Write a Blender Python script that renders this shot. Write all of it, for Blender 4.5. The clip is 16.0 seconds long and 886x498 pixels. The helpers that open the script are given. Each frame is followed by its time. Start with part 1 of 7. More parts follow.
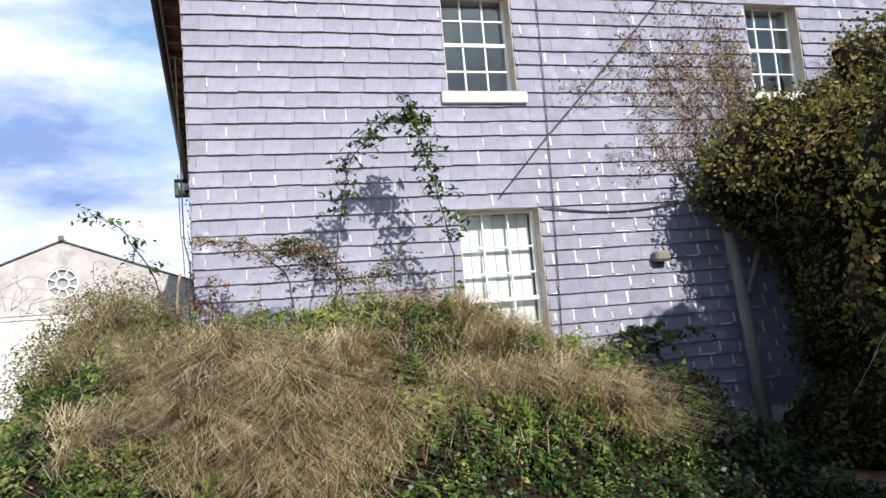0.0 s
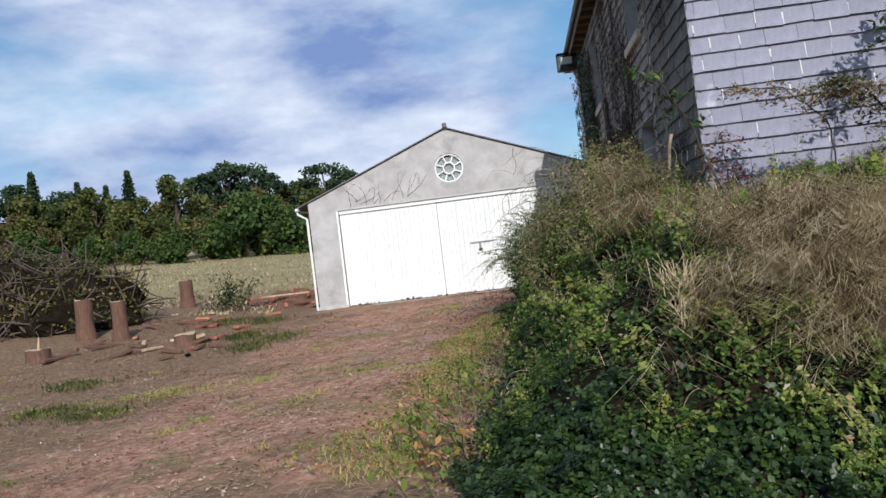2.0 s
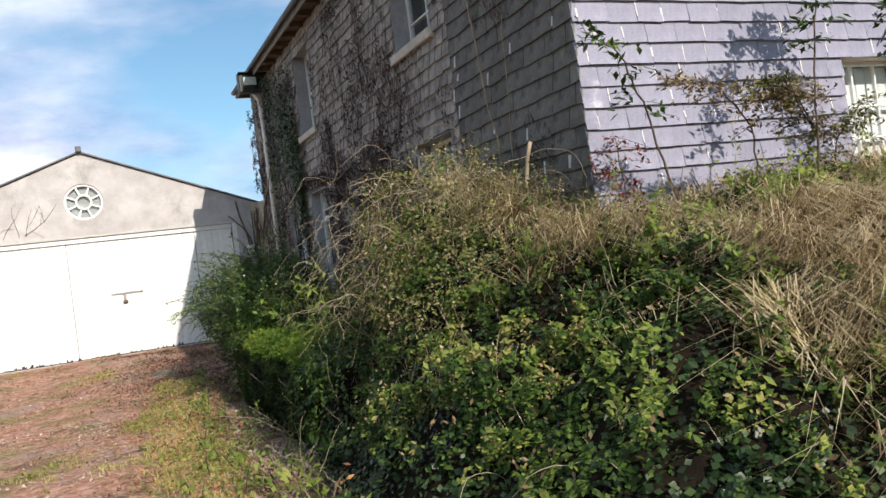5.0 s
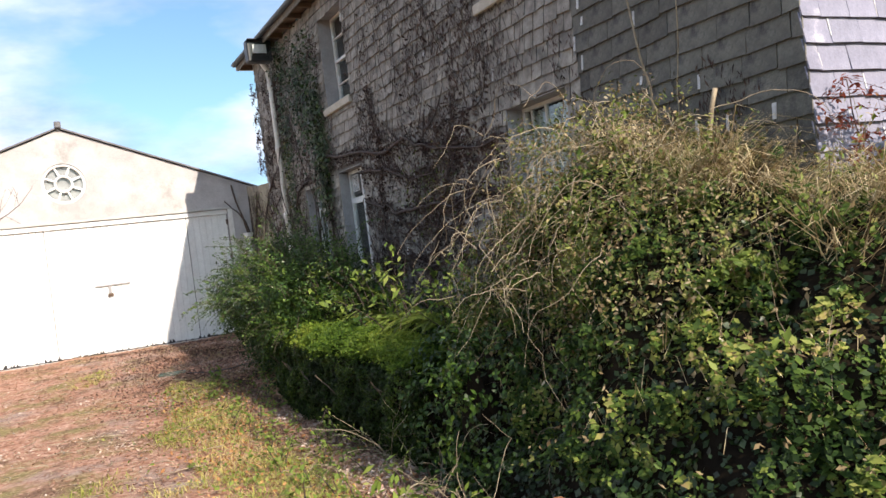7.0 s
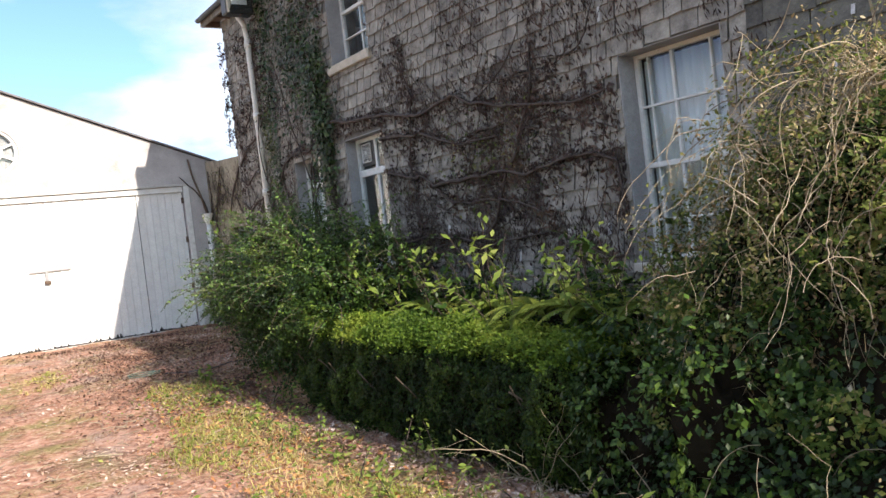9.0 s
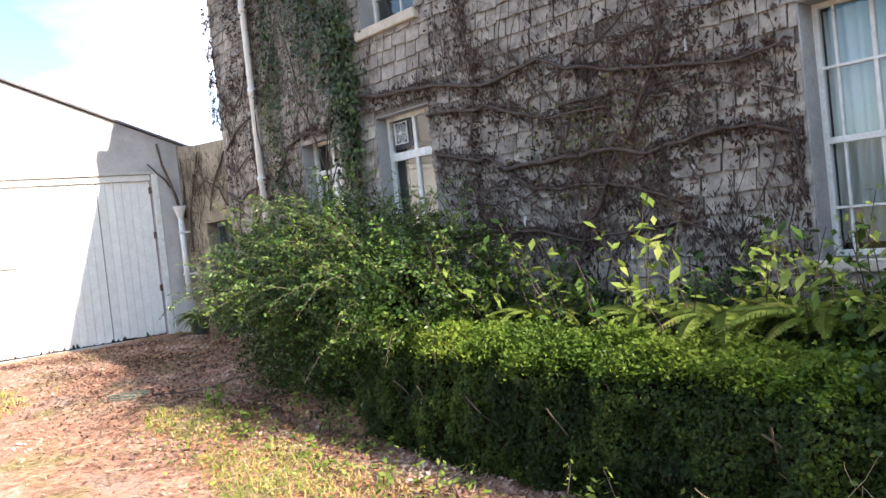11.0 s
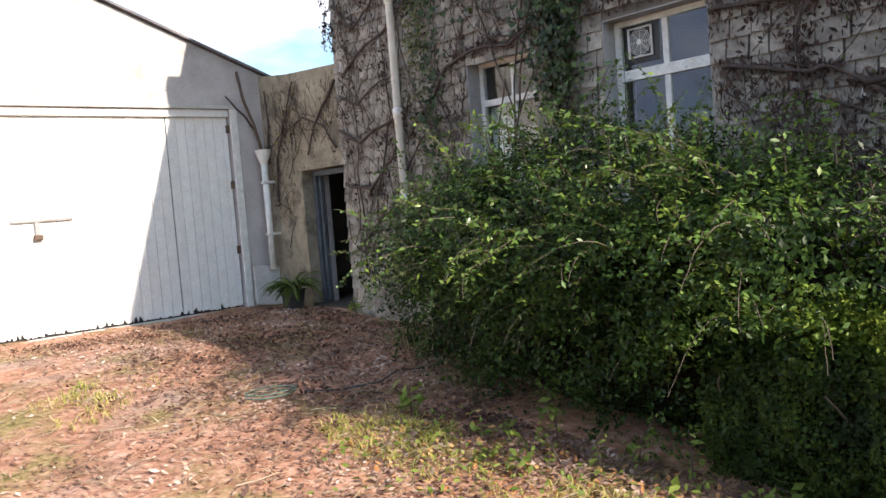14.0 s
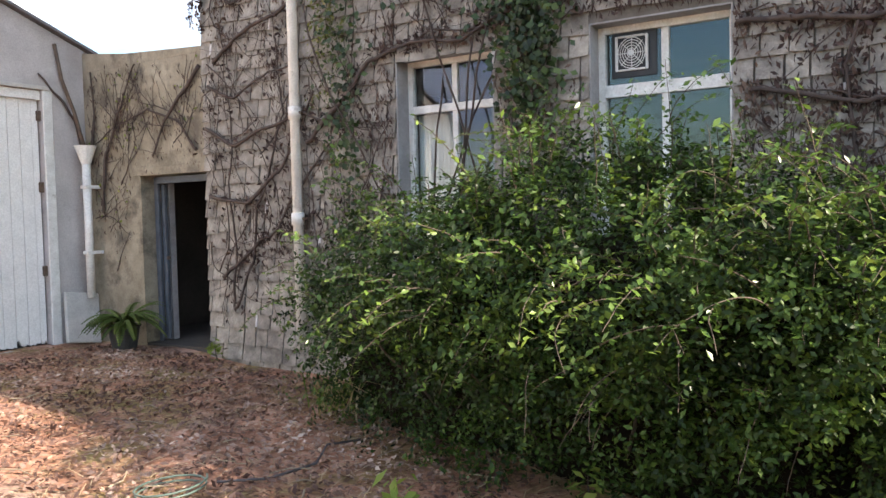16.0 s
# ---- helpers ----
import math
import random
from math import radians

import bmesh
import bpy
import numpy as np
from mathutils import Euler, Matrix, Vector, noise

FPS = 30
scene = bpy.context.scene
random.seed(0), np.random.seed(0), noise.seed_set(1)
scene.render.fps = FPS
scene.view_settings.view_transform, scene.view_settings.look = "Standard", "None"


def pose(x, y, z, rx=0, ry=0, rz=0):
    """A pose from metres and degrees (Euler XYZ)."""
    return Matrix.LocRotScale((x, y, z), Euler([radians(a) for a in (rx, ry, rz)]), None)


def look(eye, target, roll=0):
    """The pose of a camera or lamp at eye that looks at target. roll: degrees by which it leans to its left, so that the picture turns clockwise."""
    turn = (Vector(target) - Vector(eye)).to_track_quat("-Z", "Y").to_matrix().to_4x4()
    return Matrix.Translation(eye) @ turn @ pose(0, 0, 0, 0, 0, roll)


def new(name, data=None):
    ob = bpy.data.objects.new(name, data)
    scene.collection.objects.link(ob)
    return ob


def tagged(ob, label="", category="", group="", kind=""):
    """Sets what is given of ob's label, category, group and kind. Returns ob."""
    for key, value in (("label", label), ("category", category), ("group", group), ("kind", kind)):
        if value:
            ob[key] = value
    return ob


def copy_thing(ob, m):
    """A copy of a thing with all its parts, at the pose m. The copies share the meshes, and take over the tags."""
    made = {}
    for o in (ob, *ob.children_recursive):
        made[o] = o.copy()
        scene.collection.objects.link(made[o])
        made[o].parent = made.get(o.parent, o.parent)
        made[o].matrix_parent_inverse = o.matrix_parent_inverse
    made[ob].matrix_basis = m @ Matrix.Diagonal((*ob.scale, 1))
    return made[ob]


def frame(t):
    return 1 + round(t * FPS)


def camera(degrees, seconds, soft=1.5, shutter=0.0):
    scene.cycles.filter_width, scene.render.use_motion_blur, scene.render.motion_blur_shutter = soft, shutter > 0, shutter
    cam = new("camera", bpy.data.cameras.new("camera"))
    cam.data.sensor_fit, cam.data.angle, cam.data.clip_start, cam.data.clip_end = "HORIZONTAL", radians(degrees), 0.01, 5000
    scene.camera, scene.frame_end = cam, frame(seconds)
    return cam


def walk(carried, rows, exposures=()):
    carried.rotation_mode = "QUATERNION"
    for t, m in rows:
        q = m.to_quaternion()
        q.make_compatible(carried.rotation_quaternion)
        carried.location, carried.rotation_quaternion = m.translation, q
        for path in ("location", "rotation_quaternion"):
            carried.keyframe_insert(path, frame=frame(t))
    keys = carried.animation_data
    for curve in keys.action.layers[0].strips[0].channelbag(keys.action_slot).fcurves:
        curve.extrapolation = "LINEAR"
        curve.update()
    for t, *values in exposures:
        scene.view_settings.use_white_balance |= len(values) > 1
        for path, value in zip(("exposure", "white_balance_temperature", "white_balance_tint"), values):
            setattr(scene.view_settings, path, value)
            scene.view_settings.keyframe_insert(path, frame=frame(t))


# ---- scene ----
cam = camera(57.3, 16.0)
PATH = [
    (0, (1.525, 0.743, 1.229), (2.077, 2.652, 1.459), -5.0),
    (0.5, (0.979, 0.961, 1.218), (1.264, 2.932, 1.394), -5.5),
    (0.8, (0.557, 1.036, 1.273), (0.708, 3.027, 1.4), -6.2),
    (1, (0.275, 1.101, 1.287), (0.343, 3.097, 1.386), -6.7),
    (1.5, (-0.308, 1.138, 1.2), (-0.434, 3.133, 1.26), -7.6),
    (2, (-0.681, 1.497, 1.266), (-0.879, 3.487, 1.282), -6.9),
    (2.5, (-1.186, 1.998, 1.231), (-1.195, 3.998, 1.269), -5.0),
    (3, (-1.678, 2.275, 1.194), (-1.401, 4.253, 1.294), -5.8),
    (3.2, (-1.849, 2.45, 1.195), (-1.476, 4.412, 1.313), -6.5),
    (5.3, (-2.936, 4.763, 1.366), (-2.112, 6.585, 1.385), -7.3),
    (5.5, (-3.074, 4.933, 1.336), (-2.236, 6.749, 1.356), -7.2),
    (6, (-3.356, 5.406, 1.307), (-2.489, 7.208, 1.32), -7.2),
    (6.5, (-3.528, 5.969, 1.334), (-2.635, 7.758, 1.339), -7.3),
    (7, (-3.648, 6.591, 1.393), (-2.737, 8.371, 1.393), -7.4),
    (7.5, (-3.868, 7.297, 1.368), (-2.925, 9.06, 1.391), -7.0),
    (8, (-4.09, 7.968, 1.362), (-3.101, 9.707, 1.376), -6.8),
    (8.5, (-4.285, 8.541, 1.376), (-3.238, 10.245, 1.363), -6.9),
    (8.7, (-4.372, 8.74, 1.395), (-3.298, 10.427, 1.367), -6.9),
    (10.8, (-4.833, 11.055, 1.488), (-3.521, 12.563, 1.423), -6.3),
    (11, (-4.796, 11.407, 1.459), (-3.524, 12.95, 1.406), -6.2),
    (11.5, (-4.892, 11.968, 1.42), (-3.709, 13.576, 1.295), -6.1),
    (12, (-4.962, 12.619, 1.387), (-3.76, 14.209, 1.215), -5.7),
    (12.5, (-4.997, 13.251, 1.377), (-3.777, 14.826, 1.196), -5.5),
    (13, (-5.007, 13.861, 1.37), (-3.769, 15.423, 1.198), -5.3),
    (13.5, (-5.025, 14.515, 1.359), (-3.755, 16.053, 1.217), -4.8),
    (14, (-4.99, 15.168, 1.364), (-3.684, 16.678, 1.251), -4.6),
    (14.5, (-4.994, 15.802, 1.406), (-3.64, 17.269, 1.301), -4.2),
    (15, (-5.024, 16.449, 1.387), (-3.593, 17.842, 1.287), -3.4),
    (15.5, (-4.933, 17.059, 1.396), (-3.407, 18.347, 1.292), -2.4),
    (16, (-4.833, 17.475, 1.455), (-3.144, 18.542, 1.371), -1.4),
]
walk(cam, [(t, look(eye, target, roll)) for t, eye, target, roll in PATH],
     [(0.0, 0.34, 6380, 9.5), (0.5, 0.10, 6200, 9.0), (1.0, -0.18, 6080, 9.0), (1.5, -0.28, 6080, 9.0), (3.2, -0.28, 6050, 9.0), (5.3, 0.32, 6850, 10.0), (8.0, 0.68, 7000, 13.0), (8.7, 0.78, 6980, 13.0), (10.8, 1.5, 6910, 13.0), (12.5, 1.17, 6960, 13.0), (13.5, 0.9, 7010, 13.0), (14.5, 0.94, 7050, 13.0), (15.2, 1.05, 7210, 13.9), (16.0, 1.5, 7400, 15.0)])

# ---- world, sun ----
SUN_DIR = Vector((0.81, -4.05, 2.60)).normalized()
world = bpy.data.worlds.new("world")
scene.world = world
world.use_nodes = True
wn, wl = world.node_tree.nodes, world.node_tree.links
wn.clear()
sky = wn.new("ShaderNodeTexSky")
sky.sky_type = "NISHITA"
sky.sun_disc = False
sky.sun_elevation = math.asin(SUN_DIR.z)
sky.sun_rotation = math.atan2(SUN_DIR.x, SUN_DIR.y)
sky.ozone_density = 2.0
w_co = wn.new("ShaderNodeTexCoord")
w_map = wn.new("ShaderNodeMapping")
w_map.inputs["Scale"].default_value = (1.0, 1.0, 2.6)
w_map.inputs["Location"].default_value = (1.7, 0.6, 0.4)
w_n1 = wn.new("ShaderNodeTexNoise")
w_n1.inputs["Scale"].default_value = 2.1
w_n1.inputs["Detail"].default_value = 7
w_n1.inputs["Roughness"].default_value = 0.52
w_r1 = wn.new("ShaderNodeValToRGB")
w_r1.color_ramp.elements[0].position = 0.41
w_r1.color_ramp.elements[1].position = 0.58
w_n2 = wn.new("ShaderNodeTexNoise")
w_n2.inputs["Scale"].default_value = 2.9
w_n2.inputs["Detail"].default_value = 9
w_n2.inputs["Roughness"].default_value = 0.58
w_r2 = wn.new("ShaderNodeValToRGB")
w_r2.color_ramp.elements[0].position = 0.40
w_r2.color_ramp.elements[0].color = (3.4, 4.9, 8.9, 1)
w_r2.color_ramp.elements[1].position = 0.72
w_r2.color_ramp.elements[1].color = (16.0, 16.3, 16.8, 1)
w_mix = wn.new("ShaderNodeMix")
w_mix.data_type = "RGBA"
w_bg = wn.new("ShaderNodeBackground")
w_bg.inputs["Strength"].default_value = 0.079
w_out = wn.new("ShaderNodeOutputWorld")
wl.new(w_co.outputs["Generated"], w_map.inputs["Vector"])
wl.new(w_map.outputs["Vector"], w_n1.inputs["Vector"])
wl.new(w_map.outputs["Vector"], w_n2.inputs["Vector"])
w_gap = wn.new("ShaderNodeVectorMath")
w_gap.operation = "DOT_PRODUCT"
w_gap.inputs[1].default_value = Vector((0.06, 0.93, 0.34)).normalized()
w_open = wn.new("ShaderNodeMapRange")
w_open.inputs["From Min"].default_value, w_open.inputs["From Max"].default_value = 0.955, 0.995
w_open.inputs["To Min"].default_value, w_open.inputs["To Max"].default_value = 0.0, 0.17
w_sub = wn.new("ShaderNodeMath")
w_sub.operation = "SUBTRACT"
wl.new(w_co.outputs["Generated"], w_gap.inputs[0])
wl.new(w_gap.outputs["Value"], w_open.inputs["Value"])
wl.new(w_n1.outputs["Fac"], w_sub.inputs[0])
wl.new(w_open.outputs["Result"], w_sub.inputs[1])
w_west = wn.new("ShaderNodeVectorMath")
w_west.operation = "DOT_PRODUCT"
w_west.inputs[1].default_value = Vector((-0.45, 0.85, 0.25)).normalized()
w_bank = wn.new("ShaderNodeMapRange")
w_bank.inputs["From Min"].default_value, w_bank.inputs["From Max"].default_value = 0.80, 0.97
w_bank.inputs["To Min"].default_value, w_bank.inputs["To Max"].default_value = 0.0, 0.12
w_add = wn.new("ShaderNodeMath")
w_add.operation = "ADD"
wl.new(w_co.outputs["Generated"], w_west.inputs[0])
wl.new(w_west.outputs["Value"], w_bank.inputs["Value"])
wl.new(w_sub.outputs[0], w_add.inputs[0])
wl.new(w_bank.outputs["Result"], w_add.inputs[1])
wl.new(w_add.outputs[0], w_r1.inputs["Fac"])
wl.new(w_n2.outputs["Fac"], w_r2.inputs["Fac"])
wl.new(w_r1.outputs["Color"], w_mix.inputs["Factor"])
w_tint = wn.new("ShaderNodeMix")
w_tint.data_type, w_tint.blend_type = "RGBA", "MULTIPLY"
w_tint.inputs["Factor"].default_value = 1.0
w_tint.inputs["B"].default_value = (1.35, 1.7, 1.75, 1)
wl.new(sky.outputs["Color"], w_tint.inputs["A"])
wl.new(w_tint.outputs["Result"], w_mix.inputs["A"])
wl.new(w_r2.outputs["Color"], w_mix.inputs["B"])
wl.new(w_mix.outputs["Result"], w_bg.inputs["Color"])
wl.new(w_bg.outputs["Background"], w_out.inputs["Surface"])

sun = new("sun", bpy.data.lights.new("sun", "SUN"))
sun.data.energy = 5.0
sun.data.angle = radians(0.6)
sun.data.color = (1.0, 0.935, 0.85)
sun.matrix_world = look(SUN_DIR * 60, (0, 0, 0))


# ---- materials ----
def material(name, dark, light, scale=4.0, rough=0.8, bump=0.3, fine=40.0, vary=0.0, island=False, metal=0.0,
             stain=None, stain_scale=1.5, stain_from=0.55, leaf=0.0, stretch=(1, 1, 1), spec=0.5):
    """Two-scale noise colour with fine relief; stain: a third colour in patches; vary: brightness change from piece to piece."""
    m = bpy.data.materials.new(name)
    m.use_nodes = True
    n, l = m.node_tree.nodes, m.node_tree.links
    b = n["Principled BSDF"]
    co = n.new("ShaderNodeTexCoord")
    mp = n.new("ShaderNodeMapping")
    mp.inputs["Scale"].default_value = stretch
    l.new(co.outputs["Object"], mp.inputs["Vector"])
    big = n.new("ShaderNodeTexNoise")
    big.inputs["Scale"].default_value = scale
    big.inputs["Detail"].default_value = 6
    big.inputs["Roughness"].default_value = 0.62
    l.new(mp.outputs["Vector"], big.inputs["Vector"])
    ramp = n.new("ShaderNodeValToRGB")
    ramp.color_ramp.elements[0].position, ramp.color_ramp.elements[1].position = 0.32, 0.68
    ramp.color_ramp.elements[0].color, ramp.color_ramp.elements[1].color = (*dark, 1), (*light, 1)
    l.new(big.outputs["Fac"], ramp.inputs["Fac"])
    colour = ramp.outputs["Color"]
    small = n.new("ShaderNodeTexNoise")
    small.inputs["Scale"].default_value = fine
    small.inputs["Detail"].default_value = 3
    l.new(mp.outputs["Vector"], small.inputs["Vector"])
    if stain:
        sn = n.new("ShaderNodeTexNoise")
        sn.inputs["Scale"].default_value = stain_scale
        sn.inputs["Detail"].default_value = 8
        sn.inputs["Roughness"].default_value = 0.7
        l.new(mp.outputs["Vector"], sn.inputs["Vector"])
        sr = n.new("ShaderNodeValToRGB")
        sr.color_ramp.elements[0].position, sr.color_ramp.elements[1].position = stain_from, stain_from + 0.14
        l.new(sn.outputs["Fac"], sr.inputs["Fac"])
        mx = n.new("ShaderNodeMix")
        mx.data_type = "RGBA"
        l.new(sr.outputs["Color"], mx.inputs["Factor"])
        l.new(colour, mx.inputs["A"])
        mx.inputs["B"].default_value = (*stain, 1)
        colour = mx.outputs["Result"]
    hsv = n.new("ShaderNodeHueSaturation")
    add = n.new("ShaderNodeMath")
    add.operation = "MULTIPLY_ADD"
    l.new(small.outputs["Fac"], add.inputs[0])
    add.inputs[1].default_value, add.inputs[2].default_value = 0.5, 0.75
    value = add.outputs[0]
    if vary:
        if island:
            src = n.new("ShaderNodeNewGeometry").outputs["Random Per Island"]
        else:
            src = n.new("ShaderNodeObjectInfo").outputs["Random"]
        v = n.new("ShaderNodeMath")
        v.operation = "MULTIPLY_ADD"
        l.new(src, v.inputs[0])
        v.inputs[1].default_value, v.inputs[2].default_value = 2 * vary, 1 - vary
        mul = n.new("ShaderNodeMath")
        mul.operation = "MULTIPLY"
        l.new(value, mul.inputs[0])
        l.new(v.outputs[0], mul.inputs[1])
        value = mul.outputs[0]
        hv = n.new("ShaderNodeMath")
        hv.operation = "MULTIPLY_ADD"
        l.new(src, hv.inputs[0])
        hv.inputs[1].default_value, hv.inputs[2].default_value = 0.06 * vary, 0.5 - 0.03 * vary
        l.new(hv.outputs[0], hsv.inputs["Hue"])
    l.new(value, hsv.inputs["Value"])
    l.new(colour, hsv.inputs["Color"])
    l.new(hsv.outputs["Color"], b.inputs["Base Color"])
    b.inputs["Roughness"].default_value = rough
    b.inputs["Metallic"].default_value = metal
    b.inputs["Specular IOR Level"].default_value = spec
    if bump:
        bp = n.new("ShaderNodeBump")
        bp.inputs["Strength"].default_value = bump
        bp.inputs["Distance"].default_value = 0.01
        l.new(small.outputs["Fac"], bp.inputs["Height"])
        l.new(bp.outputs["Normal"], b.inputs["Normal"])
    if leaf:
        tr = n.new("ShaderNodeBsdfTranslucent")
        l.new(hsv.outputs["Color"], tr.inputs["Color"])
        mixs = n.new("ShaderNodeMixShader")
        mixs.inputs["Fac"].default_value = leaf
        l.new(b.outputs["BSDF"], mixs.inputs[1])
        l.new(tr.outputs["BSDF"], mixs.inputs[2])
        l.new(mixs.outputs["Shader"], n["Material Output"].inputs["Surface"])
    return m


def leaf_material(name, stops, rough=0.6, leaf=0.22, patch=2.2, gloss=0.2):
    """Leaf colours picked leaf by leaf from the stops, shifted in patches."""
    m = bpy.data.materials.new(name)
    m.use_nodes = True
    n, l = m.node_tree.nodes, m.node_tree.links
    b = n["Principled BSDF"]
    geo = n.new("ShaderNodeNewGeometry")
    co = n.new("ShaderNodeTexCoord")
    no = n.new("ShaderNodeTexNoise")
    no.inputs["Scale"].default_value = patch
    no.inputs["Detail"].default_value = 3
    l.new(co.outputs["Object"], no.inputs["Vector"])
    ma = n.new("ShaderNodeMath")
    ma.operation = "MULTIPLY_ADD"
    l.new(no.outputs["Fac"], ma.inputs[0])
    ma.inputs[1].default_value, ma.inputs[2].default_value = 2.0, -1.0
    ad = n.new("ShaderNodeMath")
    ad.operation = "ADD"
    ad.use_clamp = True
    sc = n.new("ShaderNodeMath")
    sc.operation = "MULTIPLY_ADD"
    l.new(geo.outputs["Random Per Island"], sc.inputs[0])
    sc.inputs[1].default_value, sc.inputs[2].default_value = 0.55, 0.2
    l.new(sc.outputs[0], ad.inputs[0])
    l.new(ma.outputs[0], ad.inputs[1])
    ramp = n.new("ShaderNodeValToRGB")
    el = ramp.color_ramp.elements
    el[0].position, el[0].color = stops[0][0], (*stops[0][1], 1)
    el[1].position, el[1].color = stops[-1][0], (*stops[-1][1], 1)
    for p, c in stops[1:-1]:
        e = el.new(p)
        e.color = (*c, 1)
    l.new(ad.outputs[0], ramp.inputs["Fac"])
    l.new(ramp.outputs["Color"], b.inputs["Base Color"])
    b.inputs["Roughness"].default_value = rough
    b.inputs["Specular IOR Level"].default_value = gloss
    tr = n.new("ShaderNodeBsdfTranslucent")
    l.new(ramp.outputs["Color"], tr.inputs["Color"])
    mixs = n.new("ShaderNodeMixShader")
    mixs.inputs["Fac"].default_value = leaf
    l.new(b.outputs["BSDF"], mixs.inputs[1])
    l.new(tr.outputs["BSDF"], mixs.inputs[2])
    l.new(mixs.outputs["Shader"], n["Material Output"].inputs["Surface"])
    return m


def glass_material():
    m = bpy.data.materials.new("window_glass")
    m.use_nodes = True
    n, l = m.node_tree.nodes, m.node_tree.links
    n.remove(n["Principled BSDF"])
    lw = n.new("ShaderNodeLayerWeight")
    lw.inputs["Blend"].default_value = 0.5
    pw5 = n.new("ShaderNodeMath")
    pw5.operation = "POWER"
    l.new(lw.outputs["Facing"], pw5.inputs[0])
    pw5.inputs[1].default_value = 4.0
    fr = n.new("ShaderNodeMath")
    fr.operation = "MULTIPLY_ADD"
    l.new(pw5.outputs[0], fr.inputs[0])
    fr.inputs[1].default_value, fr.inputs[2].default_value = 0.85, 0.07
    t = n.new("ShaderNodeBsdfTransparent")
    t.inputs["Color"].default_value = (0.88, 0.91, 0.91, 1)
    g = n.new("ShaderNodeBsdfGlossy")
    g.inputs["Roughness"].default_value = 0.02
    no = n.new("ShaderNodeTexNoise")
    no.inputs["Scale"].default_value = 2.5
    bp = n.new("ShaderNodeBump")
    bp.inputs["Strength"].default_value = 0.04
    l.new(no.outputs["Fac"], bp.inputs["Height"])
    l.new(bp.outputs["Normal"], g.inputs["Normal"])
    mx = n.new("ShaderNodeMixShader")
    l.new(fr.outputs[0], mx.inputs["Fac"])
    l.new(t.outputs["BSDF"], mx.inputs[1])
    l.new(g.outputs["BSDF"], mx.inputs[2])
    l.new(mx.outputs["Shader"], n["Material Output"].inputs["Surface"])
    return m


M_SLATE = material("slate", (0.195, 0.192, 0.25), (0.27, 0.266, 0.34), 6, 0.6, 0.25, 60, 0.08, False, stain=(0.46, 0.435, 0.49), stain_scale=3.0, stain_from=0.60, spec=0.3)
M_SLATE_J = material("slate_joined", (0.195, 0.192, 0.25), (0.27, 0.266, 0.34), 6, 0.6, 0.25, 60, 0.08, True, stain=(0.46, 0.435, 0.49), stain_scale=3.0, stain_from=0.60, spec=0.3)
M_SLATE_W = material("weathered_slate", (0.155, 0.138, 0.122), (0.40, 0.36, 0.315), 7, 0.9, 0.9, 45, 0.16, False, stain=(0.12, 0.105, 0.09), stain_scale=3.2, stain_from=0.55)
M_SLATE_WJ = material("weathered_slate_joined", (0.155, 0.138, 0.122), (0.40, 0.36, 0.315), 7, 0.9, 0.9, 45, 0.16, True, stain=(0.12, 0.105, 0.09), stain_scale=3.2, stain_from=0.55)
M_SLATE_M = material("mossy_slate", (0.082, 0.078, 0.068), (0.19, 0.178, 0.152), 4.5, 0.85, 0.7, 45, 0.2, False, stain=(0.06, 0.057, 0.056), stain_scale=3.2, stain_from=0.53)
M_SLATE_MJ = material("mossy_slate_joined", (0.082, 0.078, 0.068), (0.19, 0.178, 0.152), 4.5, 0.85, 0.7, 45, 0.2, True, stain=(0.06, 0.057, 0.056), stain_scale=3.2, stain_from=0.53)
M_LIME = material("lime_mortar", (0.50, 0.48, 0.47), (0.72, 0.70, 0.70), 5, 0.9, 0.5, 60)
M_LIME_W = material("dark_mortar", (0.09, 0.08, 0.07), (0.19, 0.17, 0.15), 5, 0.9, 0.5, 60)
M_RENDER = material("grey_render", (0.38, 0.355, 0.35), (0.52, 0.495, 0.49), 2.2, 0.9, 0.4, 70, stain=(0.27, 0.26, 0.24), stain_scale=0.9, stain_from=0.56)
M_RENDER_O = material("ochre_render", (0.20, 0.168, 0.12), (0.38, 0.33, 0.25), 3.0, 0.92, 0.7, 45, stain=(0.13, 0.11, 0.085), stain_scale=2.2, stain_from=0.50)
M_REVEAL = material("reveal_plaster", (0.26, 0.25, 0.25), (0.38, 0.37, 0.37), 4, 0.9, 0.3, 50)
M_WHITE = material("white_paint", (0.74, 0.74, 0.73), (0.84, 0.84, 0.83), 5, 0.45, 0.12, 60, 0.04, False, stain=(0.55, 0.52, 0.47), stain_scale=4, stain_from=0.66)
M_PEEL = material("peeling_white_paint", (0.62, 0.61, 0.58), (0.80, 0.80, 0.78), 9, 0.6, 0.3, 60, stain=(0.30, 0.27, 0.23), stain_scale=11, stain_from=0.60)
M_SHUTTER = material("white_shutter_paint", (0.80, 0.80, 0.80), (0.86, 0.86, 0.86), 3, 0.6, 0.1, 30)
M_STONE = material("sill_stone", (0.42, 0.37, 0.30), (0.58, 0.52, 0.44), 5, 0.85, 0.4, 60, stain=(0.25, 0.23, 0.2), stain_scale=3, stain_from=0.62)
M_SILL = material("painted_sill", (0.66, 0.65, 0.63), (0.80, 0.79, 0.77), 5, 0.8, 0.3, 60)
M_WOOD = material("weathered_wood", (0.15, 0.135, 0.115), (0.28, 0.25, 0.215), 3, 0.85, 0.4, 50, stretch=(6, 6, 0.8))
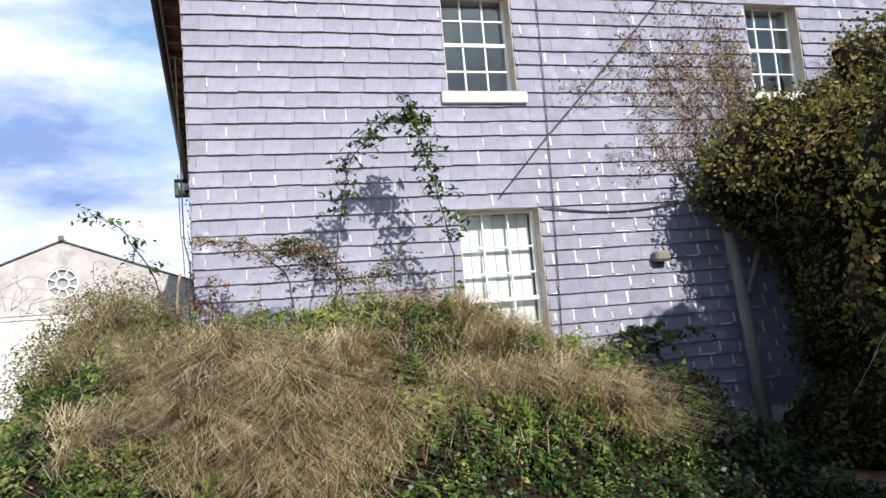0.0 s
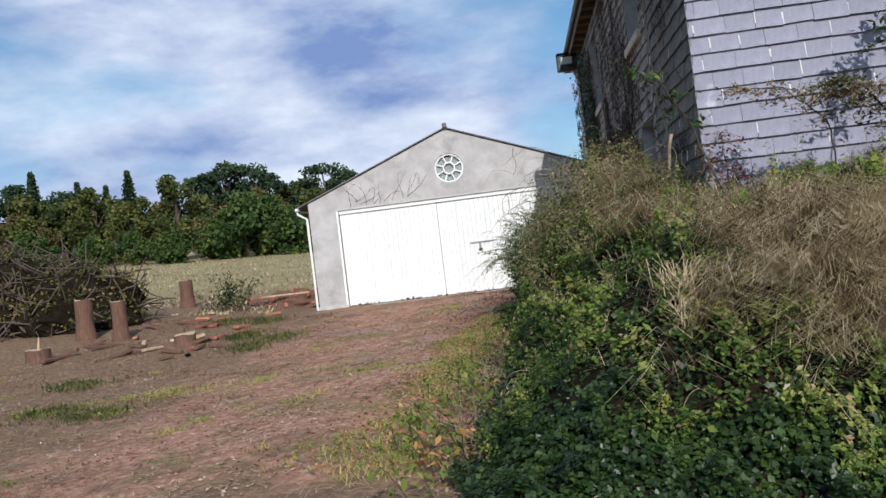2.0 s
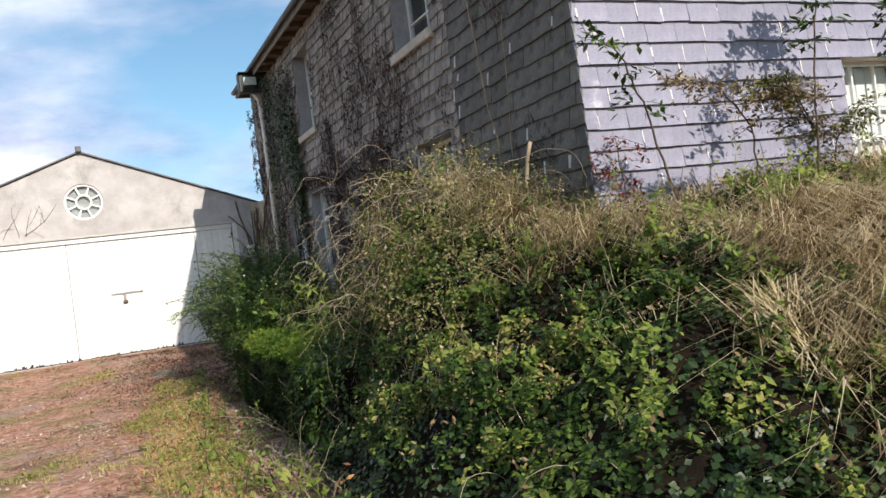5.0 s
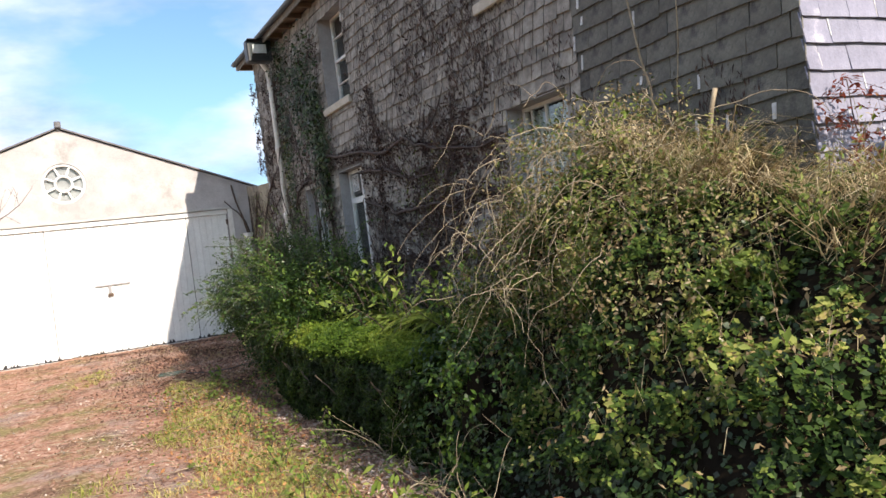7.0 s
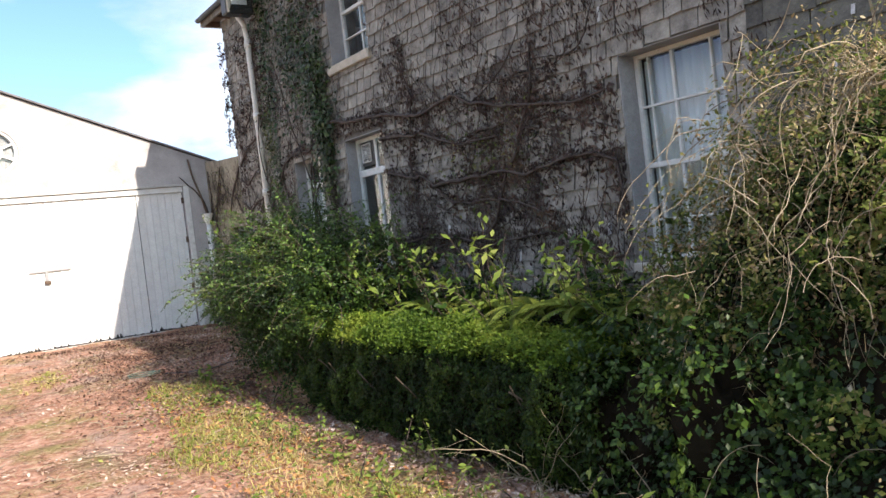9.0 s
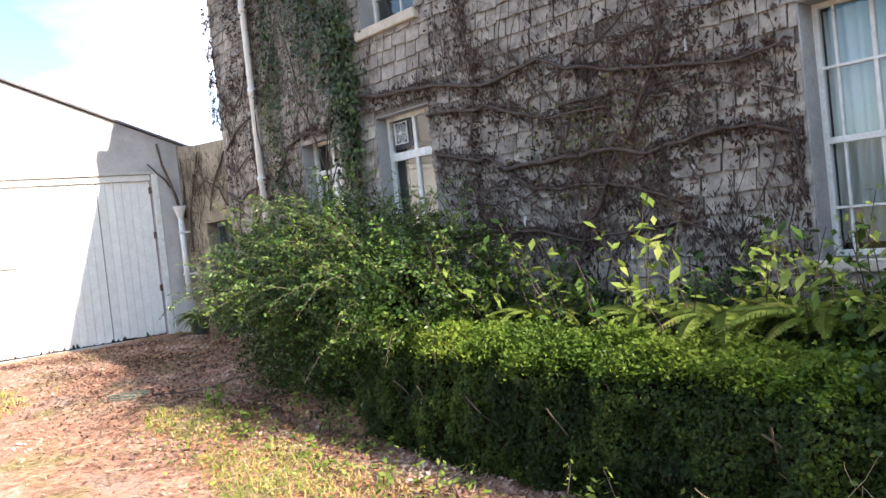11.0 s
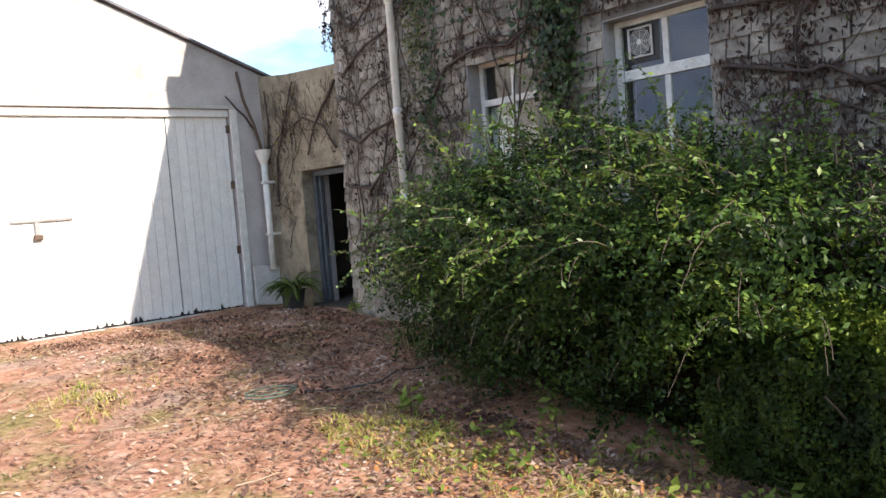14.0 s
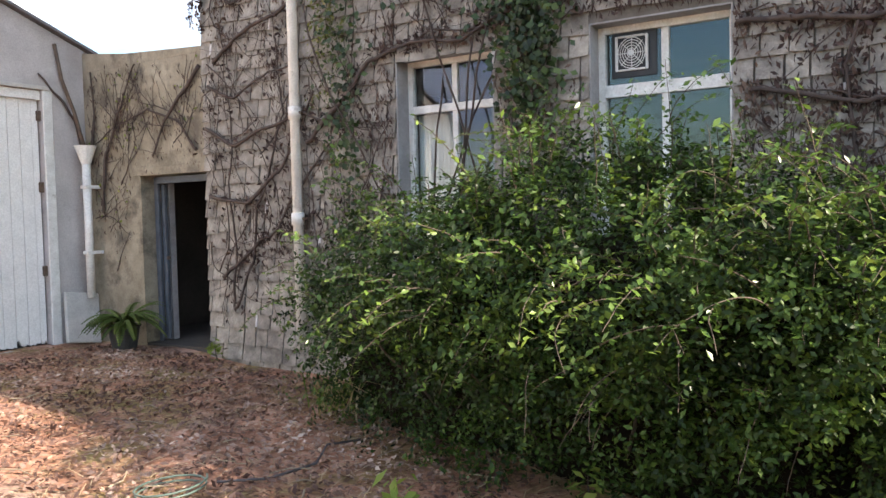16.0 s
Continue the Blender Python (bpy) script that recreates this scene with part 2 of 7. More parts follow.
M_SOFFIT = material("soffit_wood", (0.09, 0.058, 0.04), (0.17, 0.115, 0.078), 3, 0.85, 0.3, 40)
M_BLACK = material("black_metal", (0.012, 0.012, 0.014), (0.03, 0.03, 0.032), 8, 0.45, 0.1, 60)
M_IRON = material("rusty_iron", (0.06, 0.04, 0.03), (0.14, 0.09, 0.06), 12, 0.7, 0.3, 80)
M_PIPE = material("flaking_cream_pipe", (0.66, 0.63, 0.58), (0.80, 0.78, 0.74), 6, 0.6, 0.25, 60, stain=(0.25, 0.21, 0.17), stain_scale=7, stain_from=0.62)
M_ROOF = material("roof_slate", (0.10, 0.10, 0.11), (0.19, 0.18, 0.19), 4, 0.8, 0.4, 30, 0.2, True)
# Indoor shade put into one dark colour for floors and the passage.
M_INDOOR_SHADE = material("indoor_shade", (0.05, 0.045, 0.04), (0.09, 0.08, 0.07), 2, 0.95, 0.1, 20)
M_ROOM = material("room_plaster", (0.30, 0.29, 0.27), (0.42, 0.41, 0.38), 2, 0.95, 0.1, 20)
M_BLUE = material("blue_grey_door_paint", (0.06, 0.075, 0.095), (0.11, 0.13, 0.155), 6, 0.5, 0.2, 50, stain=(0.2, 0.2, 0.2), stain_scale=8, stain_from=0.64)
M_GLASS = glass_material()
M_CEMENT = material("cement_patch", (0.40, 0.39, 0.37), (0.55, 0.53, 0.5), 4, 0.9, 0.4, 60)
# Soil coloured near black: the shade in gaps between leaves is put into it.
M_SOIL_SHADE = material("soil_in_leaf_shade", (0.009, 0.007, 0.005), (0.024, 0.018, 0.011), 3, 0.95, 0.6, 30, spec=0.06)
M_BARK = material("bark", (0.06, 0.045, 0.033), (0.15, 0.115, 0.085), 5, 0.9, 0.7, 40, stretch=(4, 4, 0.8))
M_STEM = material("creeper_stem", (0.035, 0.024, 0.021), (0.10, 0.07, 0.058), 9, 0.9, 0.3, 60)
M_CANE = material("dry_cane", (0.19, 0.145, 0.095), (0.37, 0.30, 0.21), 6, 0.8, 0.2, 60, 0.3, True)
M_LOG = material("red_brown_stump", (0.09, 0.043, 0.028), (0.19, 0.10, 0.068), 5, 0.9, 0.8, 30, stretch=(5, 5, 0.7))
M_SAWN = material("sawn_wood", (0.40, 0.28, 0.17), (0.58, 0.44, 0.29), 8, 0.85, 0.3, 60)
M_BRICK = material("broken_brick", (0.24, 0.08, 0.05), (0.42, 0.17, 0.11), 8, 0.9, 0.5, 60, 0.3, False)
M_PEBBLE = material("pebbles", (0.30, 0.24, 0.21), (0.55, 0.48, 0.43), 8, 0.9, 0.3, 60, 0.35, True)
M_HOSE = material("green_hose", (0.06, 0.10, 0.085), (0.11, 0.16, 0.13), 6, 0.5, 0.1, 40)
M_POT = material("dark_pot", (0.03, 0.03, 0.032), (0.06, 0.058, 0.055), 6, 0.7, 0.2, 40)
M_CABLE = material("cable", (0.05, 0.045, 0.05), (0.10, 0.09, 0.095), 20, 0.7, 0.1, 60)

M_BRAMBLE = leaf_material("bramble_leaves", [(0.0, (0.012, 0.027, 0.006)), (0.35, (0.032, 0.066, 0.011)), (0.6, (0.09, 0.14, 0.024)), (0.8, (0.21, 0.235, 0.05)), (0.93, (0.34, 0.31, 0.09)), (1.0, (0.36, 0.25, 0.13))])
M_DRYLEAF = leaf_material("dry_leaves", [(0.0, (0.11, 0.075, 0.04)), (0.5, (0.22, 0.16, 0.085)), (0.8, (0.36, 0.28, 0.17)), (1.0, (0.50, 0.43, 0.30))], 0.8)
# Kept near black: the shade on the hedge's sides is put into the leaf colour.
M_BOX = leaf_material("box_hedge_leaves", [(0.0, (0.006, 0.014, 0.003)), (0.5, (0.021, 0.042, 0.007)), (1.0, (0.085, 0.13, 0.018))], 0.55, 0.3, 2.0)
M_PRIVET = leaf_material("privet_leaves", [(0.0, (0.008, 0.019, 0.004)), (0.45, (0.024, 0.054, 0.009)), (0.8, (0.055, 0.105, 0.017)), (1.0, (0.15, 0.22, 0.035))], 0.45, 0.2, 2.6, 0.25)
M_SHOOT = leaf_material("privet_shoot_leaves", [(0.0, (0.035, 0.085, 0.016)), (0.5, (0.10, 0.18, 0.032)), (1.0, (0.24, 0.33, 0.07))], 0.33, 0.28, 2.0, 0.5)
M_FALLEN = leaf_material("fallen_orange_leaves", [(0.0, (0.22, 0.10, 0.05)), (0.5, (0.46, 0.22, 0.09)), (1.0, (0.62, 0.42, 0.18))], 0.8, 0.2)
M_IVY = leaf_material("ivy_leaves", [(0.0, (0.010, 0.022, 0.007)), (0.6, (0.028, 0.058, 0.013)), (1.0, (0.085, 0.13, 0.03))], 0.42, 0.2, 3.0, 0.4)
M_IVYMASS = leaf_material("ivy_mass_leaves", [(0.0, (0.03, 0.04, 0.010)), (0.5, (0.095, 0.10, 0.022)), (0.8, (0.19, 0.165, 0.04)), (1.0, (0.28, 0.20, 0.08))], 0.6, 0.25, 0.7)
M_FERN = leaf_material("fern_fronds", [(0.0, (0.10, 0.15, 0.025)), (0.6, (0.22, 0.28, 0.05)), (1.0, (0.40, 0.37, 0.10))], 0.55, 0.4)
M_WEED = leaf_material("weed_leaves", [(0.0, (0.09, 0.145, 0.026)), (0.6, (0.22, 0.29, 0.06)), (1.0, (0.40, 0.41, 0.13))], 0.5, 0.4)
M_BUSH = leaf_material("half_dead_bush_leaves", [(0.0, (0.022, 0.04, 0.010)), (0.35, (0.065, 0.095, 0.022)), (0.7, (0.17, 0.18, 0.05)), (1.0, (0.36, 0.30, 0.13))])
# Sunlight on the hedge top is put into this brighter leaf colour.
M_BOX_LIT_TOP = leaf_material("box_lit_top_growth", [(0.0, (0.045, 0.095, 0.012)), (0.5, (0.125, 0.195, 0.024)), (1.0, (0.26, 0.31, 0.05))], 0.5, 0.4, 1.5)
M_STRAW = leaf_material("straw", [(0.0, (0.26, 0.19, 0.10)), (0.5, (0.50, 0.40, 0.24)), (1.0, (0.72, 0.62, 0.43))], 0.8, 0.25, 1.5)
M_HAY = leaf_material("matted_hay", [(0.0, (0.09, 0.062, 0.03)), (0.3, (0.30, 0.22, 0.115)), (0.55, (0.60, 0.48, 0.285)), (1.0, (0.78, 0.67, 0.46))], 0.8, 0.2, 4.5)
M_GRASS = leaf_material("grass_blades", [(0.0, (0.14, 0.21, 0.035)), (0.3, (0.33, 0.37, 0.07)), (0.6, (0.56, 0.49, 0.17)), (0.85, (0.68, 0.54, 0.28)), (1.0, (0.52, 0.27, 0.13))], 0.7, 0.35, 0.8)
M_LITTER = leaf_material("leaf_litter", [(0.0, (0.13, 0.06, 0.04)), (0.4, (0.28, 0.15, 0.10)), (0.75, (0.46, 0.30, 0.22)), (1.0, (0.68, 0.55, 0.45))], 0.9, 0.1, 1.0)
# Darker copy of the litter colours, with shade put into them.
M_SHADE_DRIFT = leaf_material("shade_dark_leaf_litter", [(0.0, (0.07, 0.038, 0.03)), (0.5, (0.17, 0.10, 0.078)), (0.8, (0.36, 0.25, 0.20)), (1.0, (0.62, 0.50, 0.43))], 0.85, 0.1, 1.0)
M_RED = leaf_material("red_creeper_leaves", [(0.0, (0.10, 0.025, 0.018)), (0.6, (0.24, 0.055, 0.035)), (1.0, (0.26, 0.14, 0.06))], 0.6, 0.35)
M_DEADVINE = leaf_material("dead_vine_leaves", [(0.0, (0.030, 0.019, 0.018)), (0.6, (0.085, 0.054, 0.048)), (1.0, (0.18, 0.12, 0.085))], 0.85, 0.1)
M_POTFERN = leaf_material("potted_fern", [(0.0, (0.05, 0.085, 0.02)), (0.6, (0.12, 0.175, 0.045)), (1.0, (0.24, 0.27, 0.09))], 0.5, 0.3)
M_TREE = leaf_material("broadleaf_crown", [(0.0, (0.03, 0.05, 0.018)), (0.4, (0.08, 0.105, 0.03)), (0.75, (0.17, 0.16, 0.045)), (1.0, (0.23, 0.19, 0.07))], 0.8, 0.25, 0.12)
M_TREE_G = leaf_material("green_bush_crown", [(0.0, (0.024, 0.05, 0.016)), (0.5, (0.065, 0.11, 0.03)), (1.0, (0.19, 0.21, 0.05))], 0.8, 0.2, 0.12)
M_TREE_B = leaf_material("brown_broadleaf_crown", [(0.0, (0.05, 0.045, 0.02)), (0.5, (0.13, 0.105, 0.04)), (1.0, (0.24, 0.18, 0.08))], 0.8, 0.25, 0.12)
M_NET = material("net_curtain", (0.74, 0.75, 0.74), (0.84, 0.84, 0.83), 6, 0.9, 0.1, 60, leaf=0.12)
M_PINE = leaf_material("pine_crown", [(0.0, (0.018, 0.036, 0.02)), (0.6, (0.05, 0.082, 0.04)), (1.0, (0.10, 0.13, 0.055))], 0.8, 0.1, 0.15)


def ground_material():
    """Red-brown trodden gravel near the house, going over to dry meadow grass farther out."""
    m = bpy.data.materials.new("ground")
    m.use_nodes = True
    n, l = m.node_tree.nodes, m.node_tree.links
    b = n["Principled BSDF"]
    b.inputs["Roughness"].default_value = 0.95
    b.inputs["Specular IOR Level"].default_value = 0.2
    co = n.new("ShaderNodeTexCoord")

    def noise_at(scale, detail=6, rough=0.65):
        t = n.new("ShaderNodeTexNoise")
        t.inputs["Scale"].default_value, t.inputs["Detail"].default_value, t.inputs["Roughness"].default_value = scale, detail, rough
        l.new(co.outputs["Object"], t.inputs["Vector"])
        return t.outputs["Fac"]

    def ramp_of(fac, stops):
        r = n.new("ShaderNodeValToRGB")
        el = r.color_ramp.elements
        el[0].position, el[0].color = stops[0][0], (*stops[0][1], 1)
        el[1].position, el[1].color = stops[-1][0], (*stops[-1][1], 1)
        for p, c in stops[1:-1]:
            el.new(p).color = (*c, 1)
        l.new(fac, r.inputs["Fac"])
        return r.outputs["Color"]

    def mix(fac, a, c):
        x = n.new("ShaderNodeMix")
        x.data_type = "RGBA"
        l.new(fac, x.inputs["Factor"])
        l.new(a, x.inputs["A"])
        l.new(c, x.inputs["B"])
        return x.outputs["Result"]

    dirt = ramp_of(noise_at(7, 8, 0.75), [(0.28, (0.11, 0.05, 0.032)), (0.5, (0.40, 0.208, 0.138)), (0.72, (0.66, 0.45, 0.36))])
    gravel = ramp_of(noise_at(38, 4, 0.8), [(0.35, (0.20, 0.13, 0.10)), (0.6, (0.40, 0.31, 0.27)), (0.7, (0.58, 0.50, 0.45))])
    moss = ramp_of(noise_at(14, 6, 0.7), [(0.35, (0.12, 0.10, 0.035)), (0.65, (0.34, 0.26, 0.12))])
    meadow = ramp_of(noise_at(0.8, 8, 0.75), [(0.3, (0.20, 0.16, 0.075)), (0.6, (0.34, 0.28, 0.145)), (0.75, (0.42, 0.35, 0.20))])
    black, white = (0, 0, 0), (1, 1, 1)
    near = mix(ramp_of(noise_at(0.55, 6, 0.6), [(0.56, black), (0.68, white)]), dirt, gravel)
    near = mix(ramp_of(noise_at(0.9, 7, 0.7), [(0.50, black), (0.62, white)]), near, moss)
    humus = ramp_of(noise_at(22, 6, 0.75), [(0.35, (0.07, 0.038, 0.025)), (0.65, (0.27, 0.155, 0.105))])
    near = mix(ramp_of(noise_at(1.7, 7, 0.7), [(0.53, black), (0.66, white)]), near, humus)
    sep = n.new("ShaderNodeSeparateXYZ")
    l.new(co.outputs["Object"], sep.inputs[0])
    earth = ramp_of(noise_at(11, 8, 0.78), [(0.30, (0.055, 0.034, 0.02)), (0.5, (0.19, 0.122, 0.072)), (0.70, (0.40, 0.285, 0.195))])
    bare = None
    for axis, slope, start in (("X", -0.22, -0.85), ("Y", -0.16, 2.0)):
        lin = n.new("ShaderNodeMath")
        lin.operation = "MULTIPLY_ADD"
        lin.use_clamp = True
        l.new(sep.outputs[axis], lin.inputs[0])
        lin.inputs[1].default_value, lin.inputs[2].default_value = slope, start
        if bare is None:
            bare = lin.outputs[0]
        else:
            top = n.new("ShaderNodeMath")
            top.operation = "MAXIMUM"
            l.new(bare, top.inputs[0])
            l.new(lin.outputs[0], top.inputs[1])
            bare = top.outputs[0]
    patchy = n.new("ShaderNodeMath")
    patchy.operation = "MULTIPLY_ADD"
    l.new(noise_at(1.1, 7, 0.7), patchy.inputs[0])
    patchy.inputs[1].default_value = 1.6
    fade = n.new("ShaderNodeMath")
    fade.operation = "MULTIPLY_ADD"
    l.new(bare, fade.inputs[0])
    fade.inputs[1].default_value, fade.inputs[2].default_value = 0.9, -1.0
    l.new(fade.outputs[0], patchy.inputs[2])
    near = mix(ramp_of(patchy.outputs[0], [(0.15, black), (0.5, white)]), near, earth)
    ma = n.new("ShaderNodeMath")
    ma.operation = "MULTIPLY_ADD"
    l.new(sep.outputs["Y"], ma.inputs[0])
    ma.inputs[1].default_value, ma.inputs[2].default_value = 0.12, -3.6
    far = ramp_of(ma.outputs[0], [(0.0, black), (1.0, white)])
    l.new(mix(far, near, meadow), b.inputs["Base Color"])
    bp = n.new("ShaderNodeBump")
    bp.inputs["Strength"].default_value, bp.inputs["Distance"].default_value = 0.6, 0.025
    l.new(noise_at(30, 6, 0.7), bp.inputs["Height"])
    l.new(bp.outputs["Normal"], b.inputs["Normal"])
    return m


M_GROUND = ground_material()


# ---- building helpers ----
def origin(ob):
    o = Vector((0, 0, 0))
    while ob:
        o += ob.location
        ob = ob.parent
    return o


def mesh_object(name, verts, faces, mat, parent=None, label="", smooth=False):
    """One mesh object from world coordinates, under its parent."""
    me = bpy.data.meshes.new(name)
    o = origin(parent) if parent else Vector((0, 0, 0))
    me.from_pydata([(v[0] - o.x, v[1] - o.y, v[2] - o.z) for v in verts], [], faces)
    me.materials.append(mat)
    if smooth:
        me.polygons.foreach_set("use_smooth", [True] * len(me.polygons))
    ob = new(name, me)
    ob.parent = parent
    return tagged(ob, label)


def part(name, bm, mat, parent=None, label="", smooth=False):
    o = origin(parent) if parent else Vector((0, 0, 0))
    bmesh.ops.translate(bm, verts=bm.verts, vec=-o)
    bmesh.ops.recalc_face_normals(bm, faces=bm.faces)
    me = bpy.data.meshes.new(name)
    bm.to_mesh(me)
    bm.free()
    me.materials.append(mat)
    if smooth:
        me.polygons.foreach_set("use_smooth", [True] * len(me.polygons))
    ob = new(name, me)
    ob.parent = parent
    return tagged(ob, label)


def thing(name, at, label, category, group="", kind=""):
    ob = new(name)
    ob.location = at
    ob.empty_display_size = 0.1
    return tagged(ob, label, category, group, kind)


def boxes(*list_of, bevel=0.0):
    """A bmesh of boxes (x0, y0, z0, x1, y1, z1), bevelled."""
    bm = bmesh.new()
    for x0, y0, z0, x1, y1, z1 in list_of:
        m = Matrix.Translation(((x0 + x1) / 2, (y0 + y1) / 2, (z0 + z1) / 2)) @ Matrix.Diagonal((abs(x1 - x0), abs(y1 - y0), abs(z1 - z0), 1))
        bmesh.ops.create_cube(bm, size=1, matrix=m)
    if bevel:
        bmesh.ops.bevel(bm, geom=bm.edges[:], offset=bevel, segments=1, affect="EDGES", profile=0.5)
    return bm


class Geo:
    """Collects tubes and faces into one mesh."""

    def __init__(self):
        self.v, self.f = [], []

    def tube(self, pts, radii, sides=5, cap=True):
        start = len(self.v)
        pts = [Vector(p) for p in pts]
        for i, p in enumerate(pts):
            d = (pts[min(i + 1, len(pts) - 1)] - pts[max(i - 1, 0)])
            d = d.normalized() if d.length > 1e-6 else Vector((0, 0, 1))
            a = d.cross(Vector((0, 0, 1)) if abs(d.z) < 0.9 else Vector((1, 0, 0))).normalized()
            c = d.cross(a)
            r = radii[i] if hasattr(radii, "__len__") else radii
            for k in range(sides):
                w = 2 * math.pi * k / sides
                self.v.append(tuple(p + a * (r * math.cos(w)) + c * (r * math.sin(w))))
        for i in range(len(pts) - 1):
            for k in range(sides):
                a0, b0 = start + i * sides + k, start + i * sides + (k + 1) % sides
                self.f.append((a0, b0, b0 + sides, a0 + sides))
        if cap:
            self.f.append(tuple(start + k for k in range(sides))[::-1])
            e = start + (len(pts) - 1) * sides
            self.f.append(tuple(e + k for k in range(sides)))
        return self

    def make(self, name, mat, parent=None, label="", smooth=True):
        return mesh_object(name, self.v, self.f, mat, parent, label, smooth)


def bulk(name, verts, tris, mat, parent=None, label=""):
    """A mesh from numpy arrays, triangles only."""
    o = np.array(origin(parent)) if parent else np.zeros(3)
    me = bpy.data.meshes.new(name)
    verts = (np.asarray(verts, np.float32) - o.astype(np.float32))
    tris = np.asarray(tris, np.int32)
    me.vertices.add(len(verts))
    me.vertices.foreach_set("co", verts.ravel())
    me.loops.add(tris.size)
    me.loops.foreach_set("vertex_index", tris.ravel())
    me.polygons.add(len(tris))
    me.polygons.foreach_set("loop_start", np.arange(0, tris.size, 3, dtype=np.int32))
    me.polygons.foreach_set("loop_total", np.full(len(tris), 3, np.int32))
    me.update(calc_edges=True)
    me.validate()
    me.materials.append(mat)
    ob = new(name, me)
    ob.parent = parent
    return tagged(ob, label)


RNG = np.random.default_rng(7)


def unit(a):
    return a / np.maximum(np.linalg.norm(a, axis=1, keepdims=True), 1e-9)


def leaf_arrays(points, normals, size, aspect=0.55, spread=0.8, droop=0.0):
    """Folded rhombic leaves at the points, turned about the given normals."""
    k = len(points)
    nrm = unit(normals + RNG.normal(0, spread, (k, 3)))
    d = unit(np.cross(nrm, RNG.normal(0, 1, (k, 3))))
    d[:, 2] -= droop
    d = unit(d)
    side = unit(np.cross(nrm, d))
    s = size * RNG.uniform(0.55, 1.3, (k, 1))
    base = points - d * s * 0.5
    tip = points + d * s * 0.5 - nrm * s * 0.10
    mid = points + nrm * s * 0.06
    l = mid + side * s * aspect * 0.5 - nrm * s * 0.06
    r = mid - side * s * aspect * 0.5 - nrm * s * 0.06
    v = np.stack([base, l, tip, r], 1).reshape(-1, 3)
    i = np.arange(k)[:, None] * 4
    t = np.concatenate([i + np.array([[0, 2, 1]]), i + np.array([[0, 3, 2]])], 1).reshape(-1, 3)
    return v, t


def blade_arrays(points, height, lean=0.5, width=0.006, flat=0.0, flow=0.0):
    """Bent blades of grass or straw, three triangles each."""
    k = len(points)
    a = RNG.uniform(0, 2 * math.pi, k)
    if flow:
        swirl = np.array([noise.noise((p[0] * 1.4, p[1] * 1.4, 13)) + 0.5 * noise.noise((p[0] * 4, p[1] * 4, 17)) for p in points])
        a = -1.2 + 5.0 * swirl + RNG.normal(0, flow, k)
    h = height * RNG.uniform(0.5, 1.25, k)
    ln = lean * RNG.uniform(0.3, 1.4, k)
    dirv = np.stack([np.cos(a), np.sin(a), np.zeros(k)], 1)
    side = np.stack([-np.sin(a), np.cos(a), np.zeros(k)], 1) * width
    up = np.array([[0, 0, 1.0]])
    mid = points + dirv * (h * ln * 0.35)[:, None] + up * (h * 0.55 * (1 - flat))[:, None]
    tip = points + dirv * (h * ln)[:, None] + up * (h * (0.9 - 0.45 * np.minimum(ln, 1.6)) * (1 - flat))[:, None]
    v = np.stack([points - side * 0.5, points + side * 0.5, mid - side * 0.4, mid + side * 0.4, tip], 1).reshape(-1, 3)
    i = np.arange(k)[:, None] * 5
    t = np.concatenate([i + np.array([[0, 1, 3]]), i + np.array([[0, 3, 2]]), i + np.array([[2, 3, 4]])], 1).reshape(-1, 3)
    return v, t


def join_arrays(*pairs):
    vs, ts, at = [], [], 0
    for v, t in pairs:
        vs.append(v)
        ts.append(t + at)
        at += len(v)
    return np.concatenate(vs), np.concatenate(ts)


def wander(p, d, length, step, sway, rnd, pull=(0, 0, 0)):
    pts = [Vector(p)]
    d = Vector(d).normalized()
    for _ in range(max(2, int(length / step))):
        d = (d + Vector((rnd.gauss(0, sway), rnd.gauss(0, sway), rnd.gauss(0, sway))) + Vector(pull)).normalized()
        pts.append(pts[-1] + d * step)
    return pts


# ---- ground ----
def ease(t):
    t = max(0.0, min(1.0, t))
    return t * t * (3 - 2 * t)


def ground_z(x, y):
    """Height of the yard and of the field that rises behind it."""
    b = float(np.interp(y, [4, 9, 14, 18, 22, 25, 30], [-0.6, -0.52, -0.46, -0.39, -0.18, 0.0, 0.03]))
    if x < -3:
        b -= 0.12 * ease((-3 - x) / 4) * ease((24 - y) / 8)
    d = max(0.0, -x - 9) * 0.7 + max(0.0, y - 24) * 0.5
    return b + min(0.08 * d, 6.0) * ease((-x - 7) / 4)


def spaced(*runs):
    out = []
    for a, b, s in runs:
        out += list(np.arange(a, b, s))
    return out + [runs[-1][1]]


gx = spaced((-1600, -200, 140), (-200, -40, 10), (-40, -14, 1.0), (-14, 9, 0.16), (9, 30, 1.5), (30, 200, 17), (200, 1600, 140))
gy = spaced((-1600, -200, 140), (-200, -12, 12), (-12, 4, 0.8), (4, 28, 0.16), (28, 60, 1.0), (60, 200, 5), (200, 1800, 160))
gv = []
for y in gy:
    for x in gx:
        z = ground_z(x, y)
        if -14 <= x <= 9 and 4 <= y <= 28:
            z += 0.035 * noise.noise((x * 0.9, y * 0.9, 0)) + 0.014 * noise.noise((x * 4, y * 4, 3)) - 0.01
        elif y > 28 or x < -14:
            z += 0.12 * noise.noise((x * 0.15, y * 0.15, 5))
        gv.append((x, y, z))
w = len(gx)
gf = [(j * w + i, j * w + i + 1, (j + 1) * w + i + 1, (j + 1) * w + i) for j in range(len(gy) - 1) for i in range(w - 1)]
ground = mesh_object("ground", gv, gf, M_GROUND, smooth=True)
tagged(ground, "red-brown trodden yard with moss, rising to a straw-coloured meadow", "ground", kind="structure")


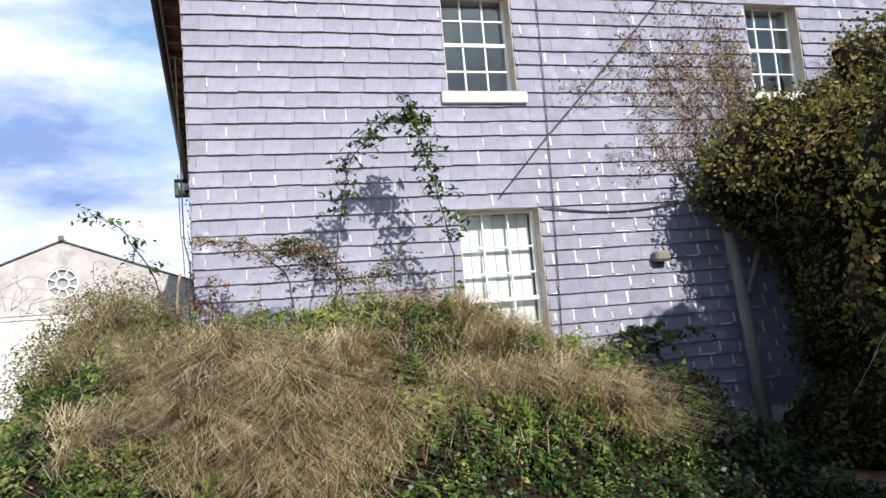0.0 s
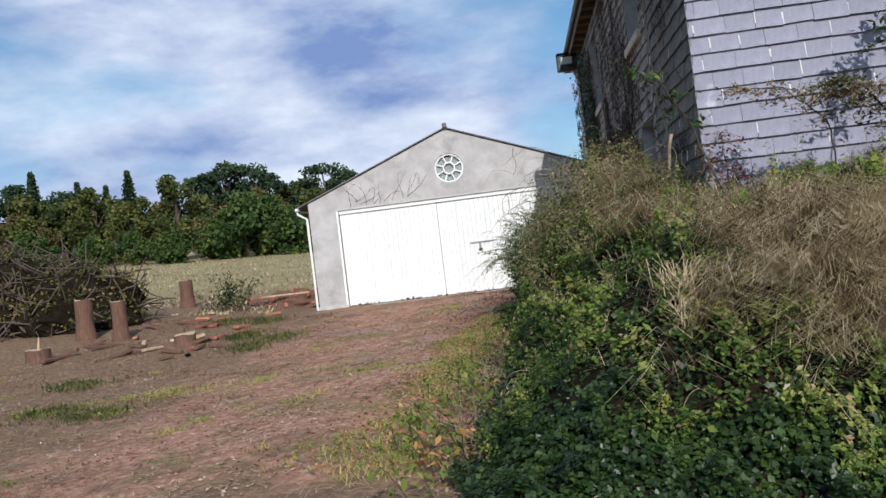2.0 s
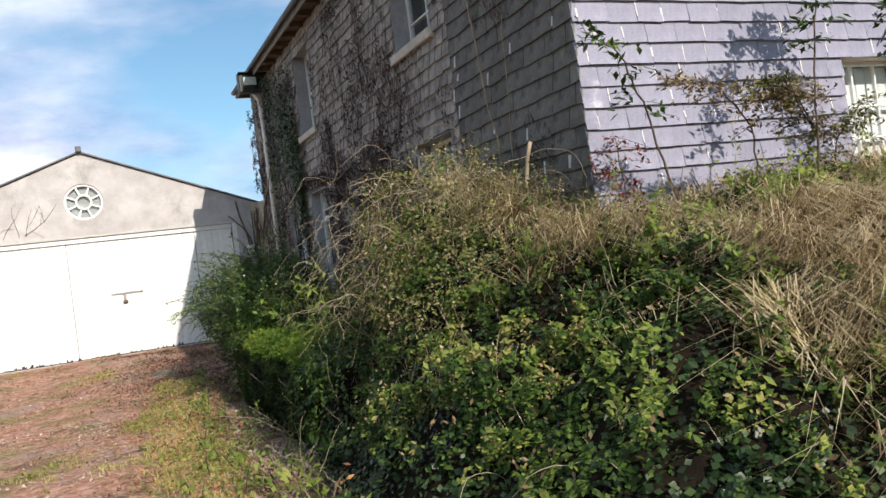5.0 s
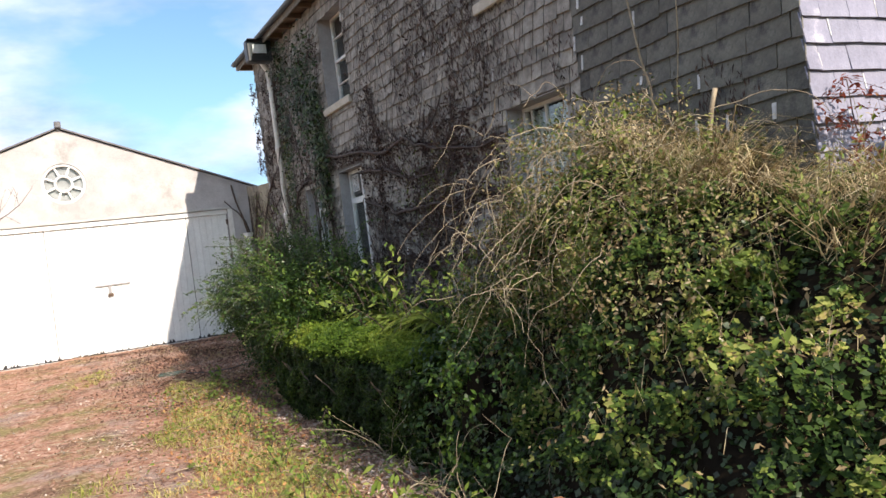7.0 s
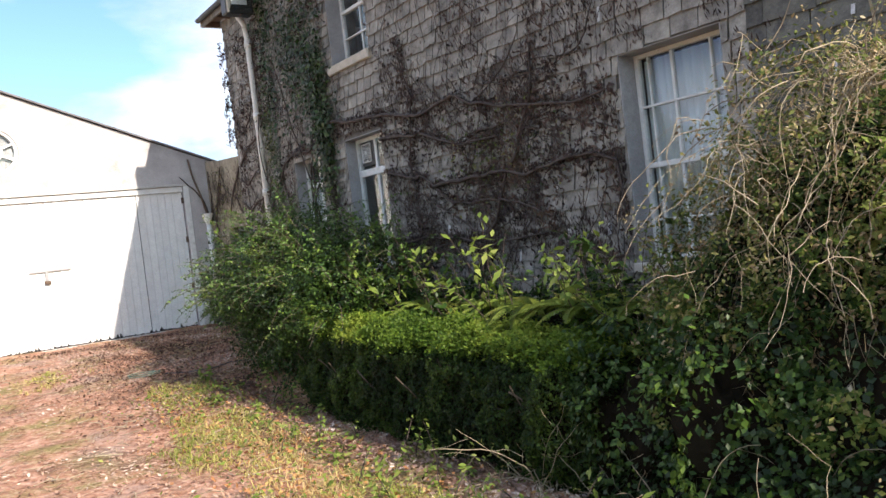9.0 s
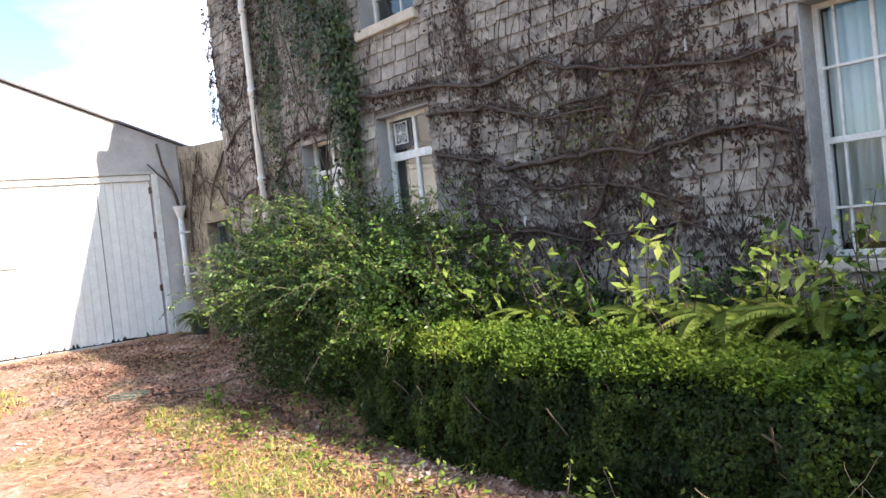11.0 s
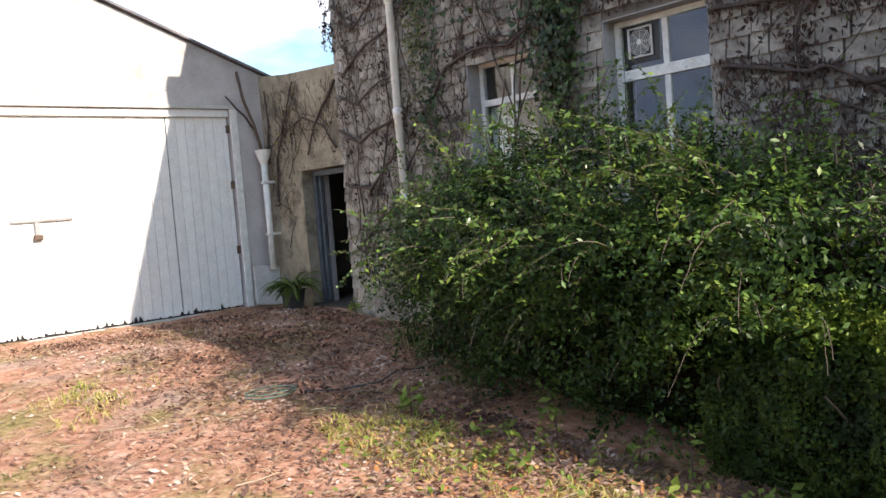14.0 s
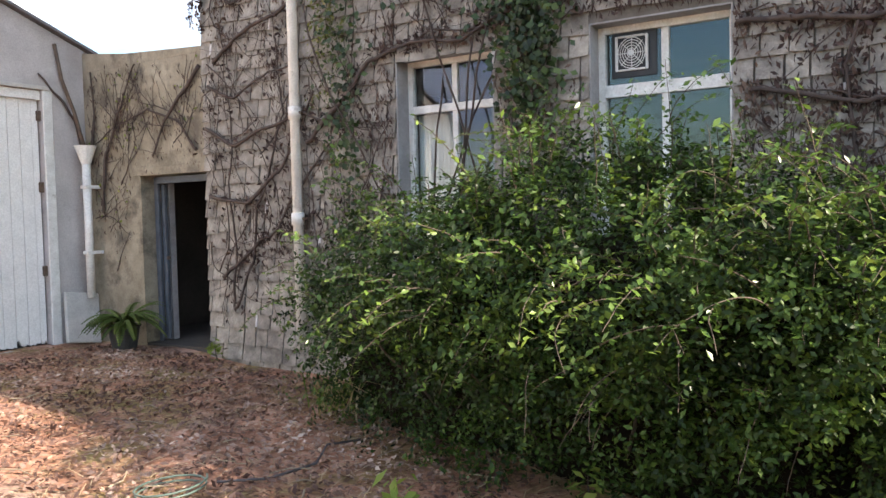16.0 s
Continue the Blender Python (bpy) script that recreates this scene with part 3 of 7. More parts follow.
# ---- walls with openings ----
def place(axis, plane, u, d, z):
    return (plane + d, u, z) if axis == "x" else (u, plane + d, z)


def slab(axis, plane, u0, u1, d0, d1, z0, z1):
    a, b = place(axis, plane, u0, d0, z0), place(axis, plane, u1, d1, z1)
    return (min(a[0], b[0]), min(a[1], b[1]), a[2], max(a[0], b[0]), max(a[1], b[1]), b[2])


def wall_mesh(axis, plane, thick, u0, u1, z0, z1, openings):
    us = sorted({u0, u1, *[o[0] for o in openings], *[o[1] for o in openings]})
    zs = sorted({z0, z1, *[o[2] for o in openings], *[o[3] for o in openings]})
    full = lambda i, k: 0 <= i < len(us) - 1 and 0 <= k < len(zs) - 1 and not any(
        o[0] < (us[i] + us[i + 1]) / 2 < o[1] and o[2] < (zs[k] + zs[k + 1]) / 2 < o[3] for o in openings)
    bm = bmesh.new()
    seen = {}

    def v(u, d, z):
        key = (u, d, z)
        if key not in seen:
            seen[key] = bm.verts.new(place(axis, plane, u, d, z))
        return seen[key]

    for i in range(len(us) - 1):
        for k in range(len(zs) - 1):
            if not full(i, k):
                continue
            a, b, c, e = us[i], us[i + 1], zs[k], zs[k + 1]
            for d in (0, thick):
                bm.faces.new((v(a, d, c), v(b, d, c), v(b, d, e), v(a, d, e)))
            for di, dk, p, q in ((-1, 0, (a, c), (a, e)), (1, 0, (b, c), (b, e)), (0, -1, (a, c), (b, c)), (0, 1, (a, e), (b, e))):
                if not full(i + di, k + dk):
                    bm.faces.new((v(p[0], 0, p[1]), v(q[0], 0, q[1]), v(q[0], thick, q[1]), v(p[0], thick, p[1])))
    return bm


TOP = 6.02
OPEN_W = [(13.2, 14.36, 0.9, 2.87), (18.84, 19.95, 1.0, 2.95), (20.82, 21.85, 1.0, 2.90), (18.9, 20.05, 4.09, 5.68), (13.38, 14.62, 4.16, 5.70)]
OPEN_S = [(4.57, 5.54, 4.41, 5.82), (4.56, 5.67, 1.0, 2.89), (9.2, 10.13, 4.41, 5.82)]
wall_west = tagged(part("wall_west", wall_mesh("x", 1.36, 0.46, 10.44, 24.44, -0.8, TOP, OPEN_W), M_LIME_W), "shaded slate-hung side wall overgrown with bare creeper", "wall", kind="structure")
wall_south = tagged(part("wall_south", wall_mesh("y", 10.44, 0.46, 1.83, 14.0, -0.8, TOP, OPEN_S), M_LIME), "sunlit slate-hung front wall with white lime joints", "wall", kind="structure")
wall_north = tagged(part("wall_north", boxes((1.83, 23.98, -0.8, 14.0, 24.43, TOP)), M_RENDER), "rendered end wall", "wall", kind="structure")
wall_east = tagged(part("wall_east", boxes((13.6, 10.91, -0.8, 14.0, 23.97, TOP)), M_RENDER), "rendered rear wall", "wall", kind="structure")
inner = tagged(part("wall_inner", boxes((6.2, 10.92, 0.02, 6.35, 23.96, 5.9), (1.83, 16.4, 0.02, 6.19, 16.5, 5.9)), M_ROOM), "plain plaster partition walls", "wall", kind="structure")
floor_in = tagged(part("floor", boxes((1.83, 10.92, -0.1, 13.58, 23.96, 0.01), (1.83, 10.92, 3.2, 6.19, 23.96, 3.4)), M_INDOOR_SHADE), "dark inner floors", "floor", kind="structure")
ceil = tagged(part("ceiling", boxes((1.83, 10.92, 5.91, 13.58, 23.96, 5.99)), M_ROOM), "plain plaster ceiling", "ceiling", kind="structure")

# ---- house roof ----
roof = tagged(new("roof"), "dark slate pitched roof with wooden soffit", "roof", kind="structure")
bm = bmesh.new()
prof = [(1.08, 6.07), (7.65, 9.4), (14.3, 6.07), (14.3, 6.2), (7.65, 9.56), (1.05, 6.2)]
for a, b in ((0, 1), (1, 2)):
    q = [prof[a], prof[b], prof[5 - b] if b == 1 else prof[3], prof[5 - a] if a == 0 else prof[4]]
    lo = [bm.verts.new((x, 10.12, z)) for x, z in q]
    hi = [bm.verts.new((x, 24.75, z)) for x, z in q]
    bm.faces.new(lo)
    bm.faces.new(hi[::-1])
    for i in range(4):
        bm.faces.new((lo[i], lo[(i + 1) % 4], hi[(i + 1) % 4], hi[i]))
part("roof_slope", bm, M_ROOF, roof)
bm = bmesh.new()
for yy in (10.5, 24.1):
    lo = [bm.verts.new(p) for p in ((1.3, yy, TOP), (14.0, yy, TOP), (7.65, yy, 9.3))]
    hi = [bm.verts.new((p.co.x, yy + 0.3, p.co.z)) for p in lo]
    bm.faces.new(lo)
    bm.faces.new(hi[::-1])
    for i in range(3):
        bm.faces.new((lo[i], lo[(i + 1) % 3], hi[(i + 1) % 3], hi[i]))
part("gable", bm, M_RENDER, roof)
part("fascia", boxes((1.05, 10.12, 5.97, 1.08, 24.75, 6.17), bevel=0.004), M_WOOD, roof, "dark weathered fascia board")
part("bargeboard", boxes((1.03, 24.74, 5.98, 1.6, 24.78, 6.2), bevel=0.004), M_PEEL, roof)
yy = 10.3
while yy < 24.6:
    part("rafter", boxes((1.085, yy, 5.955, 1.36, yy + 0.07, 6.05), bevel=0.004), M_SOFFIT, roof)
    yy += 0.62
for i, x in enumerate((1.085, 1.18, 1.275)):
    part("soffit_board", boxes((x, 10.14, 6.052, x + 0.09, 24.7, 6.066)), M_SOFFIT, roof)
g = Geo()
n = 7
for i in range(n):
    a0, a1 = math.pi + math.pi * i / n, math.pi + math.pi * (i + 1) / n
    s = len(g.v)
    for yv in (10.12, 24.78):
        for a, r in ((a0, 0.06), (a1, 0.06), (a1, 0.052), (a0, 0.052)):
            g.v.append((0.992 + r * math.cos(a), yv, 6.12 + r * math.sin(a)))
    g.f += [(s, s + 1, s + 5, s + 4), (s + 2, s + 3, s + 7, s + 6), (s, s + 3, s + 2, s + 1), (s + 4, s + 5, s + 6, s + 7)]
g.make("gutter", M_BLACK, roof, "black half-round gutter")


# ---- slates ----
def slates(axis, plane, wall, u0, u1, z0, z1, openings, mat, mat_joined, near, rnd, course=0.185, wide=(0.26, 0.36), rough=0.0, joints=0.0, proud=0.040):
    """Overlapping slates in courses; the near stretch as pieces of their own, the rest joined."""
    shared = {}
    jv, jf = [], []
    mv, mf = [], []
    count = 0
    row = 0
    z = z0
    off = Vector(origin(wall))
    while z < z1:
        u = u0 - rnd.uniform(0, 0.3)
        while u < u1:
            wd = rnd.choice([round(wide[0] + i * (wide[1] - wide[0]) / 4, 3) for i in range(5)])
            a, b = max(u, u0), min(u + wd, u1)
            u += wd + (0.002 if rough < 0.2 else 0.006 if rough < 0.5 else rnd.uniform(0.008, 0.022))
            segs = [(a, b)]
            for o in openings:
                if o[2] - 0.05 < z + course / 2 < o[3] + 0.02:
                    nxt = []
                    for s, e in segs:
                        if e <= o[0] or s >= o[1]:
                            nxt.append((s, e))
                        else:
                            nxt += [(s, o[0])] * (s < o[0]) + [(o[1], e)] * (e > o[1])
                    segs = nxt
            for s, e in segs:
                if e - s < 0.02:
                    continue
                if rnd.random() < rough * 0.012:
                    continue
                lift = rnd.uniform(0, 0.008) + rough * rnd.uniform(0, 0.012)
                dz = rnd.uniform(-0.004, 0.004) * (1 + 3 * rough)
                tilt = rnd.uniform(-0.004, 0.004) * (1 + 2 * rough)
                low = 1.0 if z < 3.5 and u > 5.2 else 0.5 if z < 3.5 else 0.22
                if rnd.random() < joints * low:
                    wj, top, bot = (rnd.uniform(0.006, 0.016) if u > 5.2 else rnd.uniform(0.002, 0.007)), rnd.uniform(0.6, 1.0) * course, rnd.uniform(0.0, 0.35) * course
                    k0 = len(mv)
                    for uu, sg in ((e - wj, 0), (e + wj + 0.004, 0)):
                        for dd, hh in ((-0.044, bot), (-0.020, bot), (-0.012, top), (-0.034 * 0.8, top)):
                            mv.append(place(axis, plane, uu + rnd.uniform(-0.004, 0.004), dd, z + hh))
                    mf += [tuple(k0 + q for q in f) for f in ((0, 1, 2, 3), (7, 6, 5, 4), (0, 4, 5, 1), (1, 5, 6, 2), (2, 6, 7, 3), (3, 7, 4, 0))]
                if joints > 0.5 and z < 3.5 and s > 5.6 and rnd.random() < 0.30:
                    k0 = len(mv)
                    a1 = s + rnd.uniform(0, 0.5) * (e - s)
                    b1 = a1 + rnd.uniform(0.3, 0.9) * (e - a1)
                    hz = rnd.uniform(0.008, 0.028)
                    for uu in (a1, b1):
                        for dd, hh in ((-proud - 0.012, 0.004), (-proud + 0.006, 0.004), (-proud + 0.008, hz), (-proud - 0.008, hz * rnd.uniform(0.3, 1.0))):
                            mv.append(place(axis, plane, uu, dd, z + hh))
                    mf += [tuple(k0 + q for q in f) for f in ((0, 1, 2, 3), (7, 6, 5, 4), (0, 4, 5, 1), (1, 5, 6, 2), (2, 6, 7, 3), (3, 7, 4, 0))]
                prof8 = [(-proud - lift, 0.0), (0.014 - proud - lift, 0.0), (-0.002, course + 0.03), (-0.010, course + 0.03)]
                pts = []
                for uu, sg in ((s + 0.0005, -1), (e - 0.0005, 1)):
                    for d, h in prof8:
                        pts.append((uu, d, h + sg * tilt))
                faces = [(0, 1, 2, 3), (7, 6, 5, 4), (0, 4, 5, 1), (1, 5, 6, 2), (2, 6, 7, 3), (3, 7, 4, 0)]
                if near(s, z) and count < 300 and abs((e - s) - wd) < 1e-6:
                    if wd not in shared:
                        me = bpy.data.meshes.new("slate")
                        ctr = [(p[0] - s, p[1], p[2]) for p in pts]
                        me.from_pydata([place(axis, 0, *p) for p in ctr], [], faces)
                        me.materials.append(mat)
                        shared[wd] = me
                    ob = new("slate", shared[wd])
                    ob.parent = wall
                    ob.location = Vector(place(axis, plane, s, -lift * 0.5, z + dz)) - off
                    ob.rotation_euler = (0, tilt * 3, 0) if axis == "y" else (tilt * 3, 0, 0)
                    count += 1
                else:
                    k0 = len(jv)
                    jv += [place(axis, plane, p[0], p[1], z + dz + p[2]) for p in pts]
                    jf += [tuple(k0 + q for q in f) for f in faces]
        z += course
        row += 1
    if joints:
        tagged(mesh_object("mortar_joints", mv, mf, M_LIME, wall), kind="stuff")
    ob = mesh_object("slates", jv, jf, mat_joined, wall)
    tagged(ob, kind="stuff")


# ---- windows ----
def window(name, axis, plane, o, recess, label, bars_u, bars_z, frame_mat, panes=True, border=0.05, sill=None, bar=0.022, reveal=True):
    """Frame, glazing bars and panes in the opening o; bars_z: (height, thickness)."""
    u0, u1, z0, z1 = o
    t = thing(name, place(axis, plane, (u0 + u1) / 2, recess, z0), label, "window", kind="structure")
    d0, d1 = recess, recess + 0.07
    part("window_frame", boxes(slab(axis, plane, u0 + 0.004, u0 + border, d0, d1, z0 + 0.004, z1 - 0.004), slab(axis, plane, u1 - border, u1 - 0.004, d0, d1, z0 + 0.004, z1 - 0.004),
                               slab(axis, plane, u0 + border, u1 - border, d0, d1, z0 + 0.004, z0 + border), slab(axis, plane, u0 + border, u1 - border, d0, d1, z1 - border, z1 - 0.004), bevel=0.004), frame_mat, t)
    us = [u0 + border, *[u0 + (u1 - u0) * f for f, _ in bars_u], u1 - border]
    zs = [z0 + border, *[z for z, _ in bars_z], z1 - border]
    for f, th in bars_u:
        c = u0 + (u1 - u0) * f
        part("glazing_bar", boxes(slab(axis, plane, c - th / 2, c + th / 2, d0 + 0.012, d1 - 0.012, z0 + border, z1 - border), bevel=0.003), frame_mat, t)
    for zz, th in bars_z:
        part("rail" if th > 0.035 else "glazing_bar", boxes(slab(axis, plane, u0 + border, u1 - border, d0 + (0.006 if th <= 0.035 else -0.006), d1 - 0.008, zz - th / 2, zz + th / 2), bevel=0.003), frame_mat, t)
    for i in range(len(us) - 1):
        for k in range(len(zs) - 1):
            pane = part("pane", boxes(slab(axis, plane, us[i] - 0.004, us[i + 1] + 0.004, d0 + 0.032, d0 + 0.037, zs[k] - 0.004, zs[k + 1] + 0.004)), M_GLASS, t)
            pane.visible_shadow = False
    if sill:
        part("window_sill", boxes(slab(axis, plane, u0 - sill[0], u1 + sill[0], -sill[1], recess, z0 - sill[2], z0 - 0.003), bevel=0.012), sill[3], t)
    if reveal:
        lin = 0.012
        part("reveal", boxes(slab(axis, plane, u0 - 0.001, u0 + lin, -0.015, recess - 0.002, z0, z1), slab(axis, plane, u1 - lin, u1 + 0.001, -0.015, recess - 0.002, z0, z1),
                             slab(axis, plane, u0 + lin, u1 - lin, -0.015, recess - 0.002, z1 - lin, z1 + 0.001)), M_REVEAL if axis == "x" else M_STONE, t)
    return t


SASH_U = [(0.34, 0.022), (0.66, 0.022)]
w1 = window("window_1", "y", 10.44, OPEN_S[0], 0.17, "white twelve-pane sash window reflecting clouds", SASH_U, [(4.77, 0.022), (5.13, 0.05), (5.47, 0.022)], M_WHITE, sill=(0.10, 0.10, 0.15, M_SILL))
w2 = window("window_2", "y", 10.44, OPEN_S[1], 0.17, "white sash window with broken panes and pale boarding behind", SASH_U, [(1.40, 0.022), (1.72, 0.05), (2.06, 0.022), (2.40, 0.022)], M_WHITE, sill=(0.08, 0.08, 0.12, M_SILL))
w3 = window("window_3", "y", 10.44, OPEN_S[2], 0.17, "white sash window half covered by creeper", SASH_U, [(4.77, 0.022), (5.13, 0.05), (5.47, 0.022)], M_WHITE, sill=(0.08, 0.08, 0.12, M_SILL))
w4 = window("window_4", "x", 1.36, OPEN_W[0], 0.20, "tall grey-white sash window with dusty panes", [(0.25, 0.02), (0.62, 0.03), (0.86, 0.02)], [(1.28, 0.02), (1.80, 0.05), (2.36, 0.022)], M_PEEL, sill=(0.05, 0.06, 0.10, M_STONE))
w5 = window("window_5", "x", 1.36, OPEN_W[1], 0.16, "white casement window with two fanlights and a fan grille", [(0.5, 0.06)], [(2.42, 0.10)], M_PEEL, border=0.065, sill=(0.05, 0.06, 0.10, M_STONE))
w6 = window("window_6", "x", 1.36, OPEN_W[2], 0.17, "white casement window with peeling paint and torn creeper", [(0.5, 0.055)], [(2.44, 0.07)], M_PEEL, border=0.06, sill=(0.05, 0.06, 0.10, M_STONE))
w7 = window("window_7", "x", 1.36, OPEN_W[3], 0.22, "upper sash window with a pale stone sill", [(0.5, 0.022)], [(4.5, 0.022), (4.9, 0.05), (5.3, 0.022)], M_PEEL, sill=(0.06, 0.09, 0.13, M_STONE))
w8 = window("window_8", "x", 1.36, OPEN_W[4], 0.22, "upper sash window with a pale stone sill", [(0.5, 0.022)], [(4.55, 0.022), (4.95, 0.05), (5.3, 0.022)], M_PEEL, sill=(0.06, 0.09, 0.13, M_STONE))
shutter = thing("shutter", (5.1, 10.78, 1.0), "white-painted boards closed behind the lower front window", "shutter")
for i in range(6):
    part("board", boxes((4.62 + i * 0.168, 10.74, 1.06, 4.78 + i * 0.168, 10.765, 2.84 if i % 2 else 2.85), bevel=0.003), M_SHUTTER, shutter)

def curtain(axis, plane, u0, u1, z0, z1, label, rnd):
    """A net curtain with folds."""
    t = thing("net_curtain", place(axis, plane, (u0 + u1) / 2, 0.34, z0), label, "curtain")
    n, vs, fs = 60, [], []
    for i in range(n + 1):
        u = u0 + (u1 - u0) * i / n
        d = 0.285 + 0.02 * math.sin(i * 1.1) + 0.01 * math.sin(i * 0.37)
        vs += [place(axis, plane, u, d, z0), place(axis, plane, u, d, z1), place(axis, plane, u, d + 0.003, z1), place(axis, plane, u, d + 0.003, z0)]
    for i in range(n):
        for k in range(4):
            fs.append((4 * i + k, 4 * i + 4 + k, 4 * i + 4 + (k + 1) % 4, 4 * i + (k + 1) % 4))
    mesh_object("cloth", vs, fs, M_NET, t, smooth=True)


curtain("x", 1.36, 13.25, 14.30, 1.0, 2.80, "pale net curtain behind the tall side window", rnd=None)
curtain("x", 1.36, 21.38, 21.80, 1.05, 2.40, "beige curtain drawn aside behind the small casement", rnd=None)
fan = thing("fan_grille", (1.51, 19.64, 2.52), "round-cornered cream extractor fan grille set in a window", "fan")
part("backing", boxes((1.545, 19.46, 2.52, 1.58, 19.84, 2.89), bevel=0.01), M_BLACK, fan)
part("rim", boxes((1.52, 19.53, 2.575, 1.544, 19.55, 2.855), (1.52, 19.78, 2.575, 1.544, 19.80, 2.855), (1.52, 19.55, 2.575, 1.544, 19.78, 2.59), (1.52, 19.55, 2.84, 1.544, 19.78, 2.855), bevel=0.006), M_SILL, fan)
for r in (0.035, 0.055, 0.075, 0.095, 0.113):
    Geo().tube([(1.527, 19.665 + r * math.cos(a * math.pi / 12), 2.715 + r * 1.08 * math.sin(a * math.pi / 12)) for a in range(25)], 0.004, 5, False).make("ring", M_SILL, fan)
for i in range(8):
    a = math.pi * i / 4
    Geo().tube([(1.533, 19.665 + 0.02 * math.cos(a), 2.715 + 0.02 * math.sin(a)), (1.533, 19.665 + 0.125 * math.cos(a), 2.715 + 0.13 * math.sin(a))], 0.004, 5).make("spoke", M_SILL, fan)
bm = bmesh.new()
bmesh.ops.create_cone(bm, cap_ends=True, segments=16, radius1=0.026, radius2=0.022, depth=0.012, matrix=Matrix.Translation((1.522, 19.665, 2.715)) @ Matrix.Rotation(math.pi / 2, 4, "Y"))
part("hub", bm, M_WHITE, fan)

# ---- garage ----
GY = 26.65
garage_wall = tagged(new("garage_wall"), "grey rendered garage gable with cracks and bare creeper", "wall", kind="structure")
part("front", wall_mesh("y", GY, 0.25, -7.29, 1.93, -0.6, 3.40, [(-6.35, 0.85, -0.6, 3.05)]), M_RENDER, garage_wall)
apex, el, er, cz, cx, rad = (-2.68, 5.18), (-7.29, 3.4), (1.93, 3.4), 3.95, -2.70, 0.46
tri = [el, er, apex]
angs = sorted([2 * math.pi * i / 32 for i in range(32)] + [math.atan2(p[1] - cz, p[0] - cx) % (2 * math.pi) for p in tri])


def edge_hit(a):
    dx, dz = math.cos(a), math.sin(a)
    best = None
    for i in range(3):
        (x1, z1), (x2, z2) = tri[i], tri[(i + 1) % 3]
        den = dx * (z2 - z1) - dz * (x2 - x1)
        if abs(den) < 1e-9:
            continue
        s = ((x1 - cx) * (z2 - z1) - (z1 - cz) * (x2 - x1)) / den
        q = ((x1 - cx) * dz - (z1 - cz) * dx) / den
        if s > 0 and -1e-6 <= q <= 1 + 1e-6 and (best is None or s < best):
            best = s
    return cx + dx * best, cz + dz * best


bm = bmesh.new()
rings = []
for a in angs:
    ox, oz = edge_hit(a)
    ix, iz = cx + rad * math.cos(a), cz + rad * math.sin(a)
    rings.append([bm.verts.new(p) for p in ((ox, GY, oz), (ix, GY, iz), (ix, GY + 0.25, iz), (ox, GY + 0.25, oz))])
for i in range(len(rings)):
    a, b = rings[i], rings[(i + 1) % len(rings)]
    for k in range(4):
        bm.faces.new((a[k], b[k], b[(k + 1) % 4], a[(k + 1) % 4]))
part("gable", bm, M_RENDER, garage_wall)
part("side_wall", boxes((-7.29, GY + 0.251, -0.6, -7.04, 40, 3.3)), M_RENDER, garage_wall)
part("side_wall", boxes((1.68, GY + 0.251, -0.6, 1.93, 40, 3.3)), M_RENDER, garage_wall)
part("rear_wall", boxes((-7.04, 39.75, -0.6, 1.68, 40, 4.9)), M_RENDER, garage_wall)
part("plinth", boxes((-7.33, GY - 0.03, -0.6, -6.36, GY - 0.002, 0.10), bevel=0.008), M_CEMENT, garage_wall)
part("crack_fillet", boxes((-6.40, GY - 0.025, 3.052, 0.98, GY - 0.002, 3.10), bevel=0.004), M_CEMENT, garage_wall)
groof = tagged(new("garage_roof"), "thin dark corrugated garage roof", "roof", kind="structure")
bm = bmesh.new()
for x0, z0, x1, z1 in ((-7.62, 3.29, -2.68, 5.20), (-2.68, 5.20, 2.26, 3.29)):
    lo = [bm.verts.new(p) for p in ((x0, GY - 0.07, z0), (x1, GY - 0.07, z1), (x1, GY - 0.07, z1 + 0.035), (x0, GY - 0.07, z0 + 0.035))]
    hi = [bm.verts.new((v.co.x, 40.2, v.co.z)) for v in lo]
    bm.faces.new(lo)
    bm.faces.new(hi[::-1])
    for i in range(4):
        bm.faces.new((lo[i], lo[(i + 1) % 4], hi[(i + 1) % 4], hi[i]))
part("sheet", bm, M_ROOF, groof)
g = Geo().tube([(-2.68, GY - 0.09, 5.24), (-2.68, 40.2, 5.24)], 0.06, 8)
g.make("ridge_roll", M_ROOF, groof)
part("finial", boxes((-2.75, GY - 0.13, 5.2, -2.61, GY - 0.02, 5.35), bevel=0.02), M_ROOF, groof)
wheel = thing("round_window", (cx, GY + 0.1, cz), "round wheel window with eight spokes and an inner ring", "window", kind="structure")
for r0, r1 in ((0.40, 0.458), (0.15, 0.20)):
    g = Geo()
    for i in range(40):
        a = 2 * math.pi * i / 40
        for r, d in ((r0, 0.03), (r1, 0.03), (r1, 0.10), (r0, 0.10)):
            g.v.append((cx + r * math.cos(a), GY + d, cz + r * math.sin(a)))
    for i in range(40):
        for k in range(4):
            g.f.append((4 * i + k, 4 * ((i + 1) % 40) + k, 4 * ((i + 1) % 40) + (k + 1) % 4, 4 * i + (k + 1) % 4))
    g.make("ring", M_WHITE, wheel)
for i in range(8):
    a = 2 * math.pi * (i + 0.5) / 8
    bm = boxes((-0.02, -0.025, 0.195, 0.02, 0.025, 0.405))
    bmesh.ops.transform(bm, matrix=Matrix.Translation((cx, GY + 0.065, cz)) @ Matrix.Rotation(a, 4, "Y"), verts=bm.verts)
    part("spoke", bm, M_WHITE, wheel)
bm = bmesh.new()
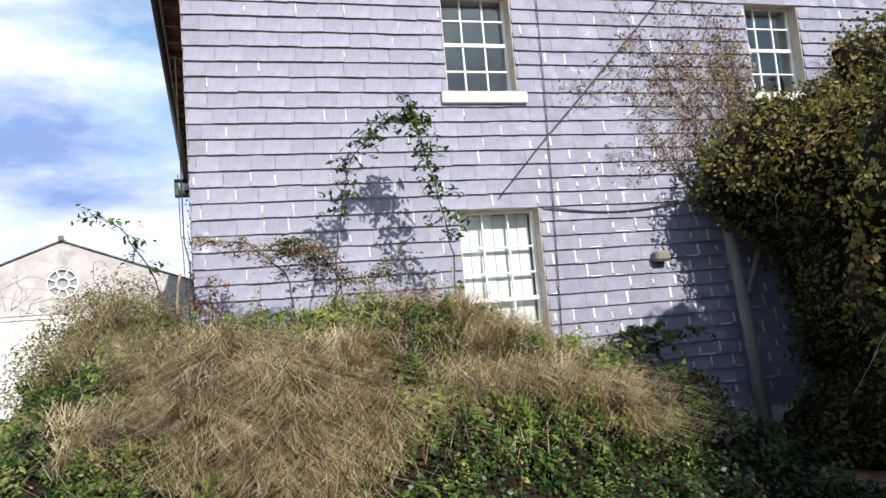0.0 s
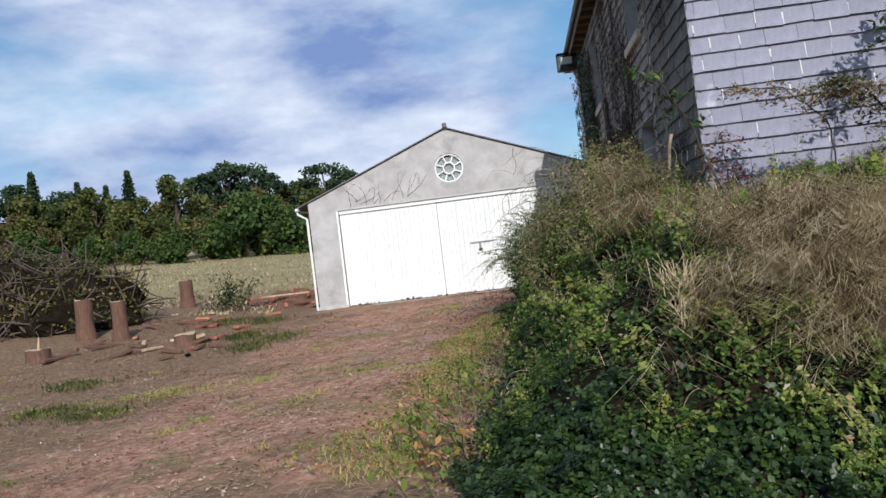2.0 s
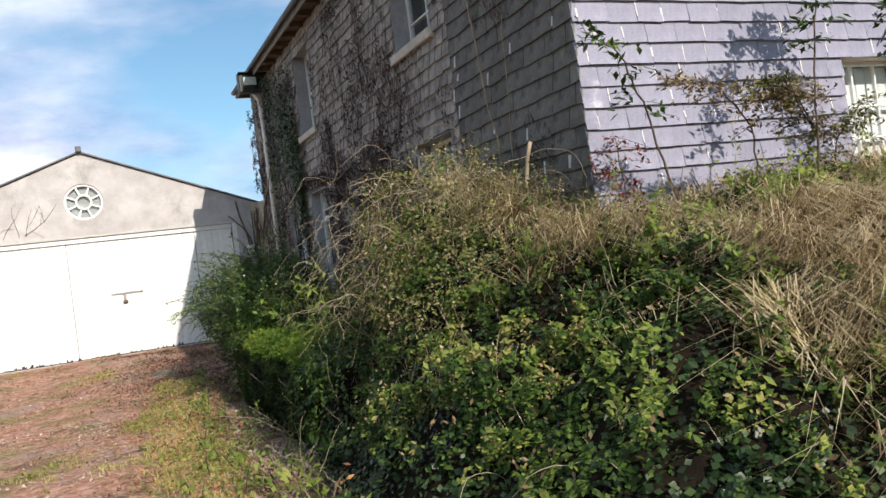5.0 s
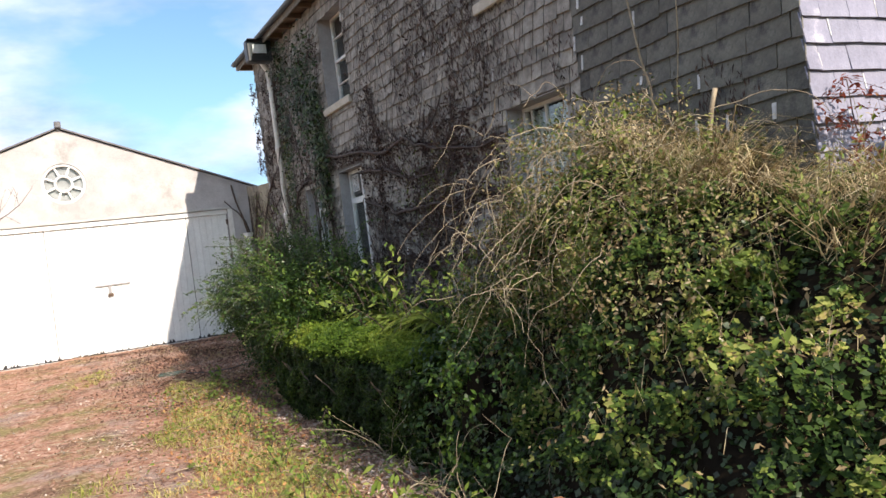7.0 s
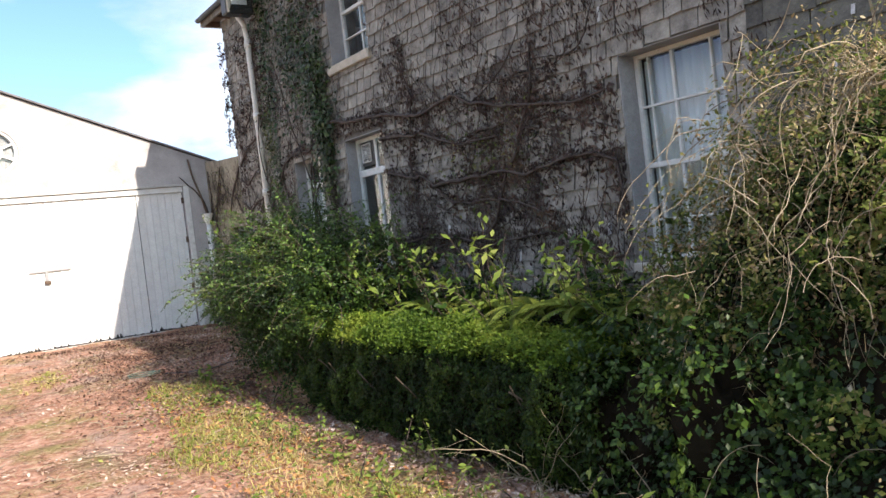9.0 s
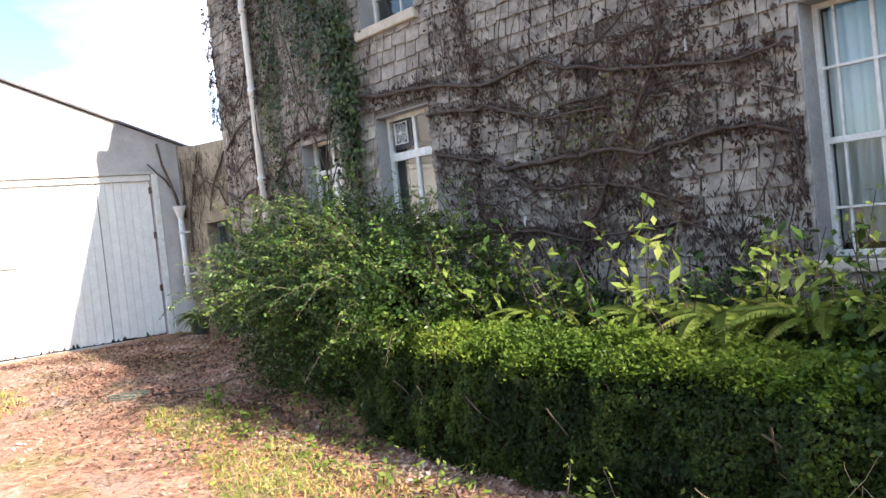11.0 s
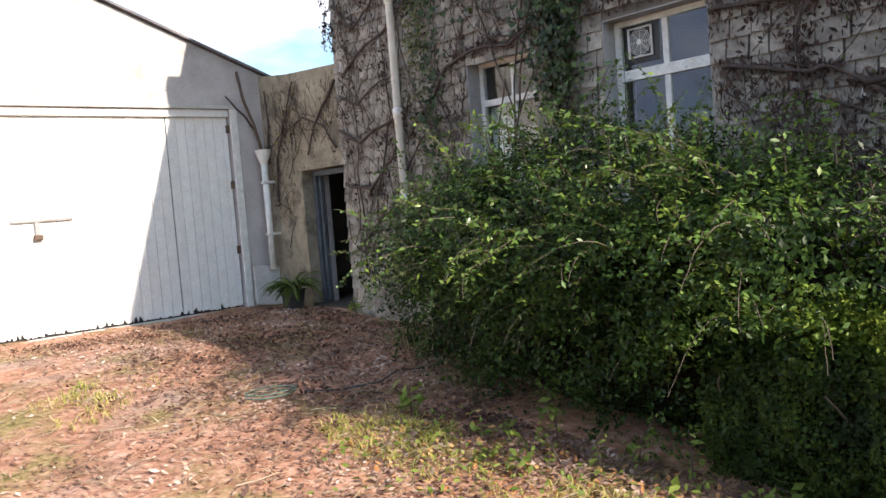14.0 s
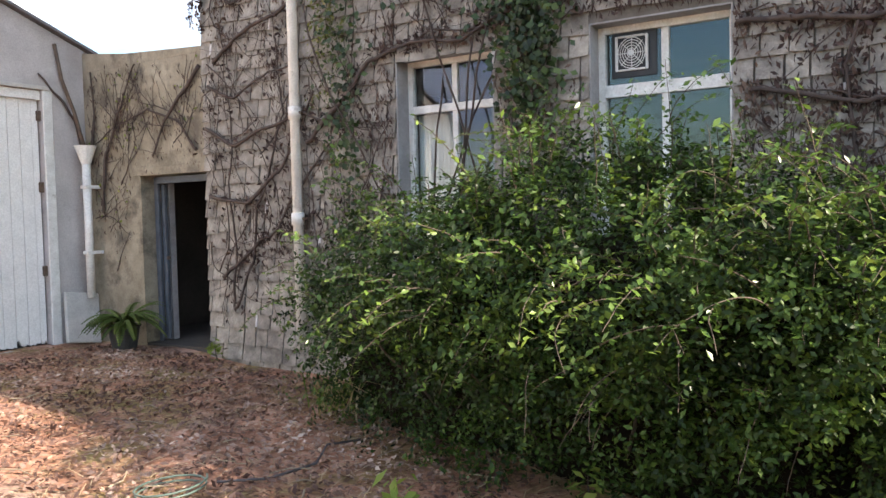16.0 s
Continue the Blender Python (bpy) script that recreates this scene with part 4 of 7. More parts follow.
bmesh.ops.create_circle(bm, cap_ends=True, radius=0.44, segments=32, matrix=Matrix.Translation((cx, GY + 0.075, cz)) @ Matrix.Rotation(math.pi / 2, 4, "X"))
part("pane", bm, M_GLASS, wheel).visible_shadow = False
bm = bmesh.new()
bmesh.ops.create_cone(bm, cap_ends=True, segments=32, radius1=0.45, radius2=0.45, depth=0.012, matrix=Matrix.Translation((cx, GY + 0.13, cz)) @ Matrix.Rotation(math.pi / 2, 4, "X"))
part("blind", bm, M_REVEAL, wheel, "grey board behind the glass")
garage_dark = tagged(part("garage_floor", boxes((-7.03, GY + 0.26, -0.3, 1.67, 39.7, 0.0)), M_INDOOR_SHADE), "dark garage floor", "floor", kind="structure")

def rotten_plank(x0, x1, y0, y1, top, rnd):
    """A plank whose foot is rotted into uneven teeth."""
    bm = bmesh.new()
    n = 6
    foot = [(x0 + (x1 - x0) * i / n, 0.02 + (rnd.uniform(0.0, 0.03) if rnd.random() < 0.78 else rnd.uniform(0.03, 0.10))) for i in range(n + 1)]
    lo = [bm.verts.new((x, y0, z)) for x, z in foot] + [bm.verts.new((x1, y0 + 0.003, top)), bm.verts.new((x0, y0 + 0.003, top))]
    hi = [bm.verts.new((v.co.x, y1, v.co.z)) for v in lo]
    bm.faces.new(lo)
    bm.faces.new(hi[::-1])
    for i in range(len(lo)):
        k = (i + 1) % len(lo)
        bm.faces.new((lo[i], lo[k], hi[k], hi[i]))
    return bm


door = thing("garage_door", (-2.75, GY + 0.08, 0.0), "wide white tongue-and-groove garage door with iron latch", "door", kind="structure")
rnd = random.Random(3)
x = -6.33
while x < 0.82:
    wdt = 0.146
    if abs(x + 0.21) < 0.08 or abs(x + 3.28) < 0.08:
        x += 0.012
    e = min(x + wdt, 0.83)
    part("plank", rotten_plank(x + 0.002, e - 0.002, GY + 0.07 + rnd.uniform(0, 0.006), GY + 0.105, 2.93, rnd), M_WHITE, door)
    x += wdt + 0.001
part("backing", boxes((-6.34, GY + 0.106, 0.008, 0.84, GY + 0.13, 2.95)), M_BLACK, door)
part("top_rail", boxes((-6.34, GY + 0.02, 2.935, 0.84, GY + 0.13, 3.045), bevel=0.005), M_WHITE, door)
part("jamb", boxes((0.852, GY - 0.02, -0.02, 0.97, GY + 0.02, 3.05), bevel=0.006), M_PEEL, door, "white door jamb with flaking paint")
part("jamb", boxes((-6.42, GY - 0.015, -0.1, -6.352, GY + 0.02, 3.05), bevel=0.006), M_WHITE, door)
lat = part("latch", boxes((-2.32, GY + 0.035, 1.54, -1.56, GY + 0.068, 1.575), bevel=0.004), M_REVEAL, door, "thin grey latch bar")
part("hasp", boxes((-2.04, GY + 0.03, 1.36, -1.98, GY + 0.065, 1.54), bevel=0.006), M_REVEAL, lat)
part("padlock", boxes((-2.07, GY + 0.01, 1.30, -1.95, GY + 0.05, 1.37), bevel=0.012), M_IRON, lat)
for z in (2.75, 1.9, 0.9):
    part("hinge", boxes((0.80, GY + 0.03, z - 0.06, 0.90, GY + 0.066, z + 0.06), bevel=0.005), M_IRON, door)
part("threshold", boxes((-6.34, GY - 0.02, -0.3, 0.84, GY + 0.12, 0.005), bevel=0.006), M_CEMENT, door)

gut = thing("garage_gutter", (-7.7, GY, 3.3), "white plastic gutter end and downpipe at the garage corner", "gutter")
part("gutter", boxes((-7.72, GY - 0.08, 3.20, -7.60, 39.9, 3.29), bevel=0.02), M_SILL, gut)
Geo().tube([(-7.66, GY + 0.02, 3.22), (-7.66, GY + 0.02, 3.10), (-7.36, GY - 0.04, 2.92), (-7.36, GY - 0.04, 0.02), (-7.40, GY - 0.12, -0.05)], 0.04, 8).make("downpipe", M_SILL, gut)
for z in (2.4, 1.2):
    part("clip", boxes((-7.41, GY - 0.09, z - 0.02, -7.31, GY - 0.002, z + 0.02), bevel=0.004), M_SILL, gut)

# ---- low link wall with the doorway ----
link = tagged(new("link_wall"), "low ochre rendered wall with an open doorway", "wall", kind="structure")
part("front", wall_mesh("x", 1.40, 0.42, 24.45, GY - 0.004, -0.5, 3.32, [(24.47, 25.62, -0.5, 2.0)]), M_RENDER_O, link)
bm = bmesh.new()
q = [(24.45, 3.322), (GY - 0.004, 3.322), (GY - 0.004, 3.56), (25.8, 3.46), (24.45, 3.38)]
lo = [bm.verts.new((1.40, y, z)) for y, z in q]
hi = [bm.verts.new((1.82, y, z)) for y, z in q]
bm.faces.new(lo)
bm.faces.new(hi[::-1])
for i in range(5):
    bm.faces.new((lo[i], lo[(i + 1) % 5], hi[(i + 1) % 5], hi[i]))
part("parapet", bm, M_RENDER_O, link)
# The passage is coloured dark all round, so the open doorway reads as shade.
part("flat_roof", boxes((1.83, 24.45, 3.1, 6.0, GY - 0.01, 3.3)), M_INDOOR_SHADE, link)
part("passage_wall", boxes((5.8, 24.46, -0.3, 6.0, GY - 0.02, 3.09)), M_INDOOR_SHADE, link)
part("passage_wall", boxes((1.94, GY - 0.2, -0.3, 5.79, GY - 0.02, 3.09)), M_INDOOR_SHADE, link)
part("passage_floor", boxes((1.41, 24.46, -0.4, 5.79, GY - 0.21, 0.02)), M_INDOOR_SHADE, link)
part("lintel", boxes((1.385, 24.46, 2.0, 1.399, 25.74, 2.10), bevel=0.004), M_RENDER_O, link)
entry = thing("door_1", (1.6, 25.0, 0.02), "open blue-grey back door standing ajar in a dark doorway", "door", kind="structure")
part("door_frame", boxes((1.58, 25.55, 0.02, 1.625, 25.615, 1.99), (1.56, 24.475, 0.02, 1.66, 24.55, 1.99), (1.56, 24.55, 1.91, 1.66, 25.53, 1.99), bevel=0.005), M_BLUE, entry)
lf = part("leaf", boxes((1.635, 25.50, 0.04, 1.68, 25.56, 1.90), bevel=0.005), M_BLUE, entry)
part("handle", boxes((1.64, 25.45, 1.0, 1.66, 25.499, 1.04), bevel=0.003), M_IRON, lf)
part("architrave", boxes((1.73, 25.53, 0.02, 1.815, 25.60, 1.92), bevel=0.004), M_REVEAL, entry, "pale flaking inner post")

rw = thing("rainwater_pipe", (1.25, 26.4, 0.6), "white rainwater hopper and pipe in the corner", "drainpipe")
Geo().tube([(1.24, 26.42, 2.20), (1.24, 26.42, 0.55)], 0.05, 10).make("pipe", M_PEEL, rw)
bm = bmesh.new()
bmesh.ops.create_cone(bm, cap_ends=True, segments=12, radius1=0.055, radius2=0.13, depth=0.22, matrix=Matrix.Translation((1.24, 26.42, 2.29)))
part("hopper", bm, M_PEEL, rw)
for z in (1.9, 1.1):
    part("bracket", boxes((1.18, 26.37, z - 0.02, 1.399, 26.47, z + 0.02), bevel=0.004), M_PEEL, rw)
Geo().tube([(1.02, 26.62, 3.62), (1.08, 26.6, 3.2), (1.18, 26.52, 2.8), (1.24, 26.44, 2.38)], 0.022, 8).make("spout", M_IRON, rw)

dp = thing("downpipe", (1.26, 23.02, 0.3), "tall flaking cream downpipe on the creeper wall", "drainpipe")
Geo().tube([(0.99, 23.0, 6.06), (1.02, 23.0, 5.85), (1.22, 23.01, 5.55), (1.25, 23.02, 5.3), (1.25, 23.02, 0.2)], 0.052, 10).make("pipe", M_PIPE, dp)
for z in (5.2, 3.9, 2.5, 1.45):
    Geo().tube([(1.25, 23.02, z - 0.06), (1.25, 23.02, z + 0.06)], 0.066, 10).make("collar", M_PIPE, dp)
    part("bracket", boxes((1.24, 22.93, z - 0.015, 1.345, 23.11, z + 0.015), bevel=0.003), M_IRON, dp)

fl = thing("floodlight", (1.0, 22.6, 5.9), "black rectangular floodlight under the eaves", "lamp")
bm = boxes((0.72, 22.50, 5.60, 1.22, 22.74, 6.02), bevel=0.02)
part("housing", bm, M_BLACK, fl)
part("lens", boxes((0.77, 22.485, 5.66, 1.17, 22.499, 5.98), bevel=0.004), M_GLASS, fl)
part("reflector", boxes((0.83, 22.492, 5.76, 1.11, 22.4985, 5.94)), M_SILL, fl)
part("arm", boxes((1.22, 22.6, 5.84, 1.33, 22.66, 5.90), bevel=0.004), M_BLACK, fl)
part("visor", boxes((0.72, 22.40, 6.022, 1.22, 22.74, 6.034), bevel=0.004), M_BLACK, fl)


# ---- vegetation helpers ----
def samples(verts, quads, count, keep=None):
    """Random points and normals on a mesh of quads, even by area."""
    v, q = np.asarray(verts, float), np.asarray(quads)
    t = np.concatenate([q[:, [0, 1, 2]], q[:, [0, 2, 3]]])
    a, b, c = v[t[:, 0]], v[t[:, 1]], v[t[:, 2]]
    nr = np.cross(b - a, c - a)
    ar = np.linalg.norm(nr, axis=1)
    pick = RNG.choice(len(t), count, p=ar / ar.sum())
    r1, r2 = np.sqrt(RNG.random(count))[:, None], RNG.random(count)[:, None]
    p = a[pick] * (1 - r1) + b[pick] * (r1 * (1 - r2)) + c[pick] * (r1 * r2)
    nn = unit(nr[pick])
    if keep is not None:
        m = np.array([keep(*i) for i in p])
        p, nn = p[m], nn[m]
    return p, nn


def height_shell(fn, x0, x1, y0, y1, step):
    xs, ys = np.arange(x0, x1 + 1e-6, step), np.arange(y0, y1 + 1e-6, step)
    v = [(x, y, fn(x, y)) for y in ys for x in xs]
    n = len(xs)
    q = [(j * n + i, j * n + i + 1, (j + 1) * n + i + 1, (j + 1) * n + i) for j in range(len(ys) - 1) for i in range(n - 1)]
    q = [f for f in q if max(v[k][2] for k in f) > ground_z(v[f[0]][0], v[f[0]][1]) + 0.02 and not all(v[k][0] > 1.33 and v[k][1] > 10.4 for k in f)]
    return v, q


def blob(cx, cy, cz, rx, ry, rz, seed, lump=0.18, nu=26, nv=14):
    """A lumpy ellipsoid as quads."""
    v, q = [], []
    for j in range(nv + 1):
        th = math.pi * (0.02 + 0.96 * j / nv)
        for i in range(nu):
            ph = 2 * math.pi * i / nu
            d = (math.sin(th) * math.cos(ph), math.sin(th) * math.sin(ph), math.cos(th))
            k = 1 + lump * noise.noise((d[0] * 2.2 + seed, d[1] * 2.2, d[2] * 2.2)) + lump * 0.5 * noise.noise((d[0] * 6 + seed, d[1] * 6, d[2] * 6))
            v.append((cx + rx * d[0] * k, cy + ry * d[1] * k, cz + rz * d[2] * k))
    for j in range(nv):
        for i in range(nu):
            a, b = j * nu + i, j * nu + (i + 1) % nu
            q.append((a, a + nu, b + nu, b))
    return v, q


def merged(*shells):
    v, q = [], []
    for a, b in shells:
        k = len(v)
        v += list(a)
        q += [tuple(k + i for i in f) for f in b]
    return v, q


def clump(points, normals, near=0.10, fine=0.05, deep=0.06, seed=0.0):
    """Moves leaves out into clumps and back into pits along the normals."""
    k = np.array([near * noise.noise((a * 4.2 + seed, b * 4.2, c * 4.2)) + fine * noise.noise((a * 10 + seed, b * 10, c * 10)) for a, b, c in points])
    return points + normals * (k[:, None] - RNG.exponential(deep, (len(points), 1)))


# ---- the overgrown bank in front of the house corner ----
def bank_z(x, y):
    g0 = ground_z(x, y)
    h = float(np.interp(x, [-1.4, -0.9, -0.3, 0.4, 1.5, 2.8, 3.9, 4.7, 5.6, 6.3, 6.7, 7.2], [1.05, 1.2, 1.25, 1.2, 1.35, 1.5, 1.45, 1.0, 0.85, 0.5, 0.1, -0.5]))
    if y > 8.5 and x < 1.6:
        hy = float(np.interp(y, [8.5, 9.7, 11.0, 11.6, 12.2, 12.8, 13.3, 13.8], [1.25, 1.4, 1.65, 1.8, 1.4, 0.7, 0.2, -0.5]))
        k = ease((1.6 - x) / 0.8)
        h = h * (1 - k) + hy * k
    if y > 10.4:
        cap = float(np.interp(x, [-1.2, -0.6, -0.25, 0.25], [0.2, 0.45, 1.3, 2.2]))
        k = ease((y - 10.4) / 1.1)
        h = h * (1 - k) + min(h, cap) * k
    f = 1 - max(0.0, 1 - max(0.0, (y - 6.1 + 0.45 * noise.noise((x * 0.8, 3, 1)) + 0.2 * noise.noise((x * 2.3, 8, 1))) / 2.6)) ** 1.6
    foot = float(np.interp(y, [6, 9, 11.5, 13.5], [-1.30, -1.25, -0.98, -0.75]))
    wide = float(np.interp(y, [6, 8.5, 10, 11, 13], [2.2, 2.1, 1.5, 1.15, 0.9]))
    s = 1 - max(0.0, 1 - max(0.0, (x - foot + 0.22 * noise.noise((4, y * 1.1, 2))) / wide)) ** 1.5
    lump = 0.22 * noise.noise((x * 1.1, y * 1.1, 7)) + 0.26 * noise.noise((x * 2.4, y * 2.4, 2)) + 0.10 * noise.noise((x * 6, y * 6, 4))
    return g0 - 0.05 + max(0.0, h - g0 + lump) * f * s


bank_v, bank_q = height_shell(bank_z, -1.65, 7.4, 5.8, 13.9, 0.08)
bank = tagged(mesh_object("bank", bank_v, bank_q, M_SOIL_SHADE, smooth=True), "earth bank under brambles against the house, coloured near black as leaf shade", "bank", kind="structure")

# Straw is dropped past x 5.2, so dark ivy stands in for shade there.
dryness = lambda x, y: 0.75 * noise.noise((x * 1.3 + 3.1, y * 1.5, 1.5)) + 0.35 * noise.noise((x * 3.7, y * 3.7, 6)) + 0.42 * math.exp(-((x - 2.9) / 1.3) ** 2 - ((y - 7.4) / 0.8) ** 2) + 0.42 * math.exp(-((x - 1.2) / 0.7) ** 2 - ((y - 7.7) / 0.7) ** 2) - 0.6 * ease((0.4 - x) / 0.8) - 0.8 * ease((x - 5.2) / 0.8) - 0.7 * ease((x - 2.3) / 0.6) * ease((7.3 - y) / 0.6)
p, nn = samples(bank_v, bank_q, 290000)
dry = np.array([dryness(a, b) for a, b, _ in p])
wet = dry + RNG.normal(0, 0.13, len(p)) < 0.40 + 0.6 * (p[:, 2] < -0.1)
pw, nw = p[wet], nn[wet]
hole = np.array([noise.noise((a * 2.6, b * 2.6, c * 2.6 + 40)) + 0.6 * noise.noise((a * 6.5, b * 6.5, c * 6.5 + 9)) for a, b, c in pw]) + RNG.normal(0, 0.07, len(pw)) > -0.30
hole &= ~((((pw[:, 1] > 8.3) & (pw[:, 0] < 0.4)) | ((pw[:, 0] > 1.6) & (pw[:, 1] < 7.3))) & (pw[:, 2] < 0.0 + 0.3 * np.array([noise.noise((a * 1.7, b * 1.7, 71)) for a, b, _ in pw])) & (RNG.random(len(pw)) < 0.72))
pw, nw = pw[hole], nw[hole]
pw = clump(pw + nw * 0.10, nw, 0.28, 0.15, 0.06)
# Past x 5.4 all leaves turn to dark ivy, painting the missing shadow.
low = pw[:, 2] < 0.02 + 0.6 * np.array([noise.noise((a * 1.3, b * 1.3, 11)) + 1.6 * ease((a - 5.4) / 1.2) for a, b, _ in pw])
base = ((p[:, 2] < 0.0) & (p[:, 1] < 8.6) & (p[:, 0] < 1.6) & (RNG.random(len(p)) < 0.6)) | (RNG.random(len(p)) < 0.14)
tagged(bulk("ground_ivy", *join_arrays(leaf_arrays(pw[low], nw[low] + np.array([[0, 0, 0.5]]), 0.047, 0.8, 0.45, 0.2), leaf_arrays(p[base] + nn[base] * RNG.uniform(-0.01, 0.07, (base.sum(), 1)), nn[base] + np.array([[0, 0, 0.5]]), 0.05, 0.8, 0.5, 0.2)), M_IVY), "dark glossy ivy skirting the bank's foot, thickened to stand for shade at its east end", "ivy", kind="stuff")
pw, nw = pw[~low], nw[~low]
up = np.array([[0, 0, 0.8]])
bright = np.array([noise.noise((a * 1.9, b * 1.9, 23)) for a, b, _ in pw]) + RNG.normal(0, 0.12, len(pw)) > 0.30 + 0.4 * (pw[:, 2] < 0.35) + 0.22 * (pw[:, 0] < 0.4)
tagged(bulk("nettle_patch", *leaf_arrays(pw[bright] + np.array([[0, 0, 0.05]]), nw[bright] + np.array([[0, -0.45, 0.9]]), 0.07, 0.42, 0.6, 0.35), M_WEED), "yellow-green weeds pushing up through the brambles", "weeds", kind="stuff")
pw, nw = pw[~bright], nw[~bright]
half = RNG.random(len(pw)) < 0.84
bramble = tagged(bulk("bramble_thicket", *join_arrays(leaf_arrays(pw[half], nw[half] + np.array([[0, -0.45, 0.75]]), 0.040, 0.62, 0.6, 0.2), leaf_arrays(pw[~half][::2], nw[~half][::2] + np.array([[0, -0.45, 0.75]]), 0.075, 0.55, 0.6, 0.3)), M_BRAMBLE), "tangled green bramble leaves covering the bank", "brambles", kind="stuff")
pd = p[~wet]
nd = nn[~wet]
pd = clump(pd + nd * 0.08, nd, 0.26, 0.15, 0.02)
k = min(64000, 2 * len(pd))
v1 = blade_arrays(np.repeat(pd[RNG.permutation(len(pd))], 2, 0)[:k] + RNG.normal(0, 0.05, (k, 3)) * [1, 1, 0.3], 0.42, 1.9, 0.006, 0.22, 0.9)
strawy = wet & (p[:, 2] > 0.2) & (p[:, 0] < 5.4) & ((p[:, 0] > 0.5) | (RNG.random(len(p)) < 0.25))
pm, nm = p[strawy][:3000], nn[strawy][:3000]
v2 = blade_arrays(pm + nm * 0.08, 0.27, 1.4, 0.004, 0.1)
tagged(bulk("dry_grass", *join_arrays(v1, v2), M_HAY), "matted straw-coloured dead grass over the bank", "dry grass", kind="stuff")
pl = np.concatenate([pd[:5000], pw[:6000]])
tagged(bulk("withered_leaves", *leaf_arrays(pl + np.array([[0, 0, 0.07]]) + RNG.normal(0, 0.03, (len(pl), 3)), np.tile(up, (len(pl), 1)), 0.045, 0.5, 1.0), M_DRYLEAF), "withered brown leaves caught in the brambles", "dead leaves", kind="stuff")

rnd = random.Random(27)
stalks = Geo()
tufts = []
for _ in range(620):
    i = rnd.randrange(len(p))
    a = Vector(p[i])
    if a.z < 0.3 or a.x > 5.4 or (a.x < 0.5 and rnd.random() < 0.65):
        continue
    st = wander(a, (rnd.gauss(0, 0.25), rnd.gauss(0, 0.25), 1), rnd.uniform(0.25, 0.62), 0.07, 0.13, rnd)
    stalks.tube(st, [0.0035 * (1 - 0.5 * j / len(st)) for j in range(len(st))], 4, False)
    tufts += [tuple(q + Vector((rnd.gauss(0, 0.03), rnd.gauss(0, 0.03), rnd.gauss(0, 0.02)))) for q in st[2:] for _ in range(3)]
tagged(stalks.make("weed_stalks", M_CANE), "dry upright weed stalks on the bank", "weeds", kind="stuff")
tufts = np.array(tufts)
half = len(tufts) // 2
tagged(bulk("stalk_leaves", *leaf_arrays(tufts[:half], np.tile(up, (half, 1)), 0.05, 0.45, 0.8), M_WEED), "pale leaves on the weed stalks", "weeds", kind="stuff")
tagged(bulk("stalk_seeds", *leaf_arrays(tufts[half:], np.tile(up, (len(tufts) - half, 1)), 0.035, 0.5, 0.9), M_DRYLEAF), "brown seed heads on the weed stalks", "weeds", kind="stuff")
rnd = random.Random(21)
canes = Geo()
for _ in range(210):
    i = rnd.randrange(len(p))
    a, nrm = Vector(p[i]), Vector(nn[i])
    d = Vector((rnd.gauss(0, 0.6), rnd.gauss(0, 0.6), rnd.uniform(0.2, 1.0)))
    ln = rnd.uniform(0.4, 1.3)
    pts = wander(a - nrm * 0.05, d, ln, 0.07, 0.26, rnd, (0, 0, -0.2))
    r = rnd.uniform(0.0015, 0.0035)
    canes.tube(pts, [r * (1 - 0.7 * k / len(pts)) for k in range(len(pts))], 4, False)
tagged(canes.make("bramble_canes", M_CANE), "arching dry bramble canes", "brambles", kind="stuff")

# ---- straggly bush on the bank's north end ----
bush = thing("straggly_bush", (0.0, 11.6, 1.2), "straggly half-dead bush with trailing pale stems on the bank", "bush")
bsh = merged(blob(0.35, 11.6, 1.6, 0.72, 0.85, 0.72, 3.0), blob(-0.05, 10.6, 1.1, 0.6, 0.8, 0.6, 5.0), blob(0.1, 12.2, 0.85, 0.65, 0.6, 0.85, 8.0), blob(0.75, 10.9, 1.4, 0.55, 0.7, 0.55, 9.5), blob(-0.05, 11.5, 1.0, 0.45, 0.7, 0.7, 10.5))
p2, n2 = samples(*bsh, 46000, lambda x, y, z: z > ground_z(x, y) and not (x > 1.25 and y > 10.3))
p2 = clump(p2 + n2 * 0.10, n2, 0.26, 0.14, 0.10)
k = RNG.random(len(p2)) < 0.62
bulk("foliage", *leaf_arrays(p2[k], n2[k] + up, 0.038, 0.5, 0.8, 0.3), M_BUSH, bush)
bulk("withered_foliage", *leaf_arrays(p2[~k], n2[~k] + up, 0.034, 0.5, 0.9, 0.3), M_DRYLEAF, bush)
g = Geo()
for _ in range(330):
    a = Vector((rnd.gauss(0.15, 0.42), rnd.gauss(11.4, 0.5), rnd.uniform(1.0, 2.15)))
    d = Vector((rnd.gauss(-0.25, 0.35), rnd.gauss(0, 0.35), rnd.uniform(-0.3, 1.0)))
    pts = wander(a, d, rnd.uniform(0.4, 1.3), 0.07, 0.3, rnd, (-0.03, 0, -0.24))
    pts = [q for q in pts if q.z > -0.35 and q.x < 1.2 and q.y < 12.15 + 0.25 * (q.x < 0)]
    if len(pts) > 3:
        r = rnd.uniform(0.002, 0.0042)
        g.tube(pts, [r * (1 - 0.6 * i / len(pts)) for i in range(len(pts))], 4, False)
tagged(g.make("stem_tangle", M_CANE, bush, "pale dry trailing stems"), kind="stuff")

# ---- clipped box hedge ----
hedge = thing("box_hedge", (-0.55, 15.4, -0.4), "low clipped box hedge with a bright green top", "hedge")


